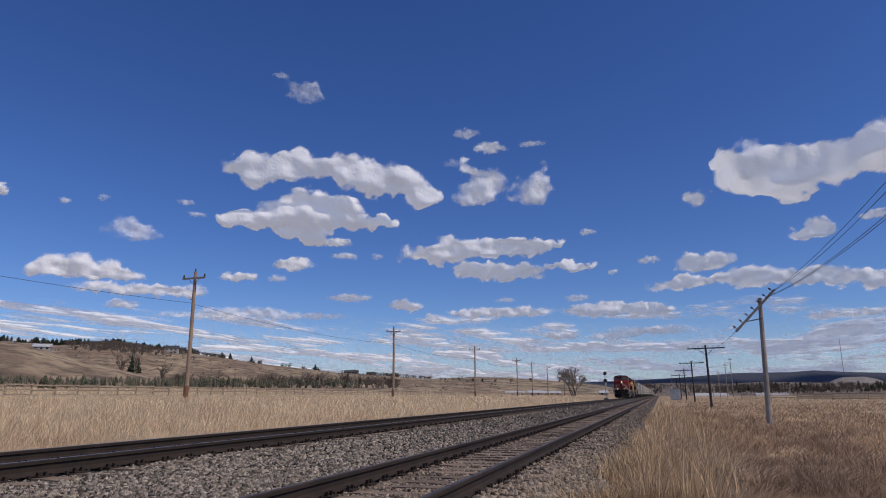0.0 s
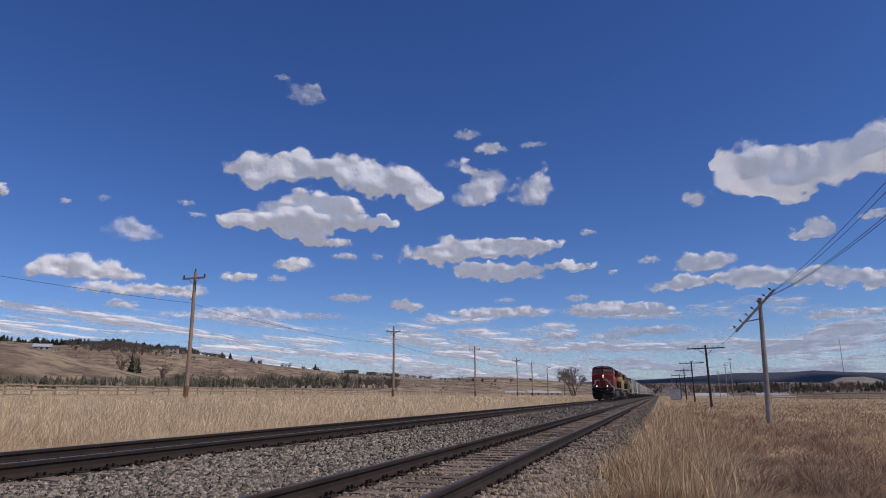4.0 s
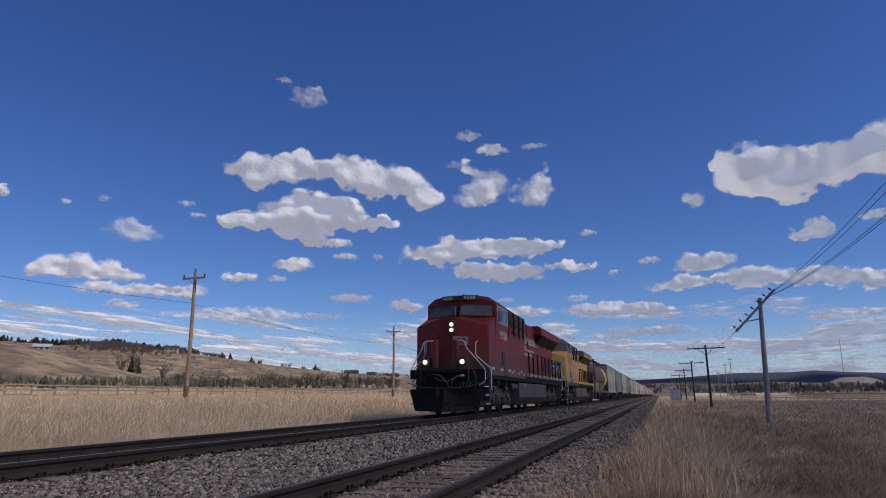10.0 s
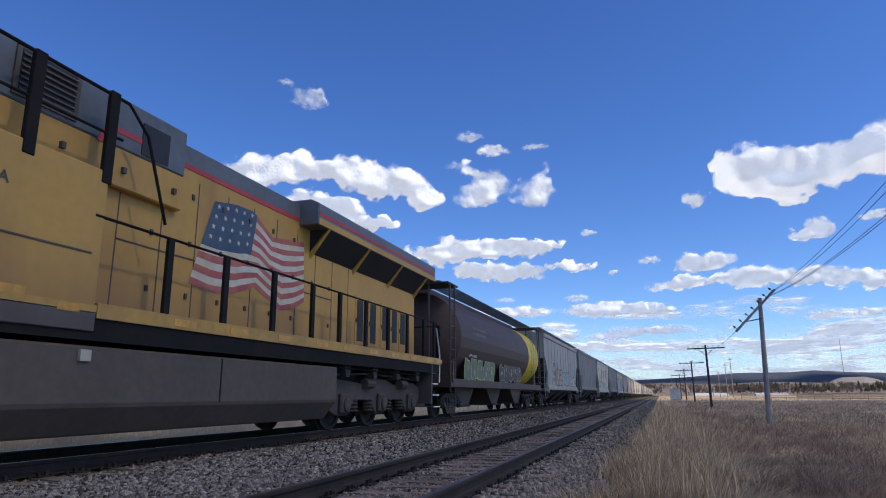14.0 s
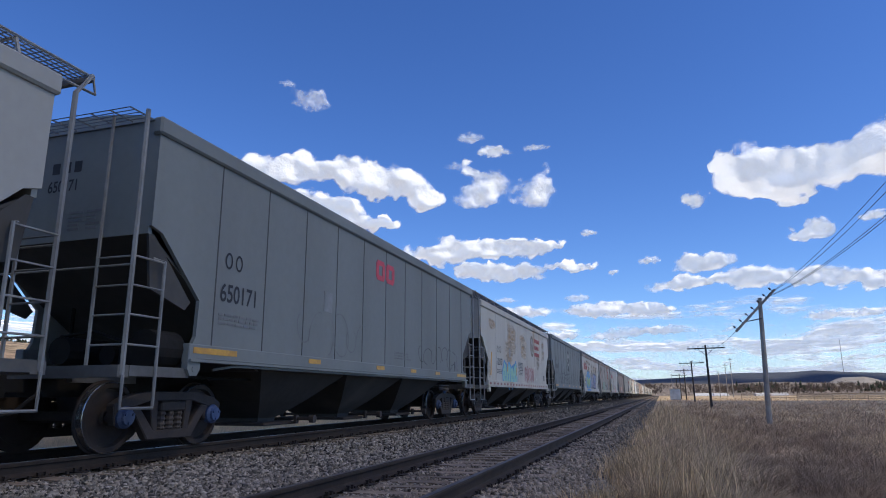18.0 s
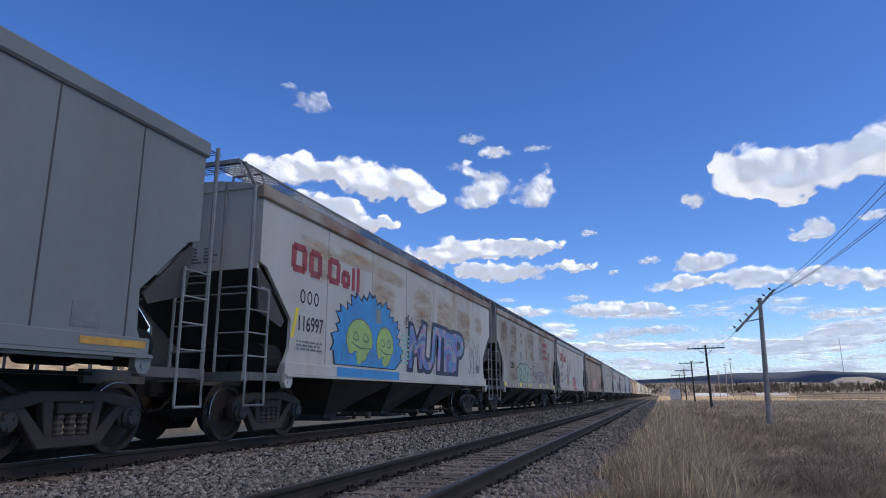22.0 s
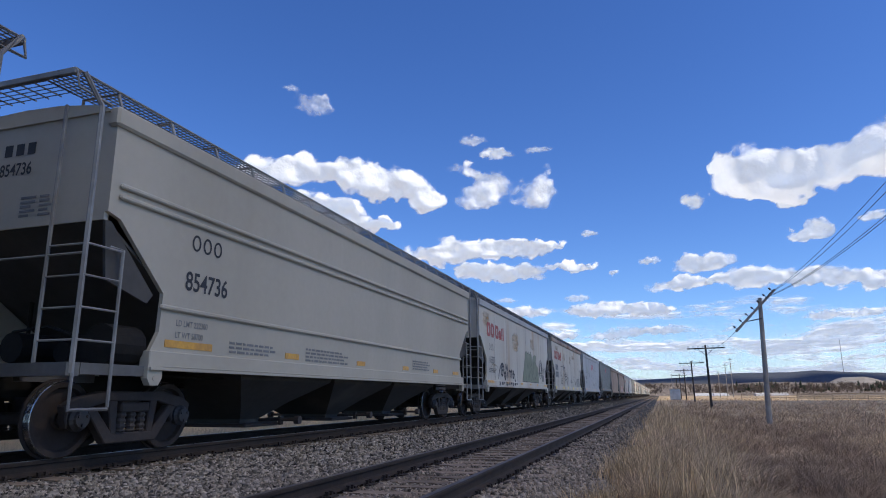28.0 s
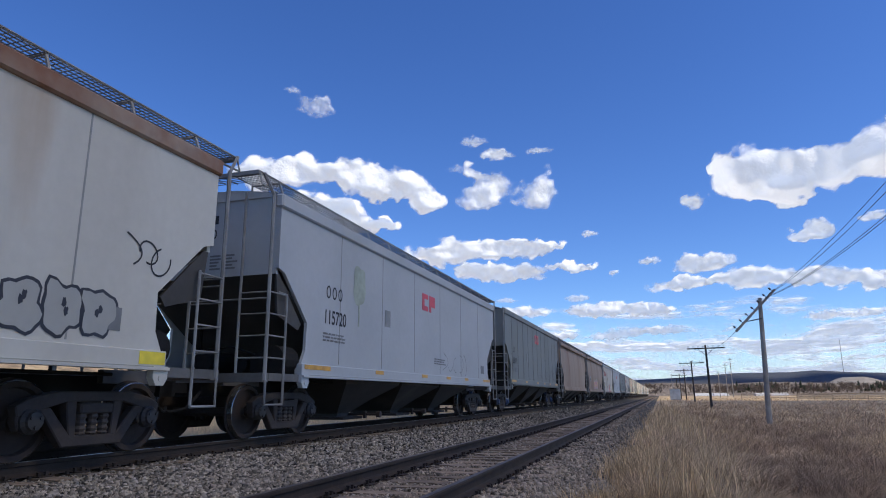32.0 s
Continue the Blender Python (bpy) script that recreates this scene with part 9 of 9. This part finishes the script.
R1 = telegraph_pole(13.40, 41, ground_at(13.45, 41), 7.15, tilt=1.7, arm=3.25, wood=M_POLE_GREY, pins=7, droop=-47.5)
part("stay_iron", tube(B(), [(-0.9, -0.2, 5.75), (0, -0.12, 5.95)], 0.03, 5), M_WIRE, R1)
for x, y in ((13.4, 84), (13.6, 127), (13.7, 169), (13.8, 212), (13.9, 256)):
    telegraph_pole(x, y, ground_at(x, y), 7.3, tilt=-0.8)
for dz, dx, end in ((0, 0.55, (14.3, 17.9, 6.75)), (-0.05, 0.5, (14.2, 18.05, 6.35)), (-0.2, 0.35, (14.1, 18.4, 5.6)), (-0.25, 0.3, (14.1, 18.4, 5.5))):
    a, b = Vector((13.55 + dx, 40.8, 6.35 + dz)), Vector(end)
    wire([a.lerp(b, k / 12) + Vector((0, 0, -1.2 * (k / 12) * (1 - k / 12))) for k in range(0, 27)], 0.012, "slack old line wire running to the next pole")
wire(sag((12.2, 40.8, 4.3), (11.8, 84, 6.2), 0.8), 0.014, "slack old line wire running to the next pole")

# grey service poles and a far mast
for az, el, d, h, name in ((5.11, -0.1, 330, 14.5, "service_pole"), (5.52, -0.1, 330, 17, "service_pole"), (4.55, -0.1, 330, 11, "service_pole"), (1.0, -0.1, 420, 13, "service_pole")):
    p = at_sky(az, el, d)
    ob = part(name, tube(B(), [(0, 0, -1), (0, 0, h)], 0.22, 6, 0.16), M_POLE_GREY)
    part("crossarm", box(B(), -0.9, 0.9, -0.1, 0.1, h - 0.9, h - 0.7), M_POLE_GREY, ob)
    ob.location = p
    tagged(ob, "tall thin grey pole across the meadow", "pole", "service poles in the meadow")
p = at_sky(13.2, 1.5, 3300)
ob = part("radio_mast", tube(B(), [(0, 0, -20), (0, 0, 145)], 1.3, 4, 0.9), M_POLE_GREY)
ob.location = p
tagged(ob, "thin grey radio mast on the far ridge", "mast")


def fence(name, pts, gap, h, rails, label, post_r=0.075):
    """Posts at even steps along a line, with plank rails nailed to them."""
    root = tagged(empty(name), label, "fence")
    a, b = Vector(pts[0]), Vector(pts[1])
    n = int((b - a).length / gap)
    turn = math.atan2(b.y - a.y, b.x - a.x)
    post = bpy.data.meshes.new("post")
    bm = tube(B(), [(0, 0, -0.3), (0, 0, h + 0.12)], post_r, 7, post_r * 0.85)
    bm.to_mesh(post)
    bm.free()
    post.materials.append(M_FENCE)
    rail = bpy.data.meshes.new("rail")
    bm = box(B(), -gap / 2 - 0.05, gap / 2 + 0.05, -0.02, 0.02, -0.065, 0.065)
    bm.to_mesh(rail)
    bm.free()
    rail.materials.append(M_FENCE)
    r = random.Random(5)
    for k in range(n):
        p = a.lerp(b, k / n)
        z = ground_at(p.x, p.y)
        o = new("post", post)
        o.parent = root
        o.matrix_basis = pose(p.x, p.y, z, r.uniform(-2, 2), r.uniform(-2, 2), 0)
        q = a.lerp(b, (k + 0.5) / n)
        for j in range(rails):
            o = new("rail", rail)
            o.parent = root
            o.matrix_basis = pose(q.x, q.y, ground_at(q.x, q.y) + h * (0.3 + 0.66 * j / (rails - 1)), 0, r.uniform(-0.6, 0.6), math.degrees(turn)) @ Matrix.Translation((0, -0.09, 0))
    return root


fence("board_fence", [(-44.5, 22), (-44.5, 215)], 2.42, 1.3, 3, "weathered three-rail timber fence along the meadow")
fence("pasture_fence", [(-44.5, 216), (-44.5, 420)], 5.0, 1.3, 3, "weathered three-rail timber fence along the meadow")
fence("far_meadow_fence", [(34, 150), (75, 150)], 3.0, 1.3, 3, "dark timber fence across the meadow")
fence("far_meadow_fence", [(28, 190), (95, 190)], 3.5, 1.4, 3, "dark timber fence across the meadow")

# ---- signal and relay cabinet ----
sx, sy = -4.7, 165.0
mast = part("signal_mast", tube(B(), [(0, 0, -0.8), (0, 0, 6.6)], 0.09, 8), L_SILVER)
mast.location = (sx, sy, ground_at(sx, sy) + 0.2)
part("foundation", box(B(), -0.5, 0.5, -0.5, 0.5, -0.6, 0.35), M_GRAVEL, mast)
for z in (6.2, 4.5):
    hd = part("signal_head", turned(B(), [(0.42, 0), (0.43, 0.06), (0.1, 0.12)], (0.05, -0.35, z), "y", 20), L_BOARD, mast)
    for k in range(3):
        a = k * math.tau / 3 + math.pi / 2
        part("hood", tube(B(), [(0.05 + math.cos(a) * 0.2, -0.35, z + math.sin(a) * 0.2), (0.05 + math.cos(a) * 0.2, -0.6, z + math.sin(a) * 0.2)], 0.09, 8), L_BOARD, hd)
part("ladder", tube(B(), [(0.25, 0.25, 0.2), (0.25, 0.2, 6.3)], 0.025, 4), L_SILVER, mast)
tagged(mast, "silver signal mast with two black round heads", "railway signal")
cb = part("relay_cabinet", bevelled(box(B(), -1.1, 1.1, -0.8, 0.8, 0, 2.3), 0.03), mat("galvanised_sheet", (0.42, 0.44, 0.46), (0.34, 0.35, 0.37), rough=0.4, metal=0.5))
cb.location = (11.0, 158, ground_at(11, 158))
for x in (-0.75, 0, 0.75):
    part("door", bevelled(box(B(), x - 0.34, x + 0.34, -0.85, -0.8, 0.15, 2.15), 0.02), L_SILVER, cb)
part("cabinet_roof", box(B(), -1.2, 1.2, -0.95, 0.95, 2.3, 2.38), L_SILVER, cb)
tagged(cb, "silver metal relay cabinet beside the siding", "cabinet")

# ---- houses on the hill, farm sheds by the line ----
H_WALL = mat("pale_siding", (0.42, 0.38, 0.33), (0.34, 0.30, 0.26), rough=0.8)
H_DARK = mat("brown_siding", (0.16, 0.125, 0.10), rough=0.8)
H_ROOF = mat("dark_shingle", (0.07, 0.065, 0.065), (0.05, 0.048, 0.048), rough=0.9)
H_TIN = mat("white_tin_roof", (0.55, 0.56, 0.57), (0.45, 0.46, 0.47), rough=0.5)


def house(az, el, d, w, dp, h, wall, roof, turn, label, name="house", storeys=2):
    root = tagged(empty(name), label, "house" if name == "house" else "shed", "houses on the hill" if name == "house" else "farm sheds by the line")
    p = at_sky(az, el, d)
    root.matrix_basis = pose(p.x, p.y, p.z - 0.6, 0, 0, turn)
    walls = part("wall", box(B(), -w / 2, w / 2, -dp / 2, dp / 2, -3, h), wall, root)
    rise = dp * 0.28
    rf = part("roof", prism(B(), [(-dp / 2 - 0.5, h - 0.1), (dp / 2 + 0.5, h - 0.1), (0, h + rise)], "x", -w / 2 - 0.5, w / 2 + 0.5), roof, root)
    if name == "house":
        part("chimney", box(B(), w * 0.2, w * 0.2 + 0.8, -0.4, 0.4, h, h + rise + 0.9), H_DARK, rf)
    n = max(2, int(w / 3))
    for s in range(storeys):
        for k in range(n):
            x = -w / 2 + w * (k + 0.5) / n
            z = h * (s + 0.35) / storeys
            fr = part("window", box(B(), x - 0.75, x + 0.75, -dp / 2 - 0.06, -dp / 2, z, z + 1.4), L_SILVER, root)
            part("pane", box(B(), x - 0.65, x + 0.65, -dp / 2 - 0.08, -dp / 2 - 0.06, z + 0.1, z + 1.3), L_GLASS, fr)
    return root


house(-40.55, 3.40, 640, 11, 9, 5.5, H_WALL, H_ROOF, 30, "pale two-storey house with a dark roof on the crest")
house(-40.0, 3.38, 645, 8, 8, 4.5, H_DARK, H_ROOF, 20, "brown house with a dark roof on the crest")
house(-49.55, 3.45, 460, 9, 7, 2.6, H_WALL, H_TIN, 40, "low pale house with a light roof", storeys=1)
house(-43.35, 3.60, 650, 10, 8, 4, H_WALL, H_ROOF, 30, "pale house among spruces on the crest")
house(-26.0, 1.86, 705, 14, 8, 2.6, H_DARK, H_ROOF, 15, "long brown house on the hill")
house(-24.3, 1.76, 715, 9, 7, 2.0, H_DARK, H_ROOF, 15, "brown house with a dark roof on the hill")
house(-22.4, 1.62, 720, 11, 8, 2.0, H_DARK, H_ROOF, 15, "brown house with a dark roof on the hill")
for az, w, h in ((-11.9, 20, 3.2), (-10.2, 14, 3.6), (-8.8, 18, 3.0), (-4.5, 8, 3.2)):
    house(az, 0.02, 430, w * 0.6, 5, h * 0.6, H_WALL, H_TIN, 12, "long low farm shed with a white tin roof", name="farm_shed", storeys=1)
for az, w in ((3.4, 26), (4.6, 18), (8.2, 40)):
    house(az, -0.16, 700, w * 0.7, 12, 0.5, H_WALL, H_TIN, 8, "long low pale building across the meadow", name="farm_shed", storeys=1)


def motions():
    """The train runs by at an even pace, its wheels turn, the clouds drift."""
    for ob, a in MOVING:
        walk(ob, [(t, pose(0, LEAD + a - SPEED * t, 0)) for t in (0, 8, 16, 24, 32)])
    for wheels, radius in ((CAR_WHEELS, 0.457), (LOCO_WHEELS, 0.533)):
        rows = [(k / FPS, Matrix.Rotation(SPEED * k / FPS / radius, 4, "X")) for k in range(32 * FPS + 1)]
        first = wheels[0]
        walk(first, rows)
        for w in wheels[1:]:
            w.rotation_mode = "QUATERNION"
            w.animation_data_create()
            w.animation_data.action = first.animation_data.action
            w.animation_data.action_slot = first.animation_data.action_slot
    walk(VEIL, [(t, Matrix.Translation(VEIL_START - Vector((VEIL_SPEED * t, 0, 0)))) for t in (0, 8, 16, 24, 32)])
    for ob, p, q in CLOUDS:
        walk(ob, [(0, Matrix.Translation(p)), (32, Matrix.Translation(q))])


motions()
